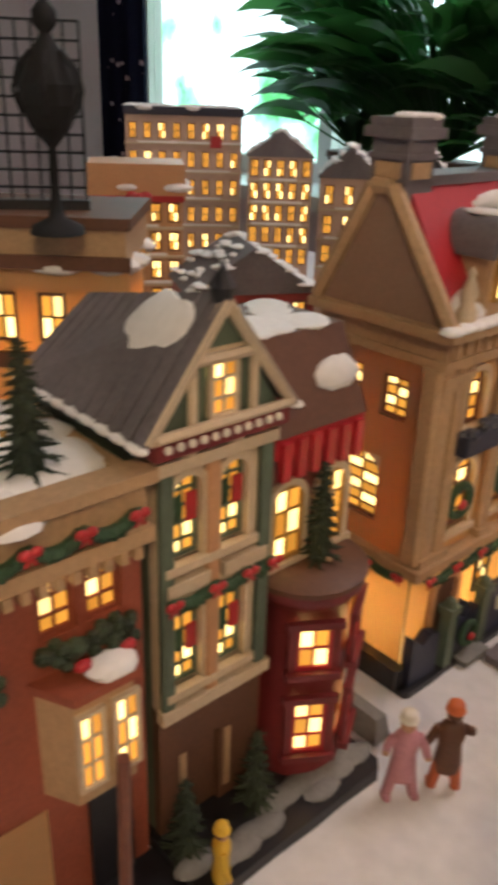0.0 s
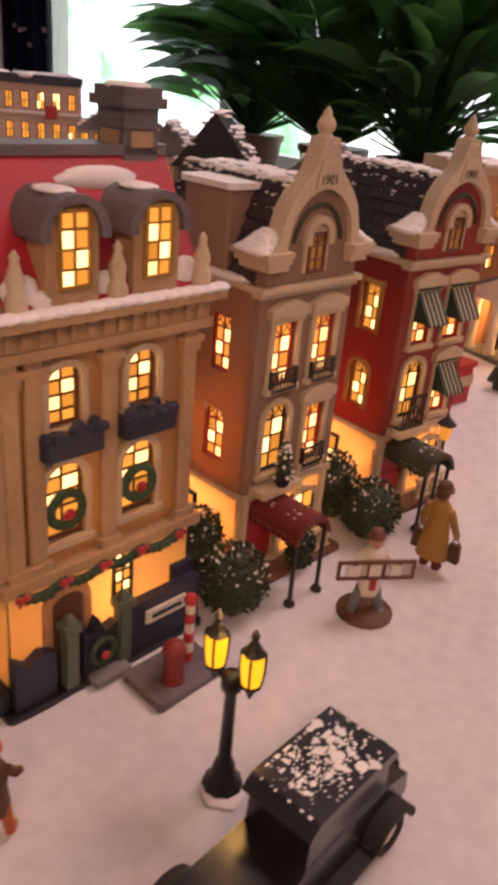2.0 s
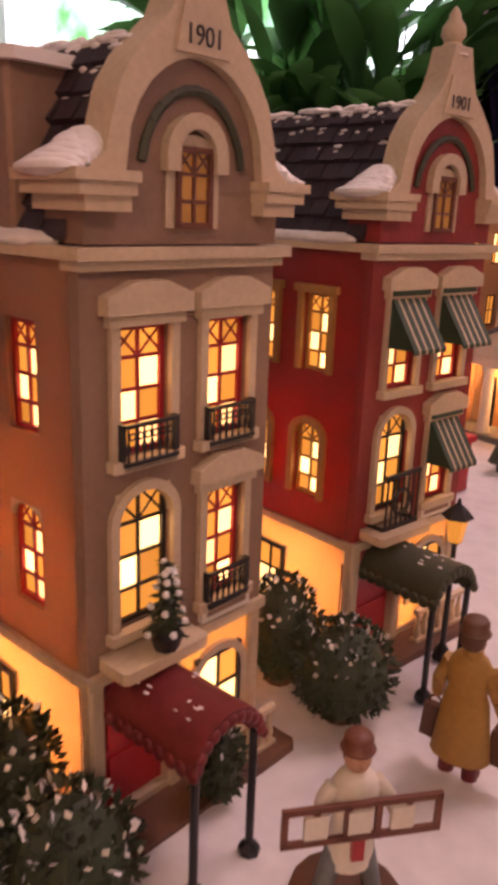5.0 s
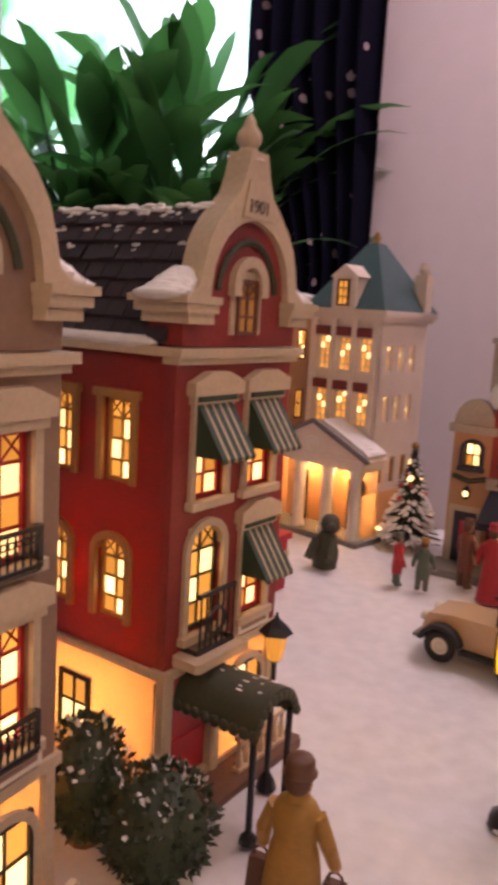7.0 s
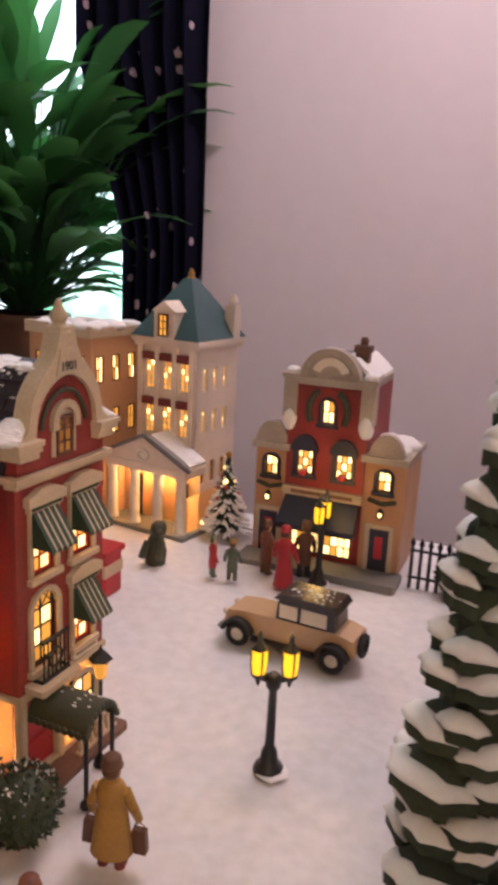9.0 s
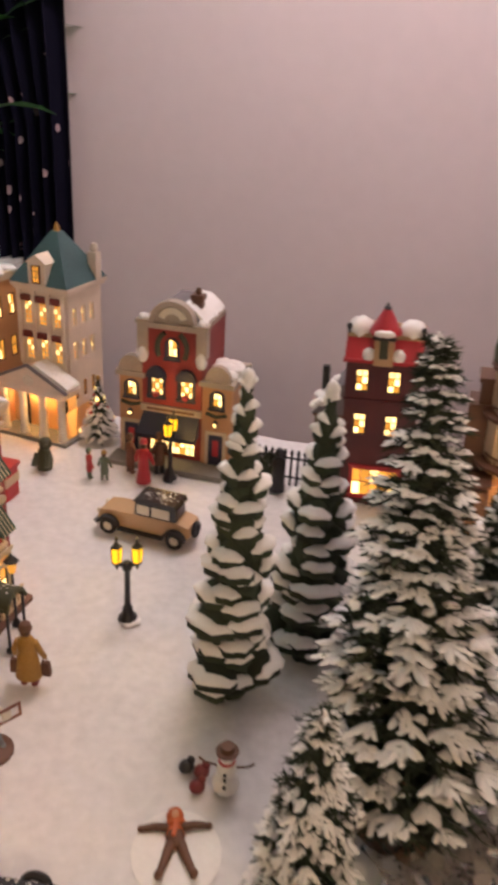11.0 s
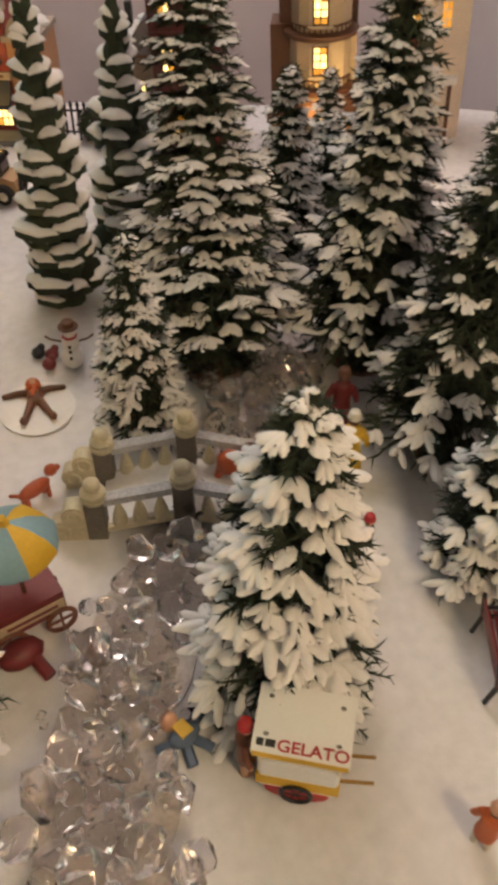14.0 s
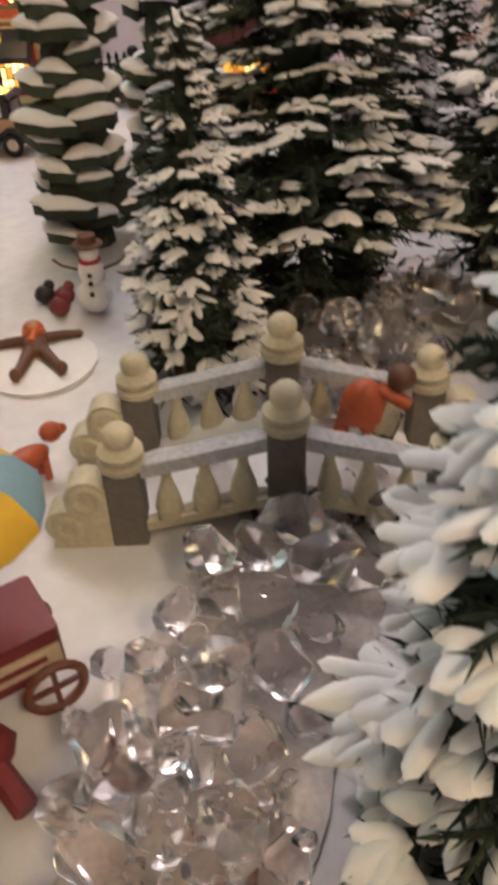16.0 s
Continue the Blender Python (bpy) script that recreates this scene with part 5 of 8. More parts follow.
def bank(x, y, ang):
    rnd = random.Random(11)
    h = thing("bank_building", "pale limestone bank with pillared porch and teal roof", "house", x, y, ang, group="porcelain village houses")
    hot = (((0, 1), (1, 2)), ((1, 0), (0, 1)), ((1, 1), (0, 2)))
    fr = []
    for j, z in enumerate((9.0, 13.4)):
        for i in range(3):
            fr.append((1.1 + 1.75 * i, z, 1.05, 2.9, 2, 5, hot[(i + j) % 3], 0))
    tower = part("tower", Shape().box(1.4, 7.2, 2.6, 3.0, 0, 5.9), SAND, h)
    W, D = 5.8, 6.5
    m = pose(1.4 * CM, 2.6 * CM, 0)
    body = wall_panel(h, m, 0, W, 6.0, 18.2, [(a - w / 2, a + w / 2, z, z + k) for a, z, w, k, *_ in fr], SAND)
    for a, z, w, k, c, r, ht, ar in fr:
        window(h, m, a, z, w, k, c, r, ht, frame_mat=WHITE, trim=None, depth=0.25)
        q = Shape().slab([(a - 0.6, z + k), (a + 0.6, z + k), (a + 0.6, z + k + 0.7), (a + 0.4, z + k + 0.75), (a - 0.4, z + k + 0.75), (a - 0.6, z + k + 0.7)], 2.3, 2.6)
        part("window_awning", q, MAROON, h, "dark red scalloped blind", pose(1.4 * CM, 0, 0))
    for a in (0, 1.75, 3.5, 5.2):
        part("pilaster", Shape().box(1.4 + a, 1.9 + a, 2.35, 2.6, 8.5, 17.6), SAND, h)
    right = facing(7.2, 2.6, 90)
    sw = [(1.4 + 1.6 * i, z, 0.8, 2.2, 2, 4, hot[(i + 1) % 3] if z > 9 else (), 0) for i in range(3) for z in (4.3, 9.5, 13.6)]
    wall_panel(h, right, 0, D, 0, 18.2, [(a - w / 2, a + w / 2, z, z + k) for a, z, w, k, *_ in sw], SAND)
    for a, z, w, k, c, r, ht, ar in sw:
        window(h, right, a, z, w, k, c, r, ht, frame_mat=WHITE if z > 9 else BROWN, trim=None)
    part("wall", Shape().box(1.4, 1.8, 3.0, 9.1, 0, 18.2), SAND, h)
    part("wall", Shape().box(1.8, 6.8, 8.7, 9.1, 0, 18.2), SAND, h)
    part("cornice", Shape().box(1.1, 7.5, 2.3, 9.4, 17.6, 18.0).box(0.9, 7.7, 2.1, 9.6, 18.0, 18.5), SAND, h)
    s = Shape().add([(0.9, 2.0, 18.5), (7.7, 2.0, 18.5), (7.7, 9.6, 18.5), (0.9, 9.6, 18.5), (3.9, 5.3, 24.0), (4.7, 5.3, 24.0), (4.7, 6.3, 24.0), (3.9, 6.3, 24.0)],
                    [(3, 2, 1, 0), (4, 5, 6, 7), (0, 1, 5, 4), (1, 2, 6, 5), (2, 3, 7, 6), (3, 0, 4, 7)])
    part("roof", s, TEAL, h, "teal hipped roof")
    part("finial", Shape().lathe([(0.4, 24.0), (0.25, 24.3), (0.3, 24.5), (0.05, 25.0)], 4.3, 5.8, 8), GOLD, h, "", None, True)
    q = Shape().box(3.3, 5.3, 2.0, 3.6, 18.4, 21.0).slab([(3.1, 21.0), (5.5, 21.0), (4.3, 22.0)], 1.9, 4.2)
    part("dormer", q, SAND, h)
    window(h, pose(0, 2.0 * CM, 0), 4.3, 18.7, 0.95, 2.1, 2, 3, (), frame_mat=BROWN, trim=None, depth=-0.1)
    part("chimney", Shape().box(6.7, 7.7, 7.5, 8.5, 18.0, 21.6).lathe([(0.3, 21.6), (0.45, 22.0), (0.3, 22.6)], 7.2, 8.0, 8), SAND, h)
    # porch
    for a in (0.35, 2.75, 5.15, 7.5):
        part("column", Shape().lathe([(0.55, 0.4), (0.5, 0.8), (0.44, 1.0), (0.38, 5.4), (0.5, 5.6), (0.55, 6.0)], a, 0.45, 12), WHITE, h, "", None, True)
    part("steps", Shape().box(-0.4, 8.4, -0.5, 3, -0.2, 0.4, bev=0.1), GREY, h)
    part("entablature", Shape().box(-0.3, 8.3, -0.2, 2.6, 6.0, 6.8), SAND, h)
    part("pediment", Shape().slab([(-0.5, 6.8), (8.5, 6.8), (4.0, 9.3)], -0.1, 2.6), SAND, h)
    s = Shape().tube((-0.7, -0.2, 6.85), (4.0, -0.2, 9.5), 0.2).tube((8.7, -0.2, 6.85), (4.0, -0.2, 9.5), 0.2)
    part("pediment_edge", s, SLATE, h)
    part("medallion", Shape().ring((4.0, -0.15, 7.6), 0.55, 0.12, 16, 5).ball((4.0, -0.12, 7.6), 0.35, 0.1, 0.35), WHITE, h)
    q = Shape()
    q.slab([(4.3, 9.25), (8.3, 7.0), (8.5, 7.3), (8.0, 7.7), (4.6, 9.65)], 0.1, 2.5)
    for i in range(9):
        t = (i + 0.5) / 9
        snow_lump(q, 4.5 + 3.6 * t, 1.3, 9.3 - 2.05 * t, 0.6, 1.3, 0.3, rnd)
    part("snow", q, SNOW, h, "white snow", None, True)
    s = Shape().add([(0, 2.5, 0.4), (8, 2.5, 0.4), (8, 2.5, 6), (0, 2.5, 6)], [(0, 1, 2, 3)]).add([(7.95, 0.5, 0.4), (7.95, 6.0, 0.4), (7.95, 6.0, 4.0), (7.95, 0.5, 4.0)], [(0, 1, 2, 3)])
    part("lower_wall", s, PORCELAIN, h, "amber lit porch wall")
    for a in (1.5, 6.3):
        part("door", Shape().box(a - 0.6, a + 0.6, 2.3, 2.45, 0.4, 4.7), MATTE, h, "black door")
        wreath(h, pose(0, 2.2 * CM, 0), a, 3.6, 0.35)
    part("statue_niche", Shape().lathe([(0.5, 0.4), (0.35, 1.5), (0.5, 2.6), (0.3, 3.4)], 4.0, 2.2, 10), PEACH, h)
    bulb(h, 4.3, 4.0, 3.2, 0.9)
    # Two unseen bulbs added under the porch roof to brighten it.
    bulb(h, 2.2, 1.5, 5.3, 0.05)
    bulb(h, 5.8, 1.5, 5.3, 0.05)
    return h


bank(20.9, 96.0, -37).scale = (1.17, 1.1, 1.0)


def corner_shop(x, y, ang):
    """The red shop with two low wings and an arched pediment."""
    rnd = random.Random(12)
    h = thing("corner_shop", "red brick porcelain shop with peach wings and arched pediment", "house", x, y, ang, group="porcelain village houses")
    D = 7.5
    for x0, x1 in ((0, 2.9), (9.9, 13.4)):
        c = (x0 + x1) / 2
        wall_panel(h, FRONT, x0, x1, 0, 10.2, [(c - 0.6, c + 0.6, 7.6, 9.4)], PEACH)
        part("wing", Shape().box(x0, x1, 0.8, D, 0, 10.2), PEACH, h)
        window(h, FRONT, c, 7.6, 1.2, 1.8, 2, 2, ((0, 0), (1, 0), (1, 1)), arch=0.5, frame_mat=BLACK, trim=NAVY)
        part("wing_cornice", Shape().box(x0 - 0.3, x1 + 0.3, -0.45, D, 10.1, 10.7), STONE, h)
        part("wing_arch", Shape().slab(arc(c, 10.7, 1.5, 1.9, 0, 180, 10), -0.2, 0.6), STONE, h)
        q = Shape()
        for i in range(9):
            snow_lump(q, c + rnd.uniform(-1.3, 1.3), rnd.uniform(0.8, 6), 10.9, 1.0, 1.0, 0.6, rnd)
        part("snow", q, SNOW, h, "white snow", None, True)
        q = Shape().box(c - 0.85, c + 0.85, -0.1, 0.05, 0.5, 4.3)
        d = part("door", q, NAVY, h, "dark door with red panel")
        part("door_panel", Shape().box(c - 0.35, c + 0.35, -0.17, -0.1, 1.6, 3.6), CRIMSON, d)
        part("door_frame", Shape().box(c - 1.25, c - 0.85, -0.2, 0, 0.5, 4.7).box(c + 0.85, c + 1.25, -0.2, 0, 0.5, 4.7).box(c - 0.85, c + 0.85, -0.2, 0, 4.3, 4.7), CREAM, h)
        lt = Shape().lathe([(0.15, 5.3), (0.3, 5.5), (0.3, 6.0), (0.1, 6.3)], c, -0.5, 8)
        part("wall_lantern", lt, BLACK, h)
        part("lantern_glass", Shape().ball((c, -0.72, 5.75), 0.2, 0.16, 0.24, 8, 5), PANE_HOT, h, "lit lantern")
        part("festoon", Shape().path([(c - 1.2, -0.2, 6.9), (c, -0.25, 6.6), (c + 1.2, -0.2, 6.9)], 0.2), OLIVE, h)
    x0, x1 = 2.9, 9.9
    c = 6.4
    fr = [(4.6, 8.2, 1.5, 2.9), (8.1, 8.2, 1.5, 2.9), (6.4, 12.9, 1.15, 2.1)]
    wall_panel(h, pose(0, -0.3 * CM, 0), x0, x1, 6.3, 16.2, [(a - w / 2, a + w / 2, z, z + k) for a, z, w, k in fr], BRICK)
    part("centre", Shape().box(x0, x1, 0.4, D + 1, 0, 16.2), BRICK, h)
    for k, (a, z, w, hh) in enumerate(fr):
        window(h, pose(0, -0.3 * CM, 0), a, z, w, hh, 2 if k == 2 else 3, 2 if k == 2 else 4, ((0, 0), (1, 1), (0, 1)) if k == 2 else ((1, 0), (0, 1), (2, 1), (0, 3), (2, 3), (1, 2)), arch=0.7, frame_mat=NAVY, trim=NAVY)
        if k < 2:
            part("window_hood", Shape().slab(arc(a, z + hh - 0.7, 1.2, 1.4, 0, 180, 10), -0.75, -0.3), NAVY, h, "navy arched hood")
            part("flower_pot", Shape().lathe([(0.3, z + 0.05), (0.4, z + 0.5)], a, -0.7, 8), RED, h)
    q = Shape().path([(c + p, -0.45, 14.0 + r) for p, r in arc(0, 0, 1.7, 2.0, -30, 60, 8)], 0.3)
    part("side_wreath", q, OLIVE, h, "green bough", None, True)
    q = Shape().path([(c + p, -0.45, 14.0 + r) for p, r in arc(0, 0, 1.7, 2.0, 120, 210, 8)], 0.3)
    part("side_wreath", q, OLIVE, h, "green bough", None, True)
    part("cornice", Shape().box(x0 - 0.2, x1 + 0.2, -0.8, D, 16.2, 16.8), STONE, h)
    s = Shape()
    band(s, arc(c, 16.8, 2.6, 2.6, 0, 180, 14), arc(c, 16.8, 2.0, 2.0, 0, 180, 14), -0.7, 0.5)
    s.slab(arc(c, 16.8, 2.0, 2.0, 0, 180, 14), -0.3, 0.5)
    part("pediment", s, STONE, h, "", None, True)
    s = Shape()
    band(s, arc(c, 16.9, 1.7, 1.7, 20, 160, 10), arc(c, 16.9, 1.0, 1.0, 20, 160, 10), -0.4, -0.3)
    part("pediment_panel", s, WHITE, h)
    for a in (x0 + 0.1, x1 - 0.1):
        q = Shape().box(a - 0.6, a + 0.6, -0.6, 0.6, 13.2, 16.8).box(a - 0.75, a + 0.75, -0.75, 0.75, 16.6, 17.0)
        part("pier", q, STONE, h)
        q = Shape()
        snow_lump(q, a, 0, 17.2, 0.6, 0.6, 0.4, rnd)
        snow_lump(q, a, -0.4, 13.0, 0.65, 0.5, 1.0, rnd)
        part("snow", q, SNOW, h, "", None, True)
    part("chimney", Shape().box(7.7, 8.8, 2.4, 3.5, 16.0, 19.2).box(7.55, 8.95, 2.25, 3.65, 18.9, 19.5).lathe([(0.3, 19.5), (0.36, 19.9), (0.25, 20.2)], 8.25, 2.95, 8), BROWN, h)
    q = Shape()
    for i in range(12):
        snow_lump(q, rnd.uniform(x0, x1), rnd.uniform(1, 7), 16.9, 1.0, 1.0, 0.5, rnd)
    part("snow", q, SNOW, h, "white snow", None, True)
    part("roof", Shape().slab([(x0 + 0.3, 16.6), (x1 - 0.3, 16.6), (x1 - 1.6, 18.3), (x0 + 1.6, 18.3)], 0.5, D + 0.8), SLATE, h, "slate roof behind the pediment")
    part("roof_snow", Shape().slab([(6.9, 18.25), (9.7, 16.75), (9.9, 16.95), (9.3, 17.6), (8.2, 18.5), (7.0, 18.6)], 0.8, D + 0.6), SNOW, h, "snow on the roof slope")
    part("sign", Shape().box(x0 - 0.1, x1 + 0.1, -0.7, -0.3, 6.3, 7.1), STONE, h, "stone name band")
    part("sign_writing", Shape().box(x0 + 0.7, x1 - 0.7, -0.73, -0.7, 6.55, 6.85), BROWN, h)
    aw = Shape().add([(3.1, -0.3, 6.3), (9.7, -0.3, 6.3), (9.9, -2.4, 4.2), (2.9, -2.4, 4.2), (2.9, -2.4, 3.7), (9.9, -2.4, 3.7), (3.1, -0.3, 3.9), (9.7, -0.3, 3.9)], [(0, 1, 2, 3), (3, 2, 5, 4), (0, 3, 4, 6), (1, 7, 5, 2), (4, 5, 7, 6)])
    part("awning", aw, NAVY, h, "navy awning with snow")
    window(h, pose(0, 0.2 * CM, 0), 6.4, 0.9, 5.6, 3.0, 9, 3, tuple((i, j) for i in range(9) for j in range(3) if (i * 5 + j * 3) % 4), frame_mat=BLACK, trim=None, depth=0.0)
    part("kerb", Shape().box(-0.5, 13.9, -3.0, 0.2, -0.2, 0.5, bev=0.2), GREY, h, "grey paved step")


corner_shop(34.8, 87.9, -28)


def turret_house(x, y, ang):
    rnd = random.Random(13)
    h = thing("turret_house", "dark red porcelain house with red turret and grey-brown annex", "house", x, y, ang, group="porcelain village houses")
    fr = [(a, z, 1.5, 2.5, 2, 3, ((0, 0), (1, 0), (0, 2), (1, 1)), 0) for a in (1.9, 5.6) for z in (8.4, 13.4)]
    plain_body(h, 8.4, 7, 17, WINE, fr, frame_mat=BLACK)
    part("roof", Shape().side([(-0.3, 17), (7.2, 17), (5.6, 19.3), (1.1, 19.3)], -0.2, 8.6), CRIMSON, h, "red mansard roof")
    for a in (0.9, 6.9):
        q = Shape()
        snow_lump(q, a + 0.3, 2.2, 19.7, 1.6, 1.5, 1.25, rnd)
        part("snow", q, SNOW, h, "thick rounded snow", None, True)
    for a in (2.5, 5.9):
        q = Shape()
        snow_lump(q, a, -0.1, 17.6, 0.75, 0.5, 0.75, rnd)
        part("snow", q, SNOW, h, "thick rounded snow", None, True)
    part("ledge", Shape().box(-0.1, 8.5, -0.18, 0.3, 12.4, 12.6), WINE, h)
    part("cornice", Shape().box(-0.35, 8.75, -0.45, 0.3, 16.75, 17.1), CRIMSON, h)
    part("ridge_band", Shape().box(-0.1, 8.5, 0.9, 5.8, 19.1, 19.5), TAN, h, "pale roof edge band")
    for a in (0.0, 8.4):
        part("finial", Shape().lathe([(0.22, 19.5), (0.18, 19.8), (0.34, 20.1), (0.3, 20.35), (0.05, 20.55)], a, 1.1, 8), BLACK, h, "small black finial", None, True)
    part("turret", Shape().box(3.1, 5.3, -0.6, 1.4, 16.6, 19.6), TAN, h)
    part("turret_window", Shape().box(3.7, 4.7, -0.66, -0.6, 17.4, 19.5), OLIVE, h)
    part("turret_cornice", Shape().box(2.9, 5.5, -0.8, 1.5, 19.4, 19.9), BLACK, h, "black turret cornice")
    part("turret_roof", Shape().lathe([(1.85, 19.9), (1.75, 20.3), (1.3, 21.0), (0.95, 21.6), (0.55, 22.2), (0.35, 22.5)], 4.2, 0.4, 8), CRIMSON, h, "flared red turret roof", None, True)
    part("finial", Shape().lathe([(0.42, 22.4), (0.46, 22.6), (0.2, 22.75), (0.12, 23.0), (0.03, 23.15)], 4.2, 0.4, 8), BLACK, h, "small black finial", None, True)
    q = Shape()
    snow_lump(q, 4.2, -1.1, 20.2, 1.25, 0.4, 0.4, rnd)
    part("snow", q, SNOW, h, "snow on the turret eave", None, True)
    part("window_surround", Shape().box(3.5, 3.72, -0.75, -0.6, 17.2, 19.7).box(4.68, 4.9, -0.75, -0.6, 17.2, 19.7).box(3.5, 4.9, -0.75, -0.6, 19.5, 19.8), TAN, h)
    part("annex", Shape().box(-3.6, 0, 0.8, 6.5, 0, 10.5), UMBER, h, "grey-brown annex")
    for z in (5.0, 9.9):
        part("ledge", Shape().box(-3.8, 0, 0.55, 6.6, z, z + 0.35), BROWN, h)
    part("annex_roof", Shape().slab([(-3.9, 10.3), (0, 10.3), (0, 14.0), (-0.8, 13.6)], 0.3, 6.8), SLATE, h)
    q = Shape()
    for i in range(16):
        t = rnd.random()
        snow_lump(q, -3.6 + 3.3 * t, rnd.uniform(0.6, 5), 10.75 + 3.0 * t, 0.9, 1.0, 0.32, rnd)
    part("snow", q, SNOW, h, "", None, True)
    part("annex_chimney", Shape().box(-3.2, -2.4, 3, 3.8, 10.5, 14.8), BLACK, h)
    window(h, pose(0, 0.8 * CM, 0), -1.9, 6.2, 1.3, 1.4, 2, 1, ((0, 0), (1, 0)), frame_mat=BLACK, trim=None, depth=-0.1)
    window(h, pose(0, 0.8 * CM, 0), -2.3, 2.0, 1.2, 1.8, 2, 2, ((0, 1),), frame_mat=BLACK, trim=None, depth=-0.1)
    window(h, FRONT, 4.2, 1.2, 5.6, 3.4, 5, 2, ((0, 1), (2, 0), (4, 1)), frame_mat=CRIMSON, trim=CRIMSON, depth=-0.2)
    return h


hs = turret_house(57.2, 73.5, -28)
hs.matrix_world = hs.matrix_world @ pose(0, 0, -0.002, 0, -3.0, 0) @ Matrix.Diagonal((0.88, 1, 0.97, 1))


def dome_house(x, y, ang):
    rnd = random.Random(14)
    h = thing("dome_house", "yellow porcelain corner tower with mossy green dome", "house", x, y, ang, group="porcelain village houses")
    part("tower", Shape().lathe([(3.0, 0), (3.0, 7.2), (2.85, 7.3), (2.85, 12.3), (2.6, 12.4), (2.6, 17.3)], 0, 3, 8), CREAM, h, "yellow faceted tower")
    for z, r in ((7.0, 3.6), (12.2, 3.3), (17.2, 3.0)):
        part("ledge", Shape().lathe([(r - 0.2, z), (r, z + 0.25), (r, z + 0.55), (r - 0.4, z + 0.7)], 0, 3, 16), BROWN, h, "brown ledge", None, True)
    part("dome", Shape().lathe([(2.9, 17.9), (2.95, 19.2), (2.7, 20.6), (2.1, 21.9), (1.3, 22.7), (0.9, 23.1), (0.2, 24.0)], 0, 3, 8), DOME, h, "mossy green dome", None)
    for a, b, z, w, d, e in ((-1.5, 1.1, 21.4, 0.9, 0.5, 0.75), (-1.0, 1.2, 22.0, 0.6, 0.4, 0.4), (0.2, 0.4, 20.4, 0.8, 0.3, 0.4), (1.8, 1.3, 20.8, 0.45, 0.4, 0.9)):
        q = Shape()
        snow_lump(q, a, b, z, w, d, e, rnd)
        part("snow", q, SNOW, h, "", None, True)
    for z in (9.0, 13.8):
        window(h, pose(0, 0.15 * CM, 0), 0, z, 1.35, 2.9, 2, 4, ((0, 0), (1, 1), (0, 1), (1, 2), (0, 2)), arch=0.6, frame_mat=BROWN, trim=CREAM, depth=-0.1)
    part("wing", Shape().box(1.5, 3.1, 2.4, 6, 0, 12.6), CREAM, h)
    part("wing", Shape().box(-4.4, -2.2, 2.6, 6, 0, 13.2), BROWN, h, "brown stepped wing")
    part("wing_step", Shape().box(-3.6, -2.2, 2.9, 5.6, 13.2, 15.8).box(-3.8, -2.2, 2.7, 5.8, 15.6, 16.0), BROWN, h, "brown stepped wing")
    part("chimney", Shape().box(2.6, 3.15, 4.2, 4.85, 12, 22.6).box(2.45, 3.3, 4.0, 5.05, 22.4, 23.1).lathe([(0.3, 23.1), (0.4, 23.5), (0.25, 23.9)], 2.88, 4.52, 8), BROWN, h, "tall dark chimney")
    q = Shape()
    band(q, arc(0, 19.3, 0.85, 1.0, 0, 180, 10), arc(0, 19.3, 0.5, 0.62, 0, 180, 10), -0.15, 0.9)
    part("lunette", q, SAND, h, "pale round-headed dome window", None, True)
    for z in (7.7, 12.9):
        q = Shape().path([(2.75 * math.cos(radians(a)), 3 + 3.05 * math.sin(radians(a)), z + 0.75) for a in range(200, 350, 20)], 0.1, 5)
        for a in range(200, 350, 10):
            q.tube((2.75 * math.cos(radians(a)), 3 + 3.05 * math.sin(radians(a)), z), (2.75 * math.cos(radians(a)), 3 + 3.05 * math.sin(radians(a)), z + 0.75), 0.06, n=4)
        part("balcony_rail", q, BROWN, h, "brown balcony rail")
    for sx in (-1, 1):
        part("side_roof", Shape().add([(sx * 1.8, -1.2, 6.6), (sx * 4.6, -1.0, 5.2), (sx * 4.6, 2.0, 5.2), (sx * 1.8, 2.0, 6.9), (sx * 1.8, -1.2, 6.2), (sx * 4.6, -1.0, 4.8), (sx * 4.6, 2.0, 4.8), (sx * 1.8, 2.0, 6.4)], [(0, 1, 2, 3), (7, 6, 5, 4), (0, 4, 5, 1), (1, 5, 6, 2), (2, 6, 7, 3), (3, 7, 4, 0)]), BROWN, h, "brown lean-to roof")
        part("side_wing", Shape().box(*sorted((sx * 2.0, sx * 4.2)), -0.4, 2.2, 0, 5.2), PEACH, h)
    part("porch", Shape().box(-2.0, 2.0, -1.0, 1, 5.2, 6.4), PEACH, h)
    part("porch_post", Shape().box(-2.0, -1.3, -1.0, -0.3, 0, 5.2), PEACH, h)
    part("porch_post", Shape().box(1.3, 2.0, -1.0, -0.3, 0, 5.2), PEACH, h)
    window(h, pose(0, -0.2 * CM, 0), 0, 2.2, 1.5, 3.0, 1, 1, ((0, 0),), frame_mat=GOLD, trim=None, depth=0.0)
    # Two lamps without a fixture, added before the tower to warm its face.
    data = bpy.data.lights.new("facade_fill", "POINT")
    data.energy, data.color, data.shadow_soft_size = 0.05, (1, 0.6, 0.2), 0.008
    ob = new("facade_fill", data)
    ob.parent, ob.location = h, (0.0, -0.021, 0.072)
    ob = new("facade_fill", data)
    ob.parent, ob.location = h, (0.035, -0.02, 0.085)
    return h


hs = dome_house(71.9, 63.4, -30)
hs.matrix_world = hs.matrix_world @ pose(0, 0, -0.002, 0, -3.0, 0) @ Matrix.Diagonal((1.2, 1.2, 1.0, 1))


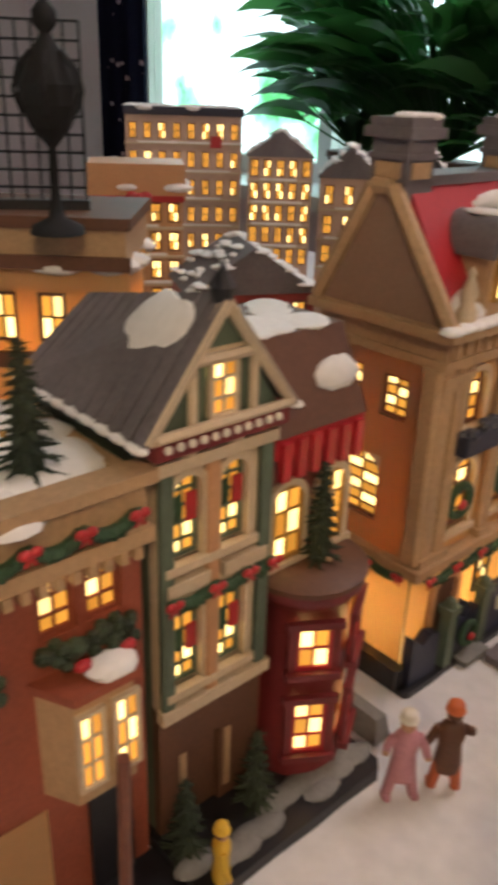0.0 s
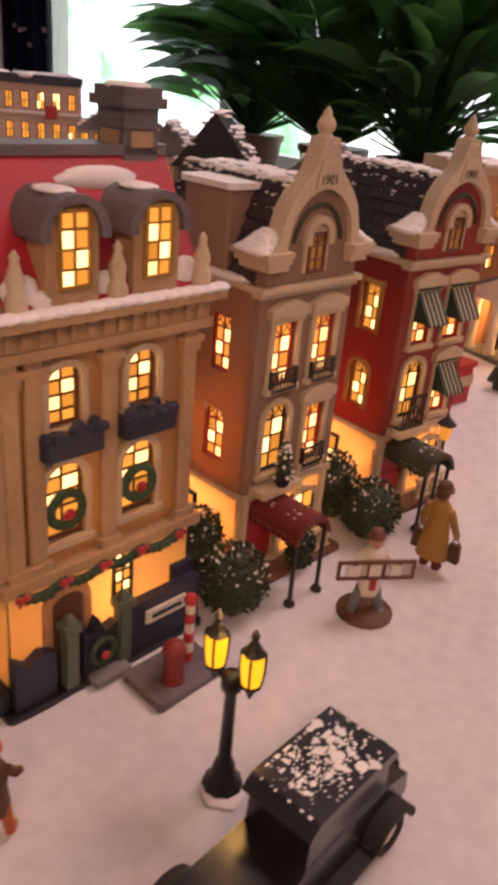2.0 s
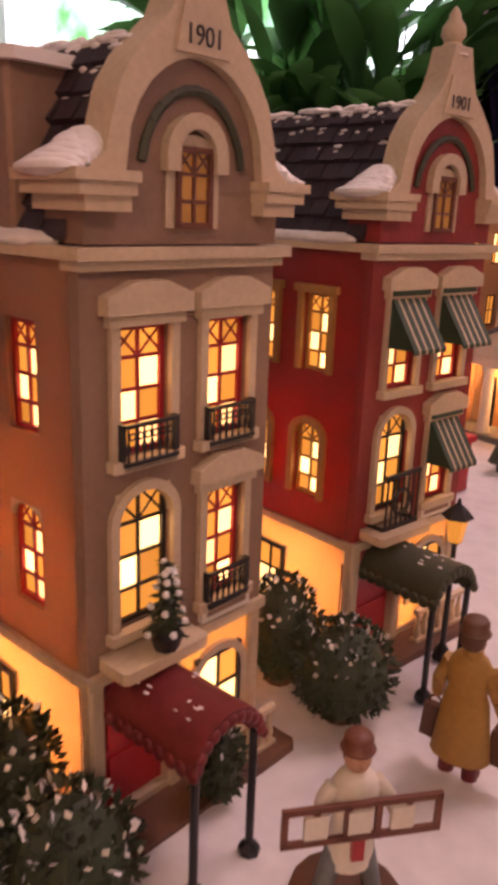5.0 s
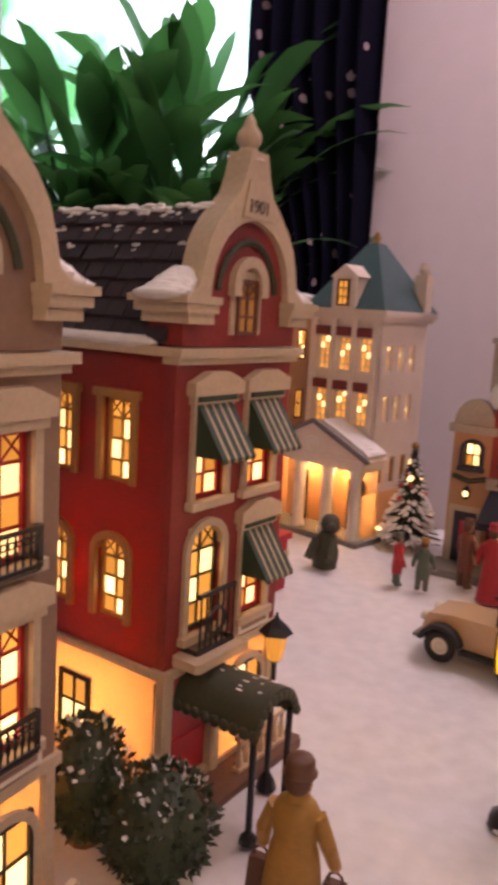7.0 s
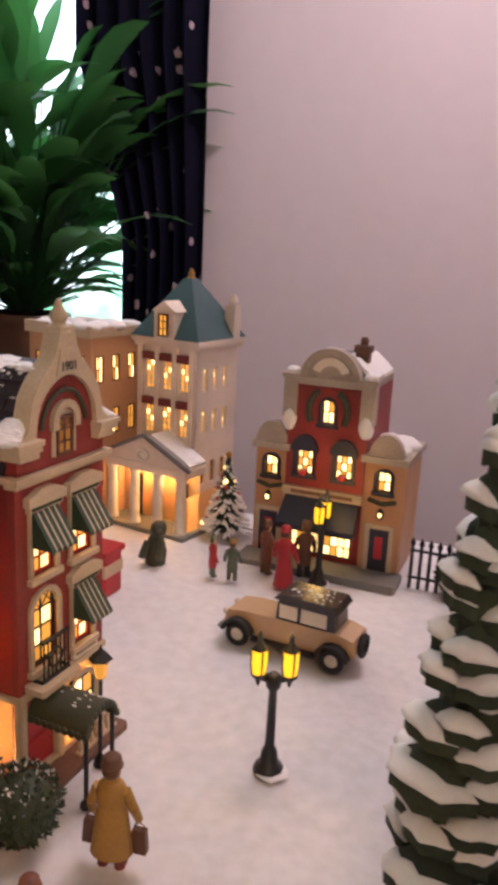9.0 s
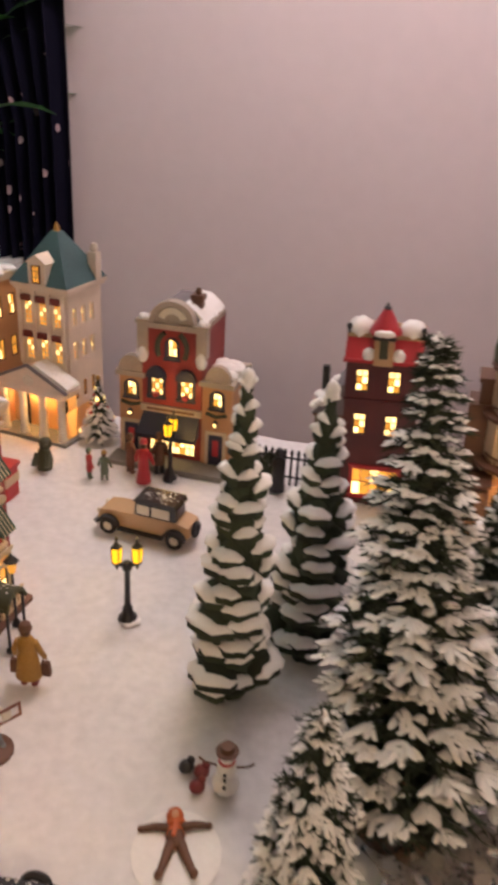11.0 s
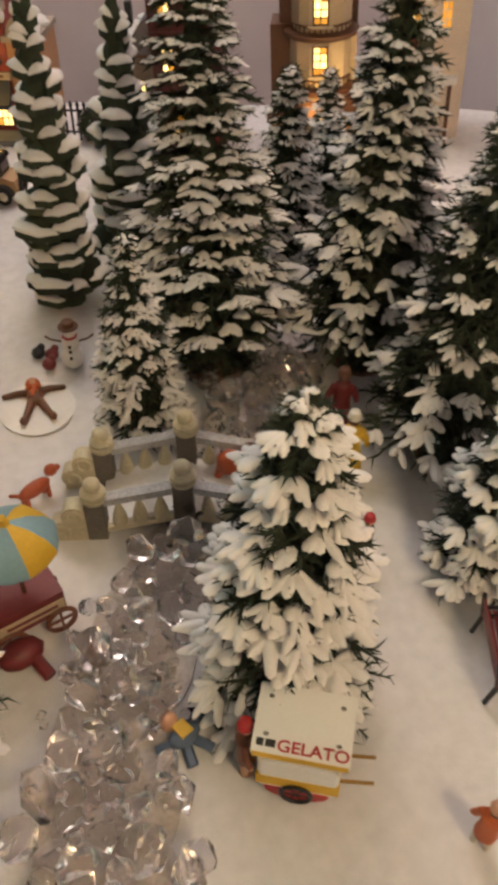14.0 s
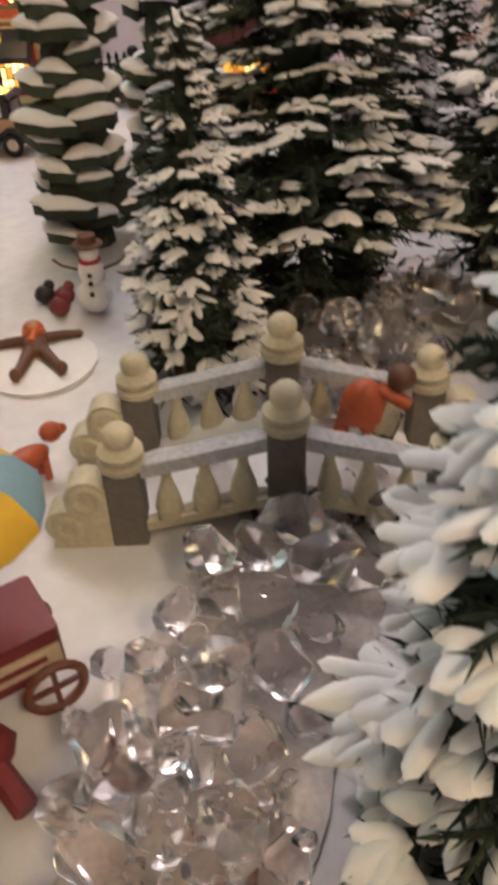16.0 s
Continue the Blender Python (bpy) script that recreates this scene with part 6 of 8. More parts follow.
def pale_house(x, y, ang):
    rnd = random.Random(15)
    h = thing("pale_mansard_house", "pale cream porcelain house with navy mansard and snow", "house", x, y, ang, group="porcelain village houses")
    fr = [(2.6, 11.6, 1.3, 2.8, 2, 3, ((1, 0), (0, 1), (1, 2)), 0), (5.9, 11.6, 1.3, 2.8, 2, 3, (), 0)]
    plain_body(h, 8.4, 7, 15.6, SAND, fr, frame_mat=WHITE)
    part("roof", Shape().side([(-0.2, 15.6), (7.2, 15.6), (6.2, 19.2), (0.8, 19.2)], -0.2, 8.6), NAVY, h, "navy mansard roof")
    for a in (2.5, 6.1):
        part("dormer", Shape().box(a - 1, a + 1, -0.4, 1.5, 15.7, 18.6), SAND, h)
        window(h, pose(0, -0.4 * CM, 0), a, 16.2, 1.2, 2.0, 2, 2, ((0, 0), (1, 1)), frame_mat=WHITE, trim=None, depth=-0.1)
    q = Shape()
    for i in range(18):
        snow_lump(q, rnd.uniform(1.0, 7.6), rnd.uniform(1, 6), 19.4, 1.5, 1.3, 0.55, rnd)
    part("snow", q, SNOW, h, "thick white snow", None, True)
    part("shutter", Shape().box(1.2, 3.0, -0.2, 0, 8.2, 10.8), CRIMSON, h)
    part("shutter", Shape().box(3.2, 4.8, -0.2, 0, 8.2, 10.6), OLIVE, h)
    part("porch_roof", Shape().box(0.5, 7.5, -1.6, 0, 6.4, 7.0), SNOW, h)
    part("porch_post", Shape().box(0.8, 1.2, -1.4, -1.0, 0, 6.4), BROWN, h)
    part("porch_post", Shape().box(6.6, 7.0, -1.4, -1.0, 0, 6.4), BROWN, h)
    return h


hs = pale_house(81.9, 65.8, -30)
hs.matrix_world = hs.matrix_world @ pose(0, 0, -0.002, 0, -3.5, 0)


def back_house(x, y, ang, W, D, H, mat, cols, rows, label, roof="flat", roof_mat=None, hot_rate=0.6, seed=1, z_first=3.0, sidecols=0, win=(1.1, 2.2)):
    """A lit house of the second row: walls, a grid of windows and a snowy roof."""
    rnd = random.Random(seed)
    h = thing("village_house", label, "house", x, y, ang, group="porcelain village houses")
    ww, wh = win
    step = (H - z_first) / rows
    opts = (((0, 0), (1, 1)), ((1, 0), (0, 1)), ((0, 1),), ((0, 0), (1, 0), (1, 1)))
    fr = [(W * (i + 0.5) / cols, z_first + step * (j + 0.12), ww, wh, 2, 2, opts[rnd.randrange(4)] if rnd.random() < hot_rate else (), 0) for i in range(cols) for j in range(rows)]
    sd = [(D * (i + 0.5) / sidecols, z_first + step * (j + 0.12), ww, wh, 2, 2, opts[rnd.randrange(4)] if rnd.random() < hot_rate else (), 0) for i in range(sidecols) for j in range(rows)]
    plain_body(h, W, D, H, mat, fr, sd, frame_mat=BROWN, depth=0.12)
    for j in range(1, rows):
        zl = z_first + step * j - 0.28
        lg = part("ledge", Shape().box(-0.1, W + 0.1, -0.3, 0, zl, zl + 0.22), CREAM, h)
        part("ledge_snow", Shape().box(-0.05 + rnd.uniform(0, W * 0.3), W * rnd.uniform(0.6, 1.0), -0.28, -0.02, zl + 0.22, zl + 0.42, bev=0.06), SNOW, lg, "line of snow")
    q = Shape()
    if roof == "flat":
        part("parapet", Shape().box(-0.25, W + 0.25, -0.4, 0.5, H - 0.2, H + 0.9).box(-0.25, 0.4, 0.5, D, H - 0.2, H + 0.7).box(W - 0.4, W + 0.25, 0.5, D, H - 0.2, H + 0.7), roof_mat or CREAM, h)
        part("roof", Shape().box(0.3, W - 0.3, 0.4, D, H - 0.4, H), GREY, h)
        for i in range(22):
            snow_lump(q, rnd.uniform(0.3, W - 0.3), rnd.uniform(-0.2, D - 0.5), H + 0.75, 1.3, 0.9, 0.4, rnd)
    else:
        part("roof", Shape().side([(-0.3, H), (D + 0.3, H), (D / 2, H + roof)], -0.3, W + 0.3) if win[0] < 1.05 else Shape().slab([(-0.3, H), (W + 0.3, H), (W / 2, H + roof)], -0.3, D), roof_mat or SLATE, h)
        for i in range(60):
            t = rnd.random()
            k = rnd.uniform(0.35, 0.9)
            snow_lump(q, W / 2 + (rnd.choice((-1, 1)) * W / 2) * t, rnd.uniform(-0.1, D), H + 0.1 + roof * (1 - t), k, k * 1.3, 0.16, rnd)
    part("snow", q, SNOW, h, "white snow", None, True)
    return h


back_house(13.2, 99.0, -37, 8.0, 7, 18.5, PEACH, 3, 3, "peach brick house with lit windows beside the bank", seed=21, sidecols=3, win=(1.1, 2.6))
n_ = back_house(-25.2, 56.8, 32, 7.6, 6, 17.0, PEACH, 5, 6, "peach store with a red ribbon and lit windows", seed=22, roof_mat=PEACH, hot_rate=1.0, sidecols=0, win=(0.95, 1.65), z_first=2.6)
part("ribbon", Shape().box(-0.1, 7.7, -0.5, -0.4, 16.6, 17.1), RED, n_, "red ribbon band")
part("bow", Shape().ball((3.4, -0.8, 17.0), 0.6, 0.3, 0.5).ball((4.5, -0.8, 17.0), 0.6, 0.3, 0.5).ball((3.95, -0.9, 16.9), 0.35, 0.3, 0.5), RED, n_, "large red bow", None, True)
part("cornice_block", Shape().box(-0.2, 7.8, -0.4, 6, 17.8, 19.6), PEACH, n_)
m_ = back_house(-50.5, 101.2, 30, 16.5, 9, 22.0, BACKSTONE, 8, 5, "long sandstone department store with lit windows", seed=23, roof_mat=NAVY, hot_rate=0.4, sidecols=3)
part("sign", Shape().box(12.0, 13.6, -0.5, -0.35, 17.6, 19.2, bev=0.05), RED, m_, "small red sign")
back_house(-31.0, 100.6, 24, 8.6, 7, 17.4, BACKSTONE, 5, 5, "sandstone corner house with lit windows", seed=24, roof=3.2, hot_rate=0.7, sidecols=2)
back_house(-17.0, 90.0, 18, 6.8, 7, 16.5, BACKSTONE, 3, 4, "grey gabled house with snowy roof and lit windows", roof=3.4, seed=25, hot_rate=0.35)
back_house(-7.5, 80.0, 14, 7.5, 7, 17.0, TAUPE, 3, 3, "taupe house with steep dark snowy roof", roof=5.0, roof_mat=BLACK, seed=26, hot_rate=0.4)
back_house(2.0, 82.0, 0, 8.0, 8, 16.5, SAND, 3, 3, "sandstone house with a broad snowy roof", roof=3.5, seed=27, hot_rate=0.5)
back_house(4.5, 69.0, 40, 8.5, 7, 14.5, BRICK, 3, 3, "brick house behind the street with snowy roof", roof=3.0, seed=28, hot_rate=0.5)
back_house(-10.5, 47.0, 40, 9.0, 7, 12.5, BRICK, 4, 3, "brick house with snowy roof behind the street", roof=3.2, seed=30, hot_rate=0.8)
# Translucent walls and an added bulb imitate the amber light on the hall.
l_ = back_house(-17.5, 22.8, 24, 15.0, 6, 17.6, PORCELAIN, 7, 1, "ochre hall with round-headed lit windows", seed=29, roof_mat=PORCELAIN, hot_rate=1.0, z_first=14.6, win=(1.2, 2.2))
bulb(l_, 11.0, 3.0, 15.2, 0.12)
part("sill_band", Shape().box(-0.2, 15.2, -0.35, 0, 13.8, 14.5), BROWN, l_)
part("roof_deck", Shape().box(-0.2, 15.2, -0.6, 6, 18.5, 20.0), TAN, l_)
part("roof_beam", Shape().box(-0.4, 15.4, -0.8, 6.2, 20.0, 20.5).box(-0.4, 15.4, -0.75, -0.6, 18.3, 18.9), BROWN, l_)

# wire rack with a dark lantern on the hall's roof
r_ = thing("wire_rack", "black wire grid rack standing on the hall roof", "rack", -10.2, 26.9, 32, z=20.5)
s = Shape()
for i in range(9):
    s.tube((i * 0.62, 0, 0), (i * 0.62, 0, 7.2), 0.05, n=4)
for j in range(11):
    s.tube((0, 0, 0.2 + j * 0.7), (4.96, 0, 0.2 + j * 0.7), 0.05, n=4)
part("grid", s, BLACK, r_)
part("base_bar", Shape().box(-0.1, 5.1, -0.3, 0.3, 0, 0.4), BLACK, r_)
bl = thing("black_lantern", "matt black ornamental lantern on the hall roof", "lantern", -5.2, 26.4, 0, 20.0)
part("stem", Shape().lathe([(1.1, 0), (1.0, 0.3), (0.35, 0.6), (0.2, 1.2), (0.16, 3.2), (0.4, 3.5)], 0, 0, 12), MATTE, bl, "", None, True)
part("basket", Shape().lathe([(0.4, 3.5), (0.75, 3.9), (1.1, 4.7), (1.12, 5.4), (0.85, 5.9)], 0, 0, 10), MATTE, bl)
for k in range(6):
    an = k * math.pi / 3
    part("scroll", Shape().path([(1.05 * math.cos(an), 1.05 * math.sin(an), 4.4), (1.35 * math.cos(an), 1.35 * math.sin(an), 5.2), (1.1 * math.cos(an), 1.1 * math.sin(an), 6.0), (0.6 * math.cos(an), 0.6 * math.sin(an), 6.5)], 0.1), MATTE, bl)
part("crown", Shape().lathe([(0.85, 5.9), (0.6, 6.5), (0.3, 6.9), (0.2, 7.1), (0.45, 7.4), (0.45, 7.8), (0.1, 8.2)], 0, 0, 10), MATTE, bl, "", None, True)

# ---- trees ----


def snowy_pine(x, y, h, r, seed, label, snow=0.75, tiers=None, foot=1.6, chunk=1.0, full=0.85, skirt=0.0, bare=0.0, lean=None):
    """A model pine of needle-covered branches in drooping tiers, with lobed snow on the branch tips.
    skirt: height of a bare bristly cone round the foot; bare: how far the snow thins out towards the foot; lean: how far the top stands off the foot."""
    rnd = random.Random(seed)
    t_ = thing("pine_tree", label, "tree", x, y, rnd.uniform(0, 360), group="model pine trees")
    if lean:
        t_.matrix_world = Matrix.Translation((x * CM, y * CM, 0)) @ Vector((lean[0], lean[1], h)).to_track_quat("Z", "Y").to_matrix().to_4x4()
    part("trunk", Shape().lathe([(0.9, -0.2), (0.7, 0.6), (0.5, foot + 1), (0.15, h * 0.9)], 0, 0, 8), BROWN, t_)
    part("stand", Shape().lathe([(r * 0.4, -0.2), (r * 0.38, 0.3), (r * 0.2, 0.5)], 0, 0, 12), BROWN, t_, "brown wooden foot")
    g, w = Shape(), Shape()
    core = [(r * 0.22, foot)] + [(0.22 * r * (1 - u) ** full + 0.06, foot + (h - foot) * u) for u in (0.12, 0.3, 0.5, 0.7, 0.88)]
    g.lathe(core, 0, 0, 9)
    if skirt:
        for i in range(int(70 * r)):
            u, an = rnd.random(), rnd.uniform(0, 6.283)
            rr = r * (0.42 + 0.24 * u)
            needles(g, (rr * 0.5 * math.cos(an), rr * 0.5 * math.sin(an), 0.5 + skirt * u), (rr * math.cos(an), rr * math.sin(an), 0.25 + skirt * u), 4, 0.6, rnd)
    step = 0.74 + 0.045 * r
    tiers = tiers or max(10, int((h - foot) / step))
    for i in range(tiers):
        t = i / (tiers - 1)
        t = 1 - (1 - t) ** 1.22
        z = foot + (h - foot - 0.5) * t
        rr = (r * (1 - t) ** full + 0.3) * rnd.uniform(0.88, 1.1)
        n = max(6, min(20, int(2 * math.pi * rr / (1.0 + 0.1 * r))))
        for k in range(n):
            an = 2 * math.pi * (k + 0.5 * (i % 2)) / n + rnd.uniform(-0.22, 0.22)
            ca, sa = math.cos(an), math.sin(an)
            ln = rr * rnd.uniform(0.72, 1.12)
            zz = z + rnd.uniform(-0.35, 0.35)
            dr = rnd.uniform(0.10, 0.36)
            at = lambda u: Vector((ca * ln * u, sa * ln * u, zz + 0.12 * ln * u - dr * ln * u * u))
            nb = 0.40 + 0.065 * r
            needles(g, at(0.05), at(0.62), 11, nb, rnd)
            needles(g, at(0.55), at(1.0), 10, nb, rnd)
            tips = [(at(0.82), an, 1.0)]
            for u, sd in ((0.45, 0.95), (0.45, -0.95), (0.7, 0.8), (0.7, -0.8)):
                sl = (0.30 + 0.12 * rr) * rnd.uniform(0.75, 1.2) + 0.15 * ln * (1 - u)
                p = at(u)
                q = p + Vector((math.cos(an + sd) * sl, math.sin(an + sd) * sl, -0.3 * sl * rnd.uniform(0.3, 1.3)))
                needles(g, p, q, 6, nb * 0.9, rnd)
                tips.append((p + (q - p) * 0.62, an + sd, 0.72 if u > 0.5 else 0.6))
            drift = 0.5 + 1.1 * noise.noise(Vector((ca * 1.6, sa * 1.6, zz * 0.22 + seed)))
            load = snow * (0.52 + 0.85 * drift) * (1 - bare * (1 - t) ** 1.5)
            sz = (0.42 + 0.14 * rr) * chunk
            for m, (p, a2, share) in enumerate(tips):
                if rnd.random() < load * (1.25 if m == 0 else 0.75 if m > 2 else 0.45) * (1.0 if chunk < 1.1 or m == 0 else 0.55):
                    snow_hand(w, p + Vector((0, 0, 0.13 if chunk < 1.1 else 0.22)), a2, sz * share * rnd.uniform(0.85, 1.25), (0.12 + 0.028 * rr) * chunk * (1.12 if chunk > 1.1 else 1.0), 0.32, rnd, rnd.choice((3, 4, 4, 5) if m == 0 else (2, 3, 3)))
    needles(g, (0, 0, h - 1.2), (0, 0, h - 0.05), 12, 0.4, rnd)
    lobe(w, (0, 0.05, h - 0.6), (0.1, 0.0, h + 0.1), 0.16, 0.16, rnd)
    part("crown", g, PINE, t_, "dark green needles")
    part("snow", w.mesh("snow", [SNOW], True, 60), None, t_, "clumps of white snow")
    return t_


def brim_tree(x, y, h, r, seed, label):
    """A slim cast tree of dark drooping brims, each edged with a thick roll of snow."""
    rnd = random.Random(seed)
    t_ = thing("cast_fir_tree", label, "tree", x, y, rnd.uniform(0, 360), group="cast fir trees")
    part("trunk", Shape().lathe([(1.3, -0.2), (1.1, 1.5), (r * 0.55, 2.5), (r * 0.5, h * 0.35), (r * 0.3, h * 0.65), (0.3, h * 0.95)], 0, 0, 10), PINE, t_, "dark core")
    g, w = Shape(), Shape()
    tiers = int(h / 1.5)
    for i in range(tiers):
        t = i / (tiers - 1)
        z = 1.9 + (h - 3.0) * t
        rr = r * (1 - t ** 1.7) * (0.84 + 0.16 * math.sin(i * 1.9)) + 0.4
        n = 4 if t < 0.6 else 3
        for k in range(n):
            an = 2 * math.pi * (k + rnd.uniform(-0.3, 0.3)) / n + i * 0.9
            sp = 2 * math.pi / n * rnd.uniform(0.8, 1.2)
            zz = z + rnd.uniform(-0.55, 0.55)
            ro = rr * rnd.uniform(0.82, 1.12)
            cols = 8
            v, f, roll = [], [], []
            for a in range(cols + 1):
                u = a / cols
                aa = an + sp * (u - 0.5)
                edge = math.sin(math.pi * u)
                wav = 1 + 0.05 * math.sin(a * 2.4 + k * 2)
                for rad, dz in ((0.2, 0.75), (0.65, 0.35), (1.0, -0.35)):
                    d = ro * rad * (0.74 + 0.26 * edge) * wav
                    zc = zz + dz * (0.5 + 0.5 * edge) - 0.45 * (1 - edge)
                    v += [(d * math.cos(aa), d * math.sin(aa), zc + 0.22), (d * math.cos(aa), d * math.sin(aa), zc - 0.4)]
                d = ro * 0.97 * (0.74 + 0.26 * edge) * wav
                roll.append((d * math.cos(aa), d * math.sin(aa), zz - 0.12 * edge - 0.5 * (1 - edge) + 0.1, edge))
            for a in range(cols):
                o, p = a * 6, (a + 1) * 6
                f += [(o, p, p + 2, o + 2), (o + 2, p + 2, p + 4, o + 4), (o + 1, o + 3, p + 3, p + 1), (o + 3, o + 5, p + 5, p + 3), (o, o + 1, p + 1, p), (o + 4, p + 4, p + 5, o + 5)]
            c = cols * 6
            f += [(0, 2, 3, 1), (2, 4, 5, 3), (c, c + 1, c + 3, c + 2), (c + 2, c + 3, c + 5, c + 4)]
            g.add(v, f)
            # the roll of snow along the brim: an oval section swept along the edge
            v, f, m = [], [], 8
            for px, py, pz, edge in roll:
                rad = Vector((px, py, 0)).normalized()
                th = 0.08 + (0.26 + 0.035 * r) * edge ** 0.7
                for q in range(m):
                    b = 2 * math.pi * q / m
                    o = rad * (math.cos(b) * th * 1.25 - th * 0.55) + Vector((0, 0, math.sin(b) * th * 0.62 + th * 0.35 - math.cos(b) * th * 0.3))
                    v.append(Vector((px, py, pz)) + o)
            for a in range(cols):
                f += [(a * m + q, a * m + (q + 1) % m, (a + 1) * m + (q + 1) % m, (a + 1) * m + q) for q in range(m)]
            f += [tuple(reversed(range(m))), tuple(cols * m + q for q in range(m))]
            w.add(v, f)
    w.ball((0, 0, h - 0.6), 0.5, 0.5, 0.75, 9, 7, 0.1, rnd)
    part("crown", g.mesh("crown", [PINE], True, 75), None, t_, "dark drooping brims")
    part("snow", w.mesh("snow", [SNOW], True, 80), None, t_, "thick cream-white snow rolls")


brim_tree(39.2, 47.3, 25.6, 3.1, 31, "slim dark cast fir with thick wavy snow brims")
brim_tree(46.2, 50.6, 23.2, 3.7, 32, "broader dark cast fir with wavy snow brims")
snowy_pine(46.8, 33.3, 30.8, 6.2, 33, "tall dark green pine loaded with snow", foot=4.4, full=0.72, snow=0.86, skirt=4.0, bare=0.55, lean=(1.4, 7.6))
snowy_pine(39.6, 30.2, 14.3, 3.3, 34, "small dark pine with snow beside the bridge", foot=0.9, full=0.72, snow=0.55)
snowy_pine(39.3, 7.8, 19.4, 4.3, 35, "pine thickly flocked with cream snow beside the gelato cart", snow=0.5, foot=1.2, chunk=1.2, full=0.5)
snowy_pine(57.4, 30.2, 28.7, 5.9, 36, "tall dark pine with lighter snow dusting", snow=0.6, foot=3.8, full=0.76, skirt=3.4, bare=0.65)
snowy_pine(57.4, 19.2, 25.0, 6.0, 37, "broad bluish pine with snow on the branch tips", snow=0.42, foot=3.4, skirt=3.0, bare=0.5)
snowy_pine(53.2, 9.6, 15.0, 3.6, 38, "snowy pine beside the park bench", snow=0.66, foot=1.6, chunk=1.15, full=0.7)
snowy_pine(58.6, 46.0, 16.5, 4.3, 39, "middle-sized snowy pine in the grove", foot=1.4, full=0.7, snow=0.8)
snowy_pine(67.0, 54.0, 13.0, 3.2, 40, "small snowy pine before the dome house", foot=1.0)
snowy_pine(63.5, 47.0, 12.0, 3.8, 41, "small snowy pine at the back of the grove", foot=1.0, full=0.7, snow=0.8)
snowy_pine(22.2, 12.0, 19.4, 4.1, 42, "thickly flocked pine beside the stream", snow=0.7, foot=0.6, chunk=1.2, full=0.6)


def ball_tree(x, y, h, r):
    rnd = random.Random(50)
    t_ = thing("christmas_tree", "small snowy Christmas tree with lights and a gold ball", "tree", x, y)
    part("trunk", Shape().tube((0, 0, -0.2), (0, 0, h * 0.9), 0.25, 0.1), BROWN, t_)
    g, w = Shape(), Shape()
    mini_fir(g, 0, 0, 0.7, h - 0.9, r, rnd, 0.0)
    for i in range(260):
        u, an = 1 - math.sqrt(rnd.random()), i * 2.399
        rr = r * (1 - u) + 0.1
        p = Vector((math.cos(an) * rr * 0.55, math.sin(an) * rr * 0.55, 0.8 + (h - 1.0) * u))
        lobe(w, p, p + Vector((math.cos(an) * rr * 0.45, math.sin(an) * rr * 0.45, -0.12)), 0.13, 0.12, rnd)
    part("crown", g, PINE, t_)
    part("snow", w, SNOW, t_, "snow on the branches")
    for i in range(16):
        t = rnd.random()
        an, rr = rnd.uniform(0, 6.28), r * (1 - t) * 0.95 + 0.1
        part("bauble", Shape().ball((rr * math.cos(an), rr * math.sin(an), 0.8 + (h - 1.6) * t), 0.2, n=7, rings=5), PANE_HOT if i % 3 else RED, t_, "", None, True)
    part("top_ball", Shape().ball((0, 0, h - 0.1), 0.32), GOLD, t_, "gold ball", None, True)


ball_tree(32.6, 91.6, 8.3, 2.5)


def bush(x, y, r, h, seed, label):
    rnd = random.Random(seed)
    t_ = thing("bush", label, "bush", x, y, group="frosted bushes")
    g = Shape()
    n = int(420 * r)
    for i in range(n):
        u, an = rnd.uniform(-0.75, 1), rnd.uniform(0, 6.28)
        rad = math.sqrt(max(0, 1 - u * u)) * r * rnd.uniform(0.85, 1.06)
        g.m = 1 if (u > 0.25 and rnd.random() < 0.16) else 0
        c = Vector((rad * math.cos(an), rad * math.sin(an), h * 0.5 + u * h * 0.48))
        d = (c - Vector((0, 0, h * 0.4))).normalized()
        e = (Vector((rnd.uniform(-1, 1), rnd.uniform(-1, 1), rnd.uniform(-0.5, 1))).normalized() * 0.6 + d * 0.7) * 0.26
        a = Vector((rnd.uniform(-1, 1), rnd.uniform(-1, 1), rnd.uniform(-1, 1))).cross(e).normalized() * 0.11
        g.add([c, c + e * 0.5 + a, c + e * 1.2, c + e * 0.5 - a, c + e * 0.5 + d * 0.06], [(0, 1, 4), (1, 2, 4), (2, 3, 4), (3, 0, 4), (0, 3, 2, 1)])
    part("foliage", g, [LEAF, SNOW], t_, "dark leaves dusted with snow")
    part("heart", Shape().ball((0, 0, h * 0.45), r * 0.9, r * 0.9, h * 0.46, 12, 8, 0.08, rnd), LEAF, t_)
    part("pot", Shape().lathe([(r * 0.4, -0.1), (r * 0.5, 0.5), (r * 0.45, 0.9)], 0, 0, 10), BROWN, t_)


bush(15.6, 41.3, 1.75, 3.7, 51, "dark frosted round bush beside the taupe house")
bush(12.6, 43.0, 1.5, 4.3, 52, "dark frosted bush in the gap between houses")
bush(20.3, 52.3, 1.8, 3.6, 53, "dark frosted round bush beside the red house")
bush(17.6, 53.6, 1.4, 4.4, 54, "dark frosted bush against the cream wall")
bush(17.6, 46.6, 0.7, 2.6, 55, "small frosted shrub under the taupe canopy")
bush(50.5, 79.0, 1.2, 3.4, 56, "dark bush by the back fence")

# ---- street furniture ----


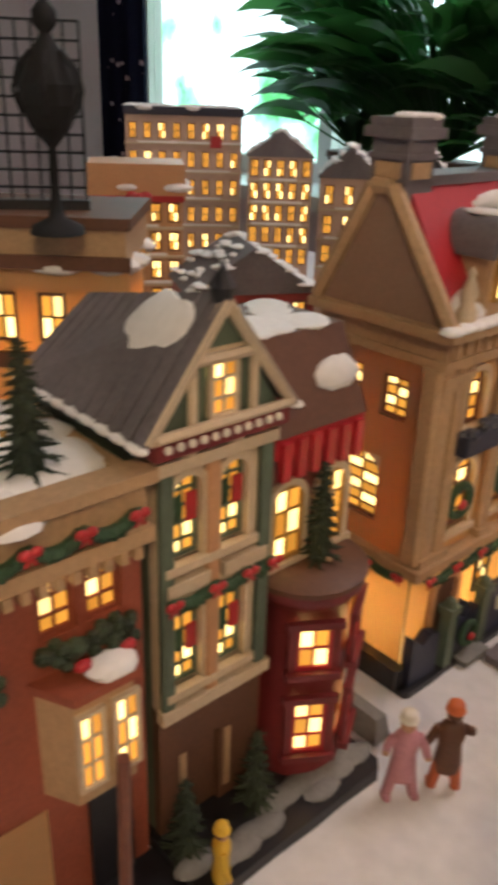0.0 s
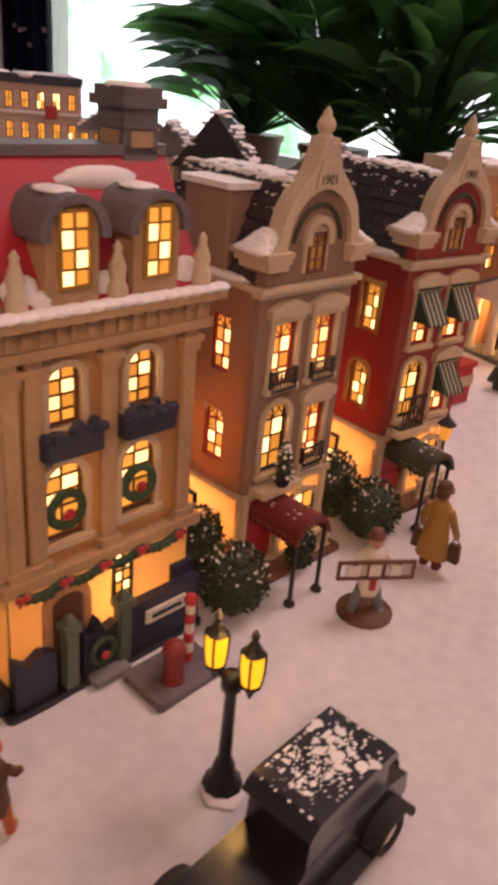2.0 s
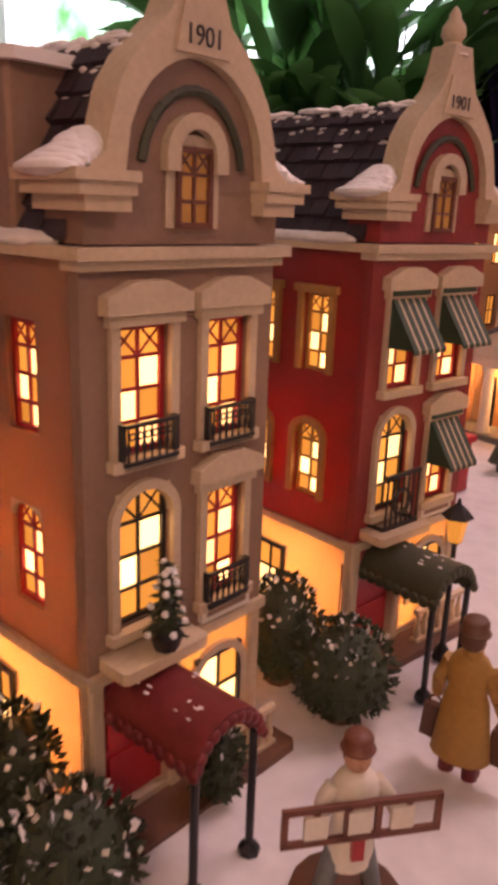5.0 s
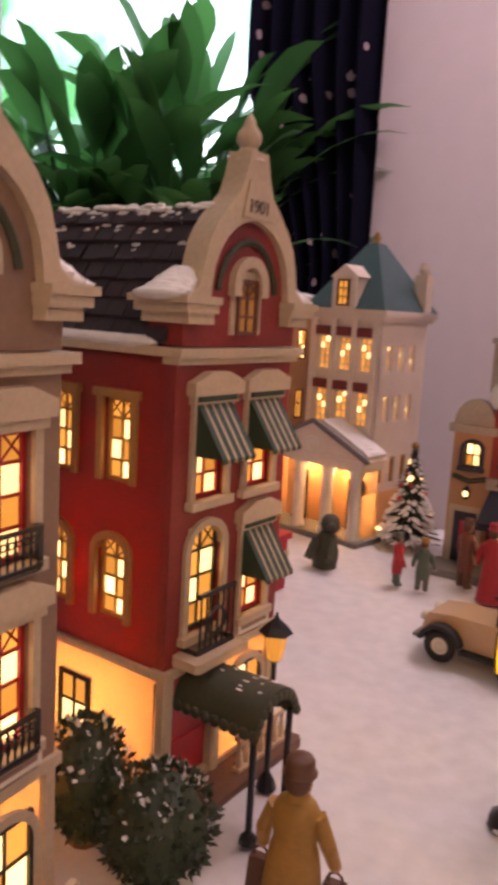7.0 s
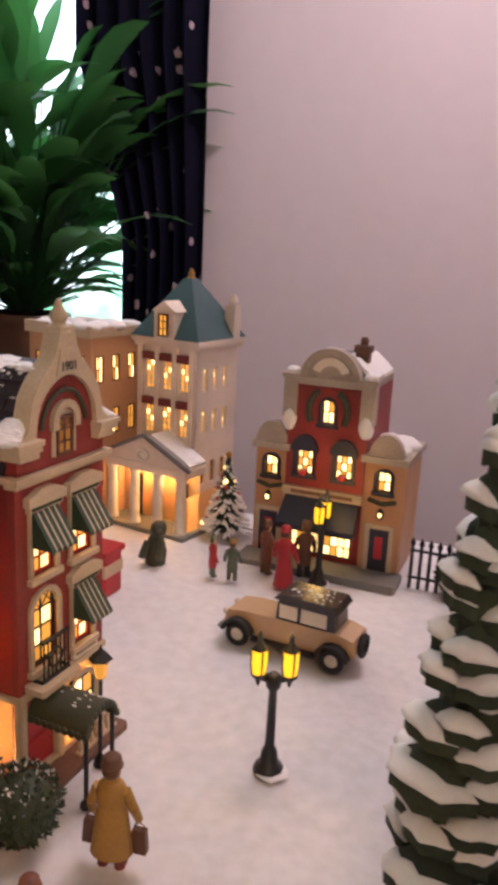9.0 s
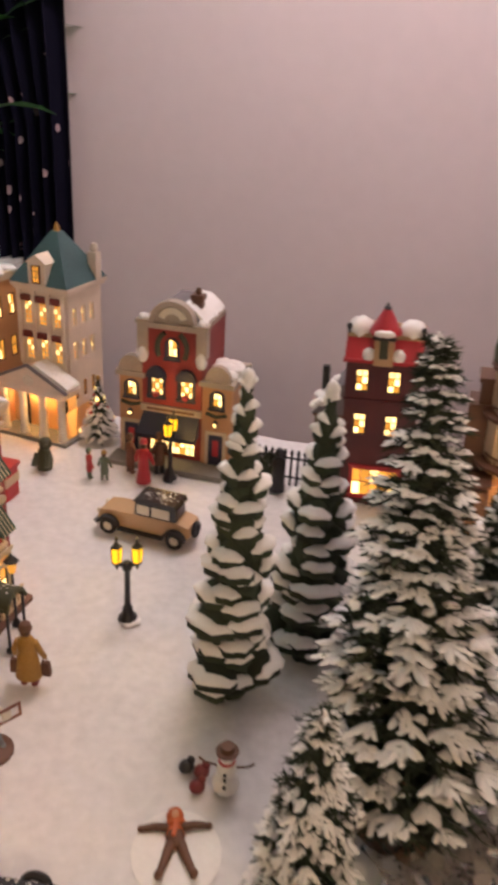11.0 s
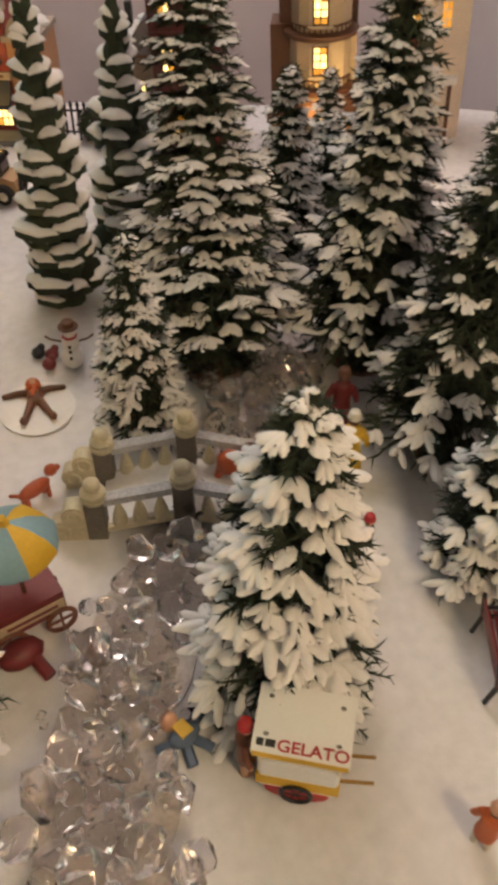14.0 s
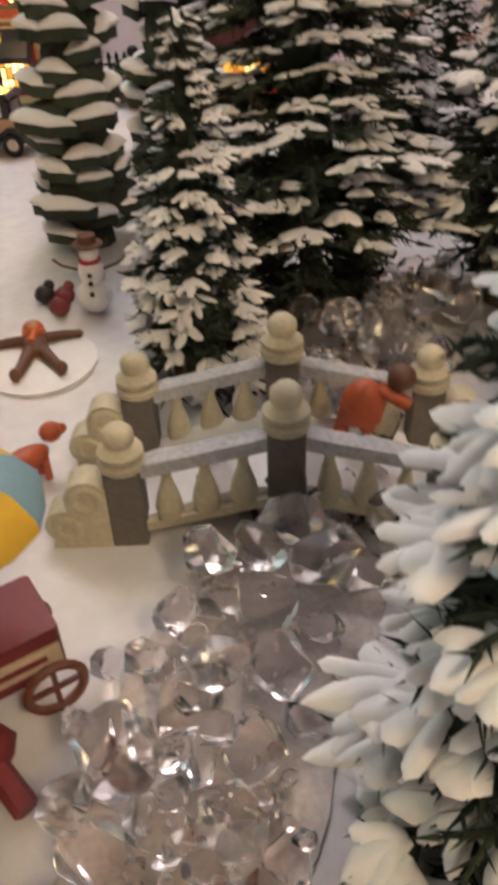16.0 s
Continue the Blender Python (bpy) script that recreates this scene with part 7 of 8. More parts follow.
def double_lamp(x, y, ang):
    t_ = thing("street_lamp", "black double street lamp with two glowing amber lanterns", "lamp", x, y, ang, group="double street lamps")
    part("post", Shape().lathe([(0.85, -0.15), (0.8, 0.25), (0.5, 0.5), (0.42, 1.2), (0.26, 1.5), (0.22, 4.8), (0.4, 5.0), (0.42, 5.6), (0.2, 5.8)], 0, 0, 10), BLACK, t_, "", None, True)
    part("crossbar", Shape().path([(-0.82, 0, 5.6), (-0.4, 0, 5.35), (0, 0, 5.5), (0.4, 0, 5.35), (0.82, 0, 5.6)], 0.15).lathe([(0.05, 5.0), (0.2, 5.4)], -0.82, 0, 6).lathe([(0.05, 5.0), (0.2, 5.4)], 0.82, 0, 6), BLACK, t_)
    for sx in (-0.82, 0.82):
        ln = part("lantern", Shape().lathe([(0.3, 5.5), (0.42, 5.65), (0.42, 5.75)], sx, 0, 10), BLACK, t_)
        part("glass", Shape().lathe([(0.36, 5.75), (0.43, 6.3), (0.43, 7.1), (0.36, 7.2)], sx, 0, 12), LANTERN, ln, "glowing amber glass", None, True)
        for k in range(4):
            ca, sa = math.cos(k * 1.571 + 0.4), math.sin(k * 1.571 + 0.4)
            part("bar", Shape().path([(sx + 0.38 * ca, 0.38 * sa, 5.7), (sx + 0.45 * ca, 0.45 * sa, 6.3), (sx + 0.45 * ca, 0.45 * sa, 7.1), (sx + 0.36 * ca, 0.36 * sa, 7.25)], 0.05), BLACK, ln)
        part("cap", Shape().lathe([(0.46, 7.12), (0.3, 7.3), (0.2, 7.5), (0.12, 7.65), (0.18, 7.85), (0.03, 8.15)], sx, 0, 8), BLACK, ln)
    part("foot_snow", Shape().ball((0.15, -0.15, 0), 0.98, 0.92, 0.16, 12, 6, 0.12, random.Random(9)), SNOW, t_, "", None, True)
    for sx in (-0.82, 0.82):
        data = bpy.data.lights.new("lantern_bulb", "POINT")
        data.energy, data.color, data.shadow_soft_size = 0.02, (1, 0.6, 0.15), 0.004
        ob = new("lantern_bulb", data)
        ob.parent, ob.location = t_, (sx * CM, 0, 0.083)


double_lamp(19.6, 30.6, -15)
double_lamp(32.5, 56.8, -8)
double_lamp(39.6, 80.6, 60)


def single_lamp(x, y):
    t_ = thing("street_lamp", "black single lantern on a thin pole", "lamp", x, y)
    part("post", Shape().lathe([(0.4, -0.1), (0.3, 0.3), (0.12, 0.6), (0.1, 5.0)], 0, 0, 8), BLACK, t_)
    ln = part("lantern", Shape().lathe([(0.12, 5.0), (0.3, 5.15)], 0, 0, 6), BLACK, t_)
    part("glass", Shape().lathe([(0.28, 5.15), (0.45, 6.2)], 0, 0, 6), PANE_DIM, ln, "dim amber glass")
    part("cap", Shape().lathe([(0.65, 6.2), (0.4, 6.5), (0.1, 6.75), (0.02, 7.0)], 0, 0, 6), BLACK, ln)


single_lamp(23.5, 57.6)


def sedan(x, y, ang, paint, top, snow, label, side=1, size=1.0):
    """A vintage saloon: local x from the front wheel to the rear, y across; side: which way the body lies from the wheel."""
    rnd = random.Random(61)
    t_ = thing("vintage_car", label, "car", x, y, ang)
    t_.scale = (size, size, size)
    Wd = 3.5
    yy = lambda v: v * side

    def bx(s, x0, x1, y0, y1, z0, z1, **k):
        y0, y1 = sorted((yy(y0), yy(y1)))
        return s.box(x0, x1, y0, y1, z0, z1, **k)

    s = Shape()
    prof = [(-1.2, 1.0), (8.6, 1.0), (9.2, 1.6), (9.0, 2.6), (7.9, 2.9), (0.4, 2.8), (-1.0, 2.6), (-1.3, 1.8)]
    s.slab(prof, *sorted((yy(0.35), yy(Wd - 0.35))))
    part("body", s, paint, t_)
    s = Shape().slab([(2.9, 2.7), (7.6, 2.8), (7.5, 4.2), (7.1, 4.6), (3.4, 4.6), (3.0, 4.2)], *sorted((yy(0.45), yy(Wd - 0.45))))
    cb = part("cabin", s, top, t_, "dark cabin")
    s = Shape().slab([(2.7, 4.45), (7.8, 4.4), (7.5, 4.85), (3.2, 4.9)], *sorted((yy(0.3), yy(Wd - 0.3))))
    rf = part("roof", s, top, t_, "dark roof")
    q = Shape()
    if snow:
        for i in range(snow):
            big = 0.26 if i < snow / 9 else 0.09
            snow_lump(q, min(7.4, max(3.2, rnd.gauss(5.2, 1.1))), yy(min(Wd - 0.5, max(0.5, rnd.gauss(Wd / 2, 0.7)))), 4.86, big * rnd.uniform(0.35, 1.0), big * rnd.uniform(0.35, 1.0), 0.04, rnd)
        part("snow", q, SNOW, rf, "patchy snow", None, True)
    for x0, x1 in ((3.2, 4.6), (4.9, 6.9)):
        part("side_window", bx(Shape(), x0, x1, 0.38, 0.45, 3.05, 4.1), WHITE, cb, "pale side window")
    part("rear_window", bx(Shape(), 7.55, 7.62, 0.9, Wd - 0.9, 3.2, 4.1), SLATE, cb)
    for x0 in (0, 7.6):
        for y0 in (0, Wd):
            c = (x0, yy(y0 + (0.05 if y0 == 0 else -0.05)), 0.95)
            wl = part("wheel", Shape().ring(c, 0.72, 0.26, 18, 8), TYRE, t_, "black tyre", None, True)
            part("rim", Shape().ring((c[0], c[1], c[2]), 0.42, 0.13, 16, 6).ball(c, 0.28, 0.2, 0.28), WHITE, wl, "pale rim", None, True)
            f = Shape()
            o = arc(x0, 1.0, 1.3, 1.25, 10, 170, 8)
            band(f, o, arc(x0, 1.0, 1.05, 1.0, 10, 170, 8), *sorted((yy(y0 - 0.35), yy(y0 + 0.35))))
            part("fender", f, TYRE, t_, "black fender", None, True)
    part("running_board", bx(Shape(), 1.2, 6.4, -0.25, 0.4, 0.85, 1.05), TYRE, t_)
    part("running_board", bx(Shape(), 1.2, 6.4, Wd - 0.4, Wd + 0.25, 0.85, 1.05), TYRE, t_)
    part("spare_wheel", Shape().ring((9.35, yy(Wd / 2), 1.9), 0.7, 0.25, 16, 6, axis="x"), TYRE, t_, "spare wheel", None, True)
    for y0 in (0.8, Wd - 0.8):
        part("headlight", Shape().ball((-1.4, yy(y0), 2.2), 0.25, 0.32, 0.32), WHITE, t_, "", None, True)
    part("bumper", bx(Shape(), -1.8, -1.5, 0.2, Wd - 0.2, 1.0, 1.2), GREY, t_)
    return t_


sedan(31.9, 70.3, -33, CARCREAM, CARBLACK, 60, "caramel vintage car with black roof flecked with snow on the street", size=0.93)
sedan(20.2, 24.6, 69, CARBLACK, CARBLACK, 330, "black vintage car with snow-flecked roof", side=-1)

# ---- figurines (one plain mesh each) ----


def figurine(x, y, ang, h, coat, legs, hat, label, arms=((-1, -0.9), (1, -0.9)), skirt=False, base=None, extra=None, hair=None, z=0.0, stride=1.2, foot=1.6, long_coat=False):
    s = Shape()
    k = h / 6.5
    mats = [coat, legs, SKIN, hat, base or SNOW, hair or BROWN, WHITE, RED]
    if base:
        s.m = 4
        s.lathe([(foot * k, -0.1), (foot * k, 0.15), (foot * 0.9 * k, 0.25)], 0, 0, 16)
    s.m = 1
    if skirt:
        s.m = 0
        s.lathe([(1.05 * k, 0.1), (0.95 * k, 1.2 * k), (0.55 * k, 3.0 * k)], 0, 0, 12)
    else:
        for sx in (-0.38, 0.38):
            s.tube((sx * k * stride, 0, 0.1), (sx * k, 0, 2.4 * k), 0.3 * k, 0.4 * k, 8)
            s.ball((sx * k * stride, -0.2 * k, 0.18), 0.3 * k, 0.48 * k, 0.2 * k)
    s.m = 0
    if long_coat:
        s.lathe([(1.12 * k, 1.0 * k), (1.0 * k, 1.9 * k), (0.84 * k, 3.2 * k), (0.7 * k, 3.6 * k)], 0, 0, 14, 1.0, 0.78)
        s.lathe([(0.3 * k, 4.9 * k), (0.42 * k, 5.05 * k), (0.34 * k, 5.25 * k)], 0, 0, 10)
    s.lathe([(0.75 * k, 1.5 * k), (0.82 * k, 2.2 * k), (0.68 * k, 3.4 * k), (0.85 * k, 4.5 * k), (0.6 * k, 4.95 * k), (0.25 * k, 5.1 * k)], 0, 0, 12, 1.0, 0.75)
    for sx, dz in arms:
        hand = (sx * 1.25 * k, -0.45 * k, (4.5 + dz * 1.9) * k)
        s.tube((sx * 0.7 * k, 0, 4.6 * k), (sx * 1.1 * k, -0.1 * k, (4.5 + dz) * k), 0.3 * k, 0.27 * k, 7)
        s.tube((sx * 1.1 * k, -0.1 * k, (4.5 + dz) * k), hand, 0.27 * k, 0.22 * k, 7)
        s.m = 2
        s.ball(hand, 0.22 * k)
        s.m = 0
    s.m = 2
    s.ball((0, -0.04 * k, 5.55 * k), 0.44 * k, 0.44 * k, 0.52 * k, 12, 8)
    s.ball((0, -0.48 * k, 5.5 * k), 0.09 * k, 0.1 * k, 0.1 * k, 6, 4)
    s.m = 5
    s.ball((0, 0.1 * k, 5.62 * k), 0.45 * k, 0.42 * k, 0.46 * k, 12, 8)
    s.m = 3
    s.lathe([(0.56 * k, 5.84 * k), (0.58 * k, 5.9 * k), (0.48 * k, 5.97 * k), (0.47 * k, 6.3 * k), (0.38 * k, 6.42 * k), (0.1 * k, 6.46 * k)], 0, 0, 14)
    if extra:
        extra(s, k)
    return single("figurine", s, mats, label, "figurine", x, y, ang, z)


def bags(s, k):
    s.m = 3
    for sx in (-1.3, 1.3):
        s.box(sx * k - 0.42 * k, sx * k + 0.42 * k, -0.7 * k, -0.2 * k, 0.9 * k, 2.2 * k, taper=0.06)
        s.ring((sx * k, -0.45 * k, 2.3 * k), 0.25 * k, 0.05 * k, 10, 4)


figurine(24.6, 50.3, 160, 5.8, GOLD, MAROON, BROWN, "man figurine in mustard coat carrying two dark bags", extra=bags, long_coat=True)


def placards(s, k):
    s.m = 5
    for zz in (3.2, 4.4):
        s.box(-2.6 * k, 2.6 * k, -0.95 * k, -0.8 * k, zz * k, (zz + 0.22) * k)
    for i in range(6):
        xx = (-2.6 + i * 1.0) * k
        s.box(xx, xx + 0.2 * k, -0.95 * k, -0.8 * k, 3.2 * k, 4.6 * k)
    s.m = 6
    for xx in (-1.9, -0.5, 0.9):
        s.box(xx * k, (xx + 0.75) * k, -1.0 * k, -0.82 * k, 3.5 * k, 4.3 * k)
    s.m = 7
    s.box(-0.2 * k, 0.2 * k, -0.75 * k, -0.5 * k, 2.2 * k, 3.4 * k)


figurine(22.1, 44.3, 30, 5.2, WHITE, BLUE_GREY, WOOD, "workman figurine carrying a wooden ladder frame on a dark base", base=BROWN, extra=placards, hair=WOOD, arms=((-1, -0.4), (1, -0.4)), stride=2.6, foot=1.9)
figurine(11.5, 24.0, 30, 4.4, PINK, PINK, WHITE, "girl figurine in a pink coat walking in the snow", stride=2.2, arms=((-1, -0.3), (1, -0.6)))
figurine(13.0, 25.2, 200, 4.5, BROWN, ORANGE, ORANGE, "child figurine in brown with an orange cap", stride=1.9, arms=((-1, -0.2), (1, -0.9)))
figurine(7.0, 17.2, 120, 3.4, YELLOW, BLACK, YELLOW, "child figurine in a yellow raincoat and hat")
figurine(36.6, 80.2, 150, 5.4, CRIMSON, CRIMSON, CRIMSON, "lady figurine in a long red dress before the shop", skirt=True)
figurine(38.6, 82.0, 190, 5.2, BROWN, BLACK, BROWN, "figurine in a brown coat before the shop")
figurine(35.4, 82.6, 120, 5.0, WOOD, BROWN, BROWN, "figurine in a rust coat before the shop")
figurine(50.0, 19.6, 150, 5.4, YELLOW, BROWN, WHITE, "figurine in a long yellow coat on the path", skirt=True)
figurine(51.6, 23.6, 150, 5.4, MAROON, BLACK, BROWN, "figurine in dark plum coat on the path", skirt=True)
figurine(35.6, 4.6, 60, 4.6, WOOD, SKIN, RED, "ice cream seller figurine with red cap and yellow scarf")
figurine(30.8, 82.0, 100, 3.8, RED, GREEN, GREEN, "caroller figurine in red and green")
figurine(32.4, 81.2, 160, 3.8, GREEN, GREEN, GOLD, "caroller figurine in green with a gift")
figurine(47.2, 13.0, 60, 4.0, BLACK, BLACK, RED, "child figurine with red cap on a sled")
figurine(43.6, -2.9, 120, 4.2, ORANGE, WHITE, SKIN, "child figurine in orange romping in the snow")
s = Shape()
s.lathe([(0.55, 0.1), (0.66, 0.7), (0.58, 1.3), (0.25, 1.7)], 0, 0, 12, 1.25, 0.8)
s.tube((0.5, 0, 1.4), (1.5, -0.4, 0.9), 0.3, 0.25, 7).tube((-0.4, 0.2, 0.8), (-0.7, 0.3, -0.6), 0.32, 0.28, 7).tube((0.3, 0.2, 0.8), (0.3, 0.4, -0.6), 0.32, 0.28, 7)
s.m = 1
s.ball((1.2, -0.2, 1.9), 0.5)
single("figurine", s, [RUST, BROWN], "child figurine in orange bending over the bridge rail", "figurine", 42.0, 20.6, -20, 2.6)

# child lying on its back making a snow angel
s = Shape()
s.ball((0, 0, 0.35), 0.6, 0.9, 0.4)
s.ball((0, 1.3, 0.5), 0.55, 0.55, 0.5)
s.m = 1
for sx in (-1, 1):
    s.tube((sx * 0.4, 0.55, 0.4), (sx * 1.2, 0.72, 0.35), 0.28, 0.24, 8).tube((sx * 1.2, 0.72, 0.35), (sx * 1.9, 0.66, 0.32), 0.24, 0.2, 8)
    s.ball((sx * 2.05, 0.64, 0.32), 0.26, 0.22, 0.2, 8, 6)
    s.tube((sx * 0.28, -0.5, 0.38), (sx * 0.62, -1.5, 0.36), 0.34, 0.28, 8).tube((sx * 0.62, -1.5, 0.36), (sx * 0.95, -2.35, 0.34), 0.28, 0.23, 8)
    s.ball((sx * 1.02, -2.55, 0.45), 0.27, 0.3, 0.34, 8, 6)
s.ball((0, -0.1, 0.42), 0.58, 0.8, 0.36)
s.m = 0
s.path([(-0.45, 0.85, 0.5), (0.0, 0.72, 0.72), (0.5, 0.9, 0.5)], 0.2).tube((0.1, 0.7, 0.75), (-0.15, -0.3, 0.8), 0.17, 0.13, 6)
s.m = 2
s.ball((0, 1.22, 0.68), 0.36, 0.36, 0.36, 8, 6)
single("figurine", s, [ORANGE, BROWN, SKIN], "child figurine lying in the snow with arms spread", "figurine", 33.2, 35.3, -8)
s = Shape()
s.lathe([(2.6, -0.1), (2.7, 0.1), (2.3, 0.12)], 0, -0.6, 24, 1.0, 1.1)
single("snow_disc", s, SNOW, "pressed round of white snow under the child", "snow", 33.2, 35.0, -8)

s = Shape()
s.m = 1
s.ball((0, 0, 0.7), 0.9, 0.6, 0.5)
s.tube((0.4, 0, 0.5), (1.5, 0.5, 0.2), 0.25)
s.tube((-0.4, 0, 0.5), (-1.4, 0.5, 0.3), 0.25)
s.tube((0.2, -0.3, 0.5), (0.7, -1.3, 0.2), 0.28)
s.tube((-0.2, -0.3, 0.5), (-0.6, -1.3, 0.2), 0.28)
s.m = 0
s.box(-0.35, 0.35, -0.3, 0.5, 0.9, 1.25)
s.m = 2
s.ball((-0.2, 0.9, 1.0), 0.5)
single("figurine", s, [YELLOW, BLUE, SKIN], "child figurine in blue tumbling on the ice", "figurine", 33.5, 7.0, 20)

# snowman
sm = thing("snowman", "white snowman with brown hat and black buttons", "snowman", 36.9, 38.2, -20)
sm.scale = (0.8, 0.8, 0.86)
part("body", Shape().ball((0, 0, 1.0), 1.15, 1.15, 1.05).ball((0, 0, 2.5), 0.85), SNOW, sm, "", None, True)
part("head", Shape().ball((0, 0, 3.7), 0.65), SNOW, sm, "", None, True)
part("hat", Shape().lathe([(0.95, 4.1), (0.95, 4.2), (0.6, 4.25), (0.55, 4.7)], 0, 0, 12), BROWN, sm, "brown felt hat", None, True)
part("scarf", Shape().ring((0, 0, 3.2), 0.6, 0.11, 14, 6, axis="z"), RED, sm, "red scarf", None, True)
for zz in (2.1, 2.6, 1.5):
    part("button", Shape().ball((0, -0.95 if zz > 1.6 else -1.1, zz), 0.16), BLACK, sm, "", None, True)
for sx in (-1, 1):
    part("arm", Shape().path([(sx * 0.7, 0, 2.6), (sx * 1.7, -0.2, 3.0), (sx * 2.2, -0.2, 3.4)], 0.09), BROWN, sm)
for px, py in ((35.1, 38.5), (34.7, 40.2), (35.6, 39.6)):
    single("red_mitten", Shape().ball((0, 0, 0.5), 0.55, 0.5, 0.5).ball((0.3, 0.1, 0.9), 0.3), MAROON if px != 34.7 else BLACK, "small dark red bundle lying in the snow", "bundle", px, py, 0)

# dog
s = Shape().ball((0, 0, 1.1), 1.2, 0.5, 0.5).ball((1.4, 0, 1.7), 0.45, 0.4, 0.4).ball((1.8, 0, 1.6), 0.3, 0.22, 0.22)
for px in (-0.8, 0.8):
    for py in (-0.25, 0.25):
        s.tube((px, py, 0), (px, py, 1.0), 0.16)
s.tube((-1.1, 0, 1.3), (-1.7, 0, 1.8), 0.12)
single("dog_figurine", s, RUST, "small rust-brown dog figurine in the snow", "dog figurine", 30.9, 25.6, 25)
s = Shape().lathe([(0.9, -0.1), (1.0, 1.0), (0.7, 2.2), (0.3, 2.7)], 0, 0, 10).ball((0.3, -0.2, 3.2), 0.75).ball((0.6, -0.8, 3.1), 0.35)
s.tube((-0.6, -0.5, 2), (-0.8, -1.4, 0.8), 0.35).tube((0.6, -0.5, 2), (0.8, -1.4, 0.8), 0.35)
single("bear_figurine", s, OLIVE, "dark seated bear figurine before the bank", "bear figurine", 26.0, 85.2, -20)

# street stall box beside the red house
st = thing("red_stall", "small red market stall with cream stripe", "stall", 21.4, 79.6, -30)
part("body", Shape().box(-1.6, 1.6, -1.2, 1.2, 0, 3.4, bev=0.15), RED, st)
part("stripe", Shape().box(-1.64, 1.64, -1.24, 1.24, 1.6, 2.6), CREAM, st)
part("roof", Shape().box(-1.8, 1.8, -1.4, 1.4, 3.4, 3.8, bev=0.1), RED, st)

# hydrant group on a dark slab
hy = thing("hydrant_group", "red hydrant and striped candy pole on a dark paved slab", "postbox", 15.2, 35.4, 66)
part("slab", Shape().box(-2.0, 2.0, -1.4, 1.4, -0.15, 0.3, bev=0.15), SLATE, hy)
part("postbox", Shape().lathe([(0.55, 0.3), (0.5, 0.6), (0.46, 1.8), (0.58, 1.95), (0.42, 2.35), (0.1, 2.5)], -0.5, -0.4, 12), BRICK, hy, "brick red hydrant", None, True)
q = Shape()
for i in range(6):
    q.m = i % 2
    q.lathe([(0.24, 0.3 + i * 0.55), (0.24, 0.85 + i * 0.55)], 0.9, 0.2, 10)
q.m = 0
q.ball((0.9, 0.2, 3.75), 0.34)
part("candy_pole", q, [RED, WHITE], hy, "red and white striped pole", None, True)

# balloon-seller's cart with a parasol
uc = thing("parasol_cart", "red wooden cart under a yellow and blue parasol", "cart", 28.5, 16.7, 190)
part("bed", Shape().box(-1.7, 2.2, -1.1, 1.1, 1.3, 2.9, bev=0.1), MAROON, uc)
part("side_board", Shape().box(-1.6, 2.1, 1.1, 1.16, 1.7, 2.4), CREAM, uc, "cream panel")
part("sign_writing", Shape().box(-1.2, 1.6, 1.16, 1.19, 1.95, 2.15), MAROON, uc)
for px in (-1.2, 1.6):
    for py in (-1.3, 1.3):
        part("wheel", Shape().ring((px, py, 0.95), 0.8, 0.14, 18, 6).box(px - 0.75, px + 0.75, py - 0.06, py + 0.06, 0.88, 1.02).box(px - 0.07, px + 0.07, py - 0.06, py + 0.06, 0.2, 1.7), WOOD, uc, "spoked wheel", None, True)
part("pole", Shape().tube((0, 0, 2.5), (0, 0, 8.2), 0.12), WOOD, uc)
part("handle", Shape().path([(2.2, 0.7, 2.0), (3.4, 0.7, 2.2), (3.4, -0.7, 2.2), (2.2, -0.7, 2.0)], 0.12), WOOD, uc)
pa = part("parasol", Shape().lathe([(0.3, 8.3), (0.25, 8.5), (0.05, 8.6)], 0, 0, 10), YELLOW, uc, "yellow and pale blue parasol", None, True)
for i in range(8):
    q = Shape()
    a0, a1 = 2 * math.pi * i / 8, 2 * math.pi * (i + 1) / 8
    rows = [(0.05, 8.4), (1.1, 8.15), (1.95, 7.6), (2.4, 6.95), (2.42, 6.7)]
    vv = []
    for off in (0.0, -0.08):
        for r, zz in rows:
            vv += [(r * math.cos(a0), r * math.sin(a0), zz + off), (r * math.cos((a0 + a1) / 2) * 0.97, r * math.sin((a0 + a1) / 2) * 0.97, zz - 0.05 + off), (r * math.cos(a1), r * math.sin(a1), zz + off)]
    ff = []
    for j in range(4):
        o = 3 * j
        ff += [(o, o + 3, o + 4, o + 1), (o + 1, o + 4, o + 5, o + 2), (15 + o + 1, 15 + o + 4, 15 + o + 3, 15 + o), (15 + o + 2, 15 + o + 5, 15 + o + 4, 15 + o + 1)]
    ff += [(12, 27, 28, 13), (13, 28, 29, 14)]
    part("panel", q.add(vv, ff), YELLOW if i % 2 == 0 else SKYCLOTH, pa, "", None, True)
part("finial", Shape().ball((0, 0, 8.7), 0.18), YELLOW, pa)
single("sack", Shape().ball((0, 0, 0.8), 1.3, 0.9, 0.7).tube((0.5, -0.4, 0.7), (0.8, -1.8, 0.3), 0.35), MAROON, "dark red sack lying beside the cart", "sack", 27.4, 14.6, 10)

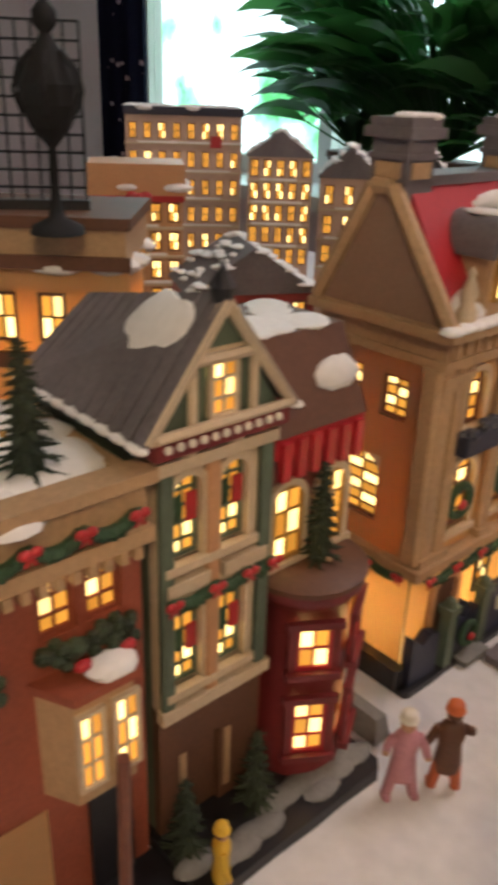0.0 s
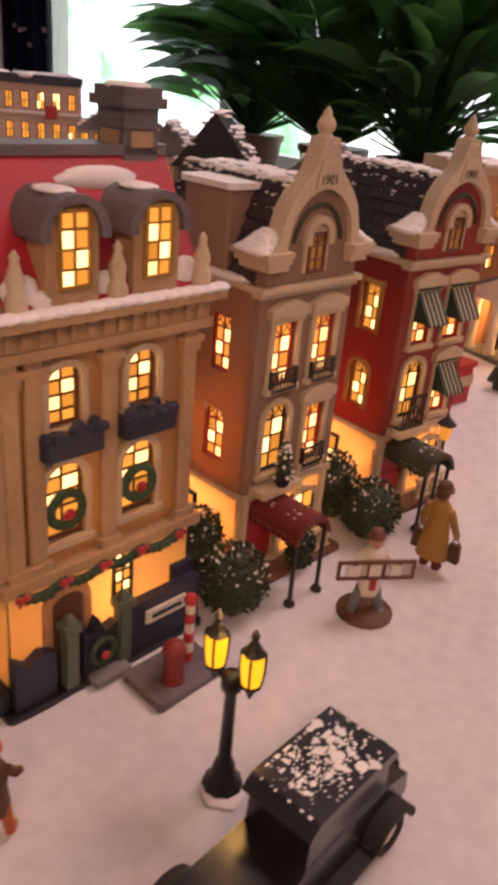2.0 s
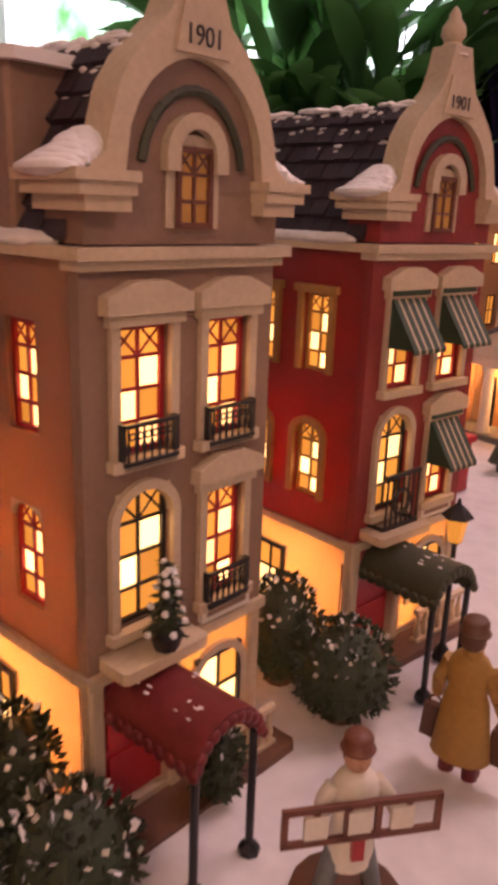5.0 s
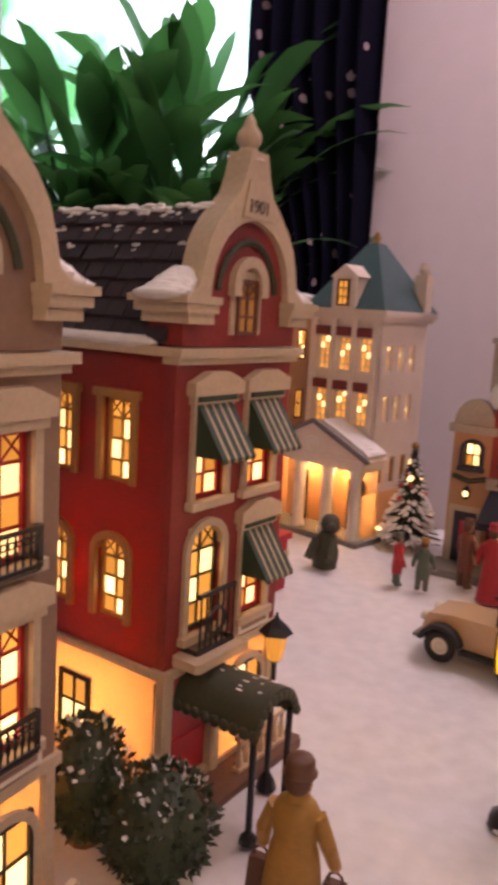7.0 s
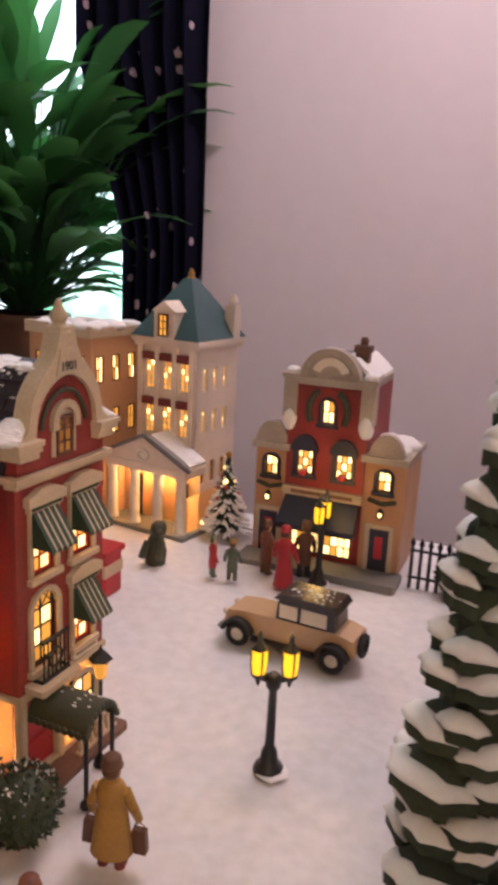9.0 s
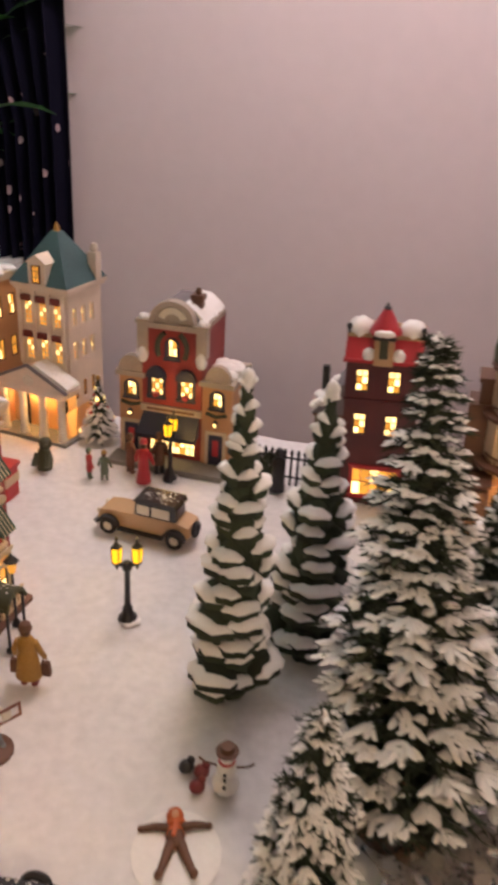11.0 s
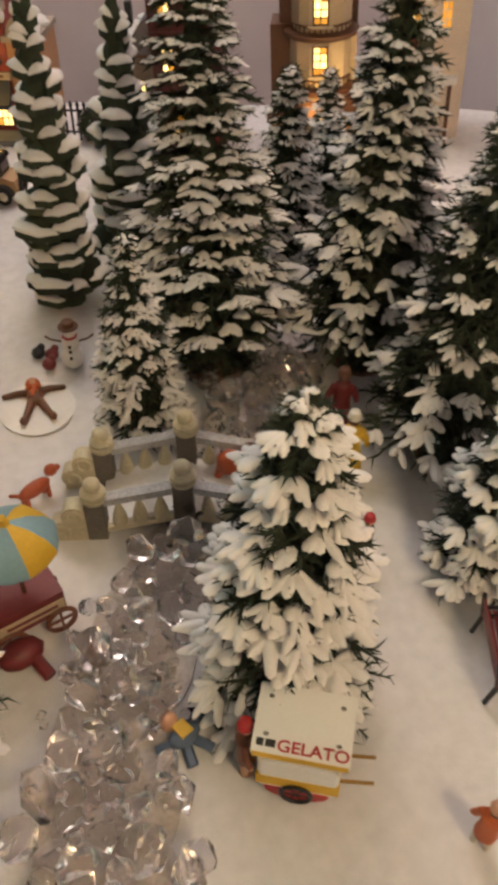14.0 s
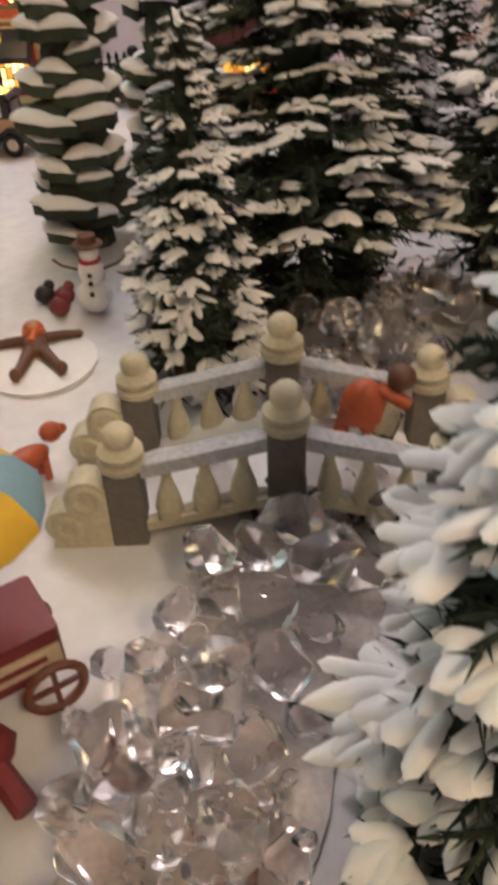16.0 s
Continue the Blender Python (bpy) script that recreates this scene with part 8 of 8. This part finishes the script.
# ice cream cart
ic = thing("gelato_cart", "white gelato cart with black spoked wheels and red panel", "cart", 37.6, 3.0, -36)
part("body", Shape().box(-2.0, 2.0, -1.2, 1.2, 1.0, 3.4, bev=0.2), ENAMEL, ic)
part("band", Shape().box(-2.05, 2.05, -1.25, 1.25, 1.2, 2.0), YELLOW, ic)
part("red_panel", Shape().slab([(-1.6, 1.0)] + arc(0, 1.0, 1.6, -0.9, 180, 0, 10), -1.3, -1.2), RED, ic)
rf = part("roof", Shape().add([(-2.3, -1.55, 4.6), (2.3, -1.55, 4.6), (2.3, 2.1, 5.6), (-2.3, 2.1, 5.6), (-2.3, -1.55, 4.9), (2.3, -1.55, 4.9), (2.3, 2.1, 5.9), (-2.3, 2.1, 5.9)], [(3, 2, 1, 0), (4, 5, 6, 7), (0, 1, 5, 4), (1, 2, 6, 5), (2, 3, 7, 6), (3, 0, 4, 7)]), ENAMEL, ic, "white sloping roof")
for px in (-1.9, 1.9):
    for py, zz in ((-1.4, 4.8), (1.4, 5.5)):
        part("post", Shape().tube((px, py * 0.8, 3.3), (px, py, zz - 0.1), 0.12), WHITE, ic)
for py in (-1.4, 1.4):
    w = Shape().ring((0, py, 0.85), 0.75, 0.12, 18, 6)
    for k in range(6):
        w.tube((0, py, 0.85), (0.72 * math.cos(k * 1.05), py, 0.85 + 0.72 * math.sin(k * 1.05)), 0.05, n=4)
    part("wheel", w, BLACK, ic, "black spoked wheel", None, True)
for py in (-0.8, 0.8):
    part("handle", Shape().tube((2.0, py, 2.2), (3.6, py, 2.6), 0.12), GOLD, ic)
for x0, x1 in ((-2.1, -1.75), (-1.68, -1.2)):
    part("sign_writing", Shape().add([(x0, -1.25, 5.0), (x1, -1.25, 5.0), (x1, -0.85, 5.11), (x0, -0.85, 5.11)], [(0, 1, 2, 3)]), BLACK, ic, "")
part("sign_board", Shape().box(-2.25, 2.25, -1.6, -1.55, 4.45, 4.85), YELLOW, ic, "yellow valance")
cu = bpy.data.curves.new("gelato_lettering", "FONT")
cu.body, cu.size, cu.align_x, cu.extrude = "GELATO", 0.0088, "CENTER", 0.0002
cu.offset = 0.00015
tx = new("gelato_lettering", cu)
tx.parent, tx.matrix_basis = ic, pose(0.0056, -0.0139, 0.0500, 15.3, 0, 0)
cu.materials.append(RED)
for px, py in ((-1.7, -0.6), (1.7, -0.6), (-1.7, 1.4), (1.7, 1.4)):
    part("screw", Shape().ball((px, py, 5.34 + py * 0.274), 0.14, 0.14, 0.05, 8, 4), GREY, rf)
ic.scale = (0.92, 0.74, 0.95)

# park bench
be = thing("park_bench", "dark red slatted park bench on iron legs", "bench", 49.9, 3.9, 62)
for i in range(4):
    part("seat_slat", Shape().box(-2.4, 2.4, -1.0 + i * 0.42, -0.7 + i * 0.42, 1.5, 1.62), MAROON, be)
for i in range(3):
    part("back_slat", Shape().box(-2.4, 2.4, 0.75 + i * 0.08, 0.85 + i * 0.08, 1.9 + i * 0.5, 2.25 + i * 0.5), MAROON, be)
for px in (-2.1, 2.1):
    part("leg", Shape().path([(px, -1.0, 0), (px, -0.9, 1.5), (px, 0.7, 1.5), (px, 1.0, 3.4)], 0.14).tube((px, 0.7, 1.5), (px, 1.0, 0), 0.14).path([(px, -0.9, 1.5), (px, -0.9, 2.3), (px, 0.8, 2.3)], 0.12), BLACK, be, "iron leg")

# ---- bridge and frozen stream ----
br = thing("stone_bridge", "arched stone footbridge with balustrades dusted with snow", "bridge", 33.7, 21.5, -24)
L, WDT = 10.5, 4.3
deck_z = lambda u: 0.5 + 1.5 * math.sin(math.pi * min(1, max(0, u / L)))
s = Shape()
band(s, [(L * i / 12, deck_z(L * i / 12)) for i in range(13)], [(L * i / 12, deck_z(L * i / 12) - 0.5) for i in range(13)], 0, WDT)
part("deck", s, SNOW, br, "snow-covered deck")
for y0 in (0.0, WDT):
    for ua, ub, za, zb in ((0.0, L / 2, 0.2, 1.5), (L / 2, L, 1.5, 0.2)):
        s = Shape().add([(ua, y0 - 0.35, za + 2.3), (ub, y0 - 0.35, zb + 2.3), (ub, y0 + 0.35, zb + 2.3), (ua, y0 + 0.35, za + 2.3), (ua, y0 - 0.35, za + 2.8), (ub, y0 - 0.35, zb + 2.8), (ub, y0 + 0.35, zb + 2.8), (ua, y0 + 0.35, za + 2.8)],
                        [(3, 2, 1, 0), (4, 5, 6, 7), (0, 1, 5, 4), (1, 2, 6, 5), (2, 3, 7, 6), (3, 0, 4, 7)])
        part("handrail", s, RAIL, br, "grey snow-dusted rail")
        s = Shape().add([(ua, y0 - 0.3, za), (ub, y0 - 0.3, zb), (ub, y0 + 0.3, zb), (ua, y0 + 0.3, za), (ua, y0 - 0.3, za + 0.35), (ub, y0 - 0.3, zb + 0.35), (ub, y0 + 0.3, zb + 0.35), (ua, y0 + 0.3, za + 0.35)],
                        [(3, 2, 1, 0), (4, 5, 6, 7), (0, 1, 5, 4), (1, 2, 6, 5), (2, 3, 7, 6), (3, 0, 4, 7)])
        part("bottom_rail", s, POND, br)
        for k in range(3):
            u = ua + (ub - ua) * (k + 1.1) / 4.2
            zz = za + (zb - za) * (u - ua) / (ub - ua)
            part("baluster", Shape().lathe([(0.42, zz + 0.3), (0.48, zz + 0.6), (0.4, zz + 1.1), (0.2, zz + 1.75), (0.16, zz + 2.0), (0.3, zz + 2.3)], u, y0, 10), POND, br, "", None, True)
    for u, z0, zt in ((0.0, -0.2, 3.0), (L / 2, 0.9, 4.4), (L, -0.2, 3.0)):
        po = part("post", Shape().box(u - 0.6, u + 0.6, y0 - 0.5, y0 + 0.5, z0, zt, bev=0.06), BRIDGE_GREY, br, "dark weathered post")
        part("post_cap", Shape().lathe([(0.75, zt), (0.78, zt + 0.25), (0.6, zt + 0.32), (0.75, zt + 0.45), (0.75, zt + 0.62), (0.55, zt + 0.75), (0.45, zt + 0.85), (0.52, zt + 1.05), (0.5, zt + 1.3), (0.32, zt + 1.5), (0.03, zt + 1.57)], u, y0, 14), POND, po, "turned cream stone cap", None, True)
for px, sg in ((-1.55, -1), (L + 1.55, 1)):
    for y0 in (0.0, WDT):
        q = Shape()
        outline = [(px - sg * 0.95, -0.2)] + [(px - sg * 0.95, 2.3)] + [(px + sg * (-0.3 + 0.75 * math.sin(radians(a))), 1.9 + 0.75 * math.cos(radians(a))) for a in range(-20, 130, 25)] + [(px + sg * (0.55 + 0.7 * math.sin(radians(a))), 0.75 + 0.7 * math.cos(radians(a))) for a in range(-10, 150, 25)] + [(px + sg * 1.1, -0.2)]
        q.slab(outline, y0 - 0.5, y0 + 0.5)
        q.ring((px - sg * 0.3, y0 - 0.5, 1.9), 0.45, 0.16, 14, 6).ring((px + sg * 0.5, y0 - 0.5, 0.7), 0.4, 0.15, 14, 6)
        part("end_scroll", q, POND, br, "curved cream stone end", None, True)

ice = bpy.data.materials.new("acrylic_ice")
ice.use_nodes = True
b = ice.node_tree.nodes["Principled BSDF"]
b.inputs["Base Color"].default_value = (0.97, 0.94, 0.93, 1)
b.inputs["Transmission Weight"].default_value, b.inputs["Roughness"].default_value, b.inputs["IOR"].default_value = 1.0, 0.14, 1.33
BED = material("stream_bed", (0.50, 0.41, 0.36), 0.7, 0.35, 0.5, 0.4, second=(0.72, 0.68, 0.67))
s = Shape()
line = [(54.5, 37.0), (50.0, 31.5), (46.0, 26.5), (42, 22), (38.5, 18), (34.5, 14.2), (31.5, 10.5), (29.3, 6.5), (28, 2), (27.5, -2)]
banks = []
for sg in (1, -1):
    edge = []
    for i in range(41):
        u = i / 40 * (len(line) - 1)
        k = min(int(u), len(line) - 2)
        a, c = Vector(line[k]), Vector(line[k + 1])
        p, d = a + (c - a) * (u - k), (c - a).normalized()
        wide = 3.0 + max(0.0, 2.2 - u) * 0.9 + 0.8 * noise.noise(Vector((u * 1.7, sg * 3.0, 0))) + 0.5 * noise.noise(Vector((u * 5.0, sg * 3.0, 2)))
        edge.append(tuple(p + Vector((-d.y, d.x)) * wide * sg))
    banks.append(edge)
s.extrude(banks[1] + list(reversed(banks[0])), -0.05, 0.13)
single("water", s, BED, "frozen brownish stream bed under the bridge", "stream", 0, 0, kind="structure", smooth=False)


def ice_mesh(rnd):
    """A cracked lump of clear acrylic: a rounded block with flat broken faces."""
    bm = bmesh.new()
    for i in range(26):
        a, u = rnd.uniform(0, 6.283), rnd.uniform(-1, 1)
        k = math.sqrt(1 - u * u)
        bm.verts.new((k * math.cos(a) * CM, k * math.sin(a) * rnd.uniform(0.75, 1) * CM, u * 0.8 * CM))
    res = bmesh.ops.convex_hull(bm, input=bm.verts)
    bmesh.ops.delete(bm, geom=[g_ for g_ in res["geom_interior"] if isinstance(g_, bmesh.types.BMVert)], context="VERTS")
    me = bpy.data.meshes.new("ice_chunk")
    bm.to_mesh(me)
    bm.free()
    me.materials.append(ice)
    return me


rnd = random.Random(71)
ICE = [ice_mesh(rnd) for i in range(12)]
heap = []
for i in range(5000):
    u = 0.6 + rnd.random() * (len(line) - 1.9)
    k = min(int(u), len(line) - 2)
    a, c = Vector(line[k]), Vector(line[k + 1])
    p = a + (c - a) * (u - k) + Vector((rnd.gauss(0, 1.35), rnd.gauss(0, 1.1)))
    r = rnd.choice((0.3, 0.6, 0.85, 1.05, 1.2)) * rnd.uniform(0.85, 1.15)
    near = [(c_, r_, z_) for c_, r_, z_ in heap if (p - c_).length < 0.62 * (r + r_)]
    if len(heap) >= 290 or len(near) > 1 or any(z_ > 0.4 + r_ for c_, r_, z_ in near):
        continue
    z = 0.2 + 0.62 * r if not near else near[0][2] + 0.62 * (near[0][1] + r)
    heap.append((p, r, z))
    ob = new("ice_chunk", ICE[i % 12])
    ob.matrix_world = pose(p.x * CM, p.y * CM, z * CM, rnd.uniform(-35, 35), rnd.uniform(-35, 35), rnd.uniform(0, 360)) @ Matrix.Diagonal((r, r * rnd.uniform(0.75, 1.1), r * rnd.uniform(0.75, 1.15), 1))
    tagged(ob, "clear acrylic ice chunk on the frozen stream", "ice", "acrylic ice chunks")

# back fence
fe = thing("iron_fence", "dark iron fence with lanterns behind the shops", "fence", 47.5, 80.5, -28)
for i in range(11):
    part("post", Shape().lathe([(0.16, -0.2), (0.14, 3.6), (0.25, 3.8), (0.05, 4.3)], i * 0.75, 0, 6), BLACK, fe)
part("rail", Shape().box(-0.2, 7.8, -0.08, 0.08, 3.1, 3.3).box(-0.2, 7.8, -0.08, 0.08, 0.7, 0.9), BLACK, fe)
single("figurine", Shape().lathe([(0.9, 0), (0.7, 2.0), (0.8, 3.6), (0.4, 4.1)], 0, 0, 10).ball((0, 0, 4.6), 0.55), BLACK, "dark coated figurine by the fence", "figurine", 51.0, 76.5)

# ---- plants on the window sill ----
LEAFM = material("glossy_leaf", (0.014, 0.052, 0.022), 0.3, 0.45, 0.3, 0.15, second=(0.06, 0.16, 0.06), island=0.35)
nl = LEAFM.node_tree
trl, mxl = nl.nodes.new("ShaderNodeBsdfTranslucent"), nl.nodes.new("ShaderNodeMixShader")
trl.inputs[0].default_value = (0.08, 0.26, 0.06, 1)
mxl.inputs[0].default_value = 0.5
nl.links.new(nl.nodes["Principled BSDF"].outputs[0], mxl.inputs[1])
nl.links.new(trl.outputs[0], mxl.inputs[2])
nl.links.new(mxl.outputs[0], nl.nodes["Material Output"].inputs[0])


def potted_plant(a, b, seed, leaves, length, width, spread, label, z0=-2.0, rise=0.9):
    rnd = random.Random(seed)
    t_ = new("potted_plant")
    t_.empty_display_size = 0.02
    p = room(a, b, z0)
    t_.matrix_world = Matrix.Translation(p)
    tagged(t_, label, "plant", "window plants")
    part("pot", Shape().lathe([(6.5, 0), (8.5, 11), (9.0, 11), (9.0, 12.5), (8.0, 12.5)], 0, 0, 20), BROWN, t_, "dark brown pot", None, True)
    for i in range(leaves):
        an = rnd.uniform(0, 2 * math.pi)
        up = rnd.uniform(0.15, 1.35)
        reach = spread * rnd.uniform(0.3, 1.0)
        root = Vector((0, 0, 12))
        tip0 = Vector((math.cos(an) * reach, math.sin(an) * reach * 0.55, 12 + rise * (spread * 0.35 + 38 * rnd.random() * math.sin(min(1.57, up)))))
        part("stem", Shape().tube(root, tip0, 0.35, 0.22, 5), LEAFM, t_)
        d = (tip0 - root)
        d.z *= 0.35
        d = d.normalized() if d.length > 0.1 else Vector((1, 0, 0))
        ln, wd = length * rnd.uniform(0.6, 1.1), width * rnd.uniform(0.7, 1.1)
        side = d.cross(Vector((0, 0, 1))).normalized()
        tilt = rnd.uniform(-0.7, 0.7)
        side = (side * math.cos(tilt) + Vector((0, 0, 1)) * math.sin(tilt)).normalized()
        v, f = [], []
        for k, (t, w) in enumerate(((0, 0.1), (0.15, 0.6), (0.35, 1.0), (0.6, 0.85), (0.82, 0.45), (1.0, 0.03))):
            c = tip0 + d * ln * t + Vector((0, 0, 0.35 * ln * (t - 1.5 * t * t)))
            v += [c - side * wd * w / 2 + Vector((0, 0, 0.25 * w)), c, c + side * wd * w / 2 + Vector((0, 0, 0.25 * w))]
        for k in range(5):
            o = 3 * k
            f += [(o, o + 1, o + 4, o + 3), (o + 1, o + 2, o + 5, o + 4)]
        part("leaf", Shape().add(v, f), LEAFM, t_, "", None, True)


potted_plant(-62, 16, 81, 230, 28, 7.5, 36, "large leafy green houseplant on the window sill", rise=1.05)
potted_plant(-36, 15, 82, 140, 26, 6.5, 24, "leafy green houseplant with broad leaves on the sill", rise=1.4)
potted_plant(-92, 16, 84, 170, 20, 7.0, 20, "spreading green houseplant on the window sill", rise=1.0)
potted_plant(-38, 15, 83, 120, 16, 2.4, 14, "grassy green houseplant with thin arching blades", rise=0.8)
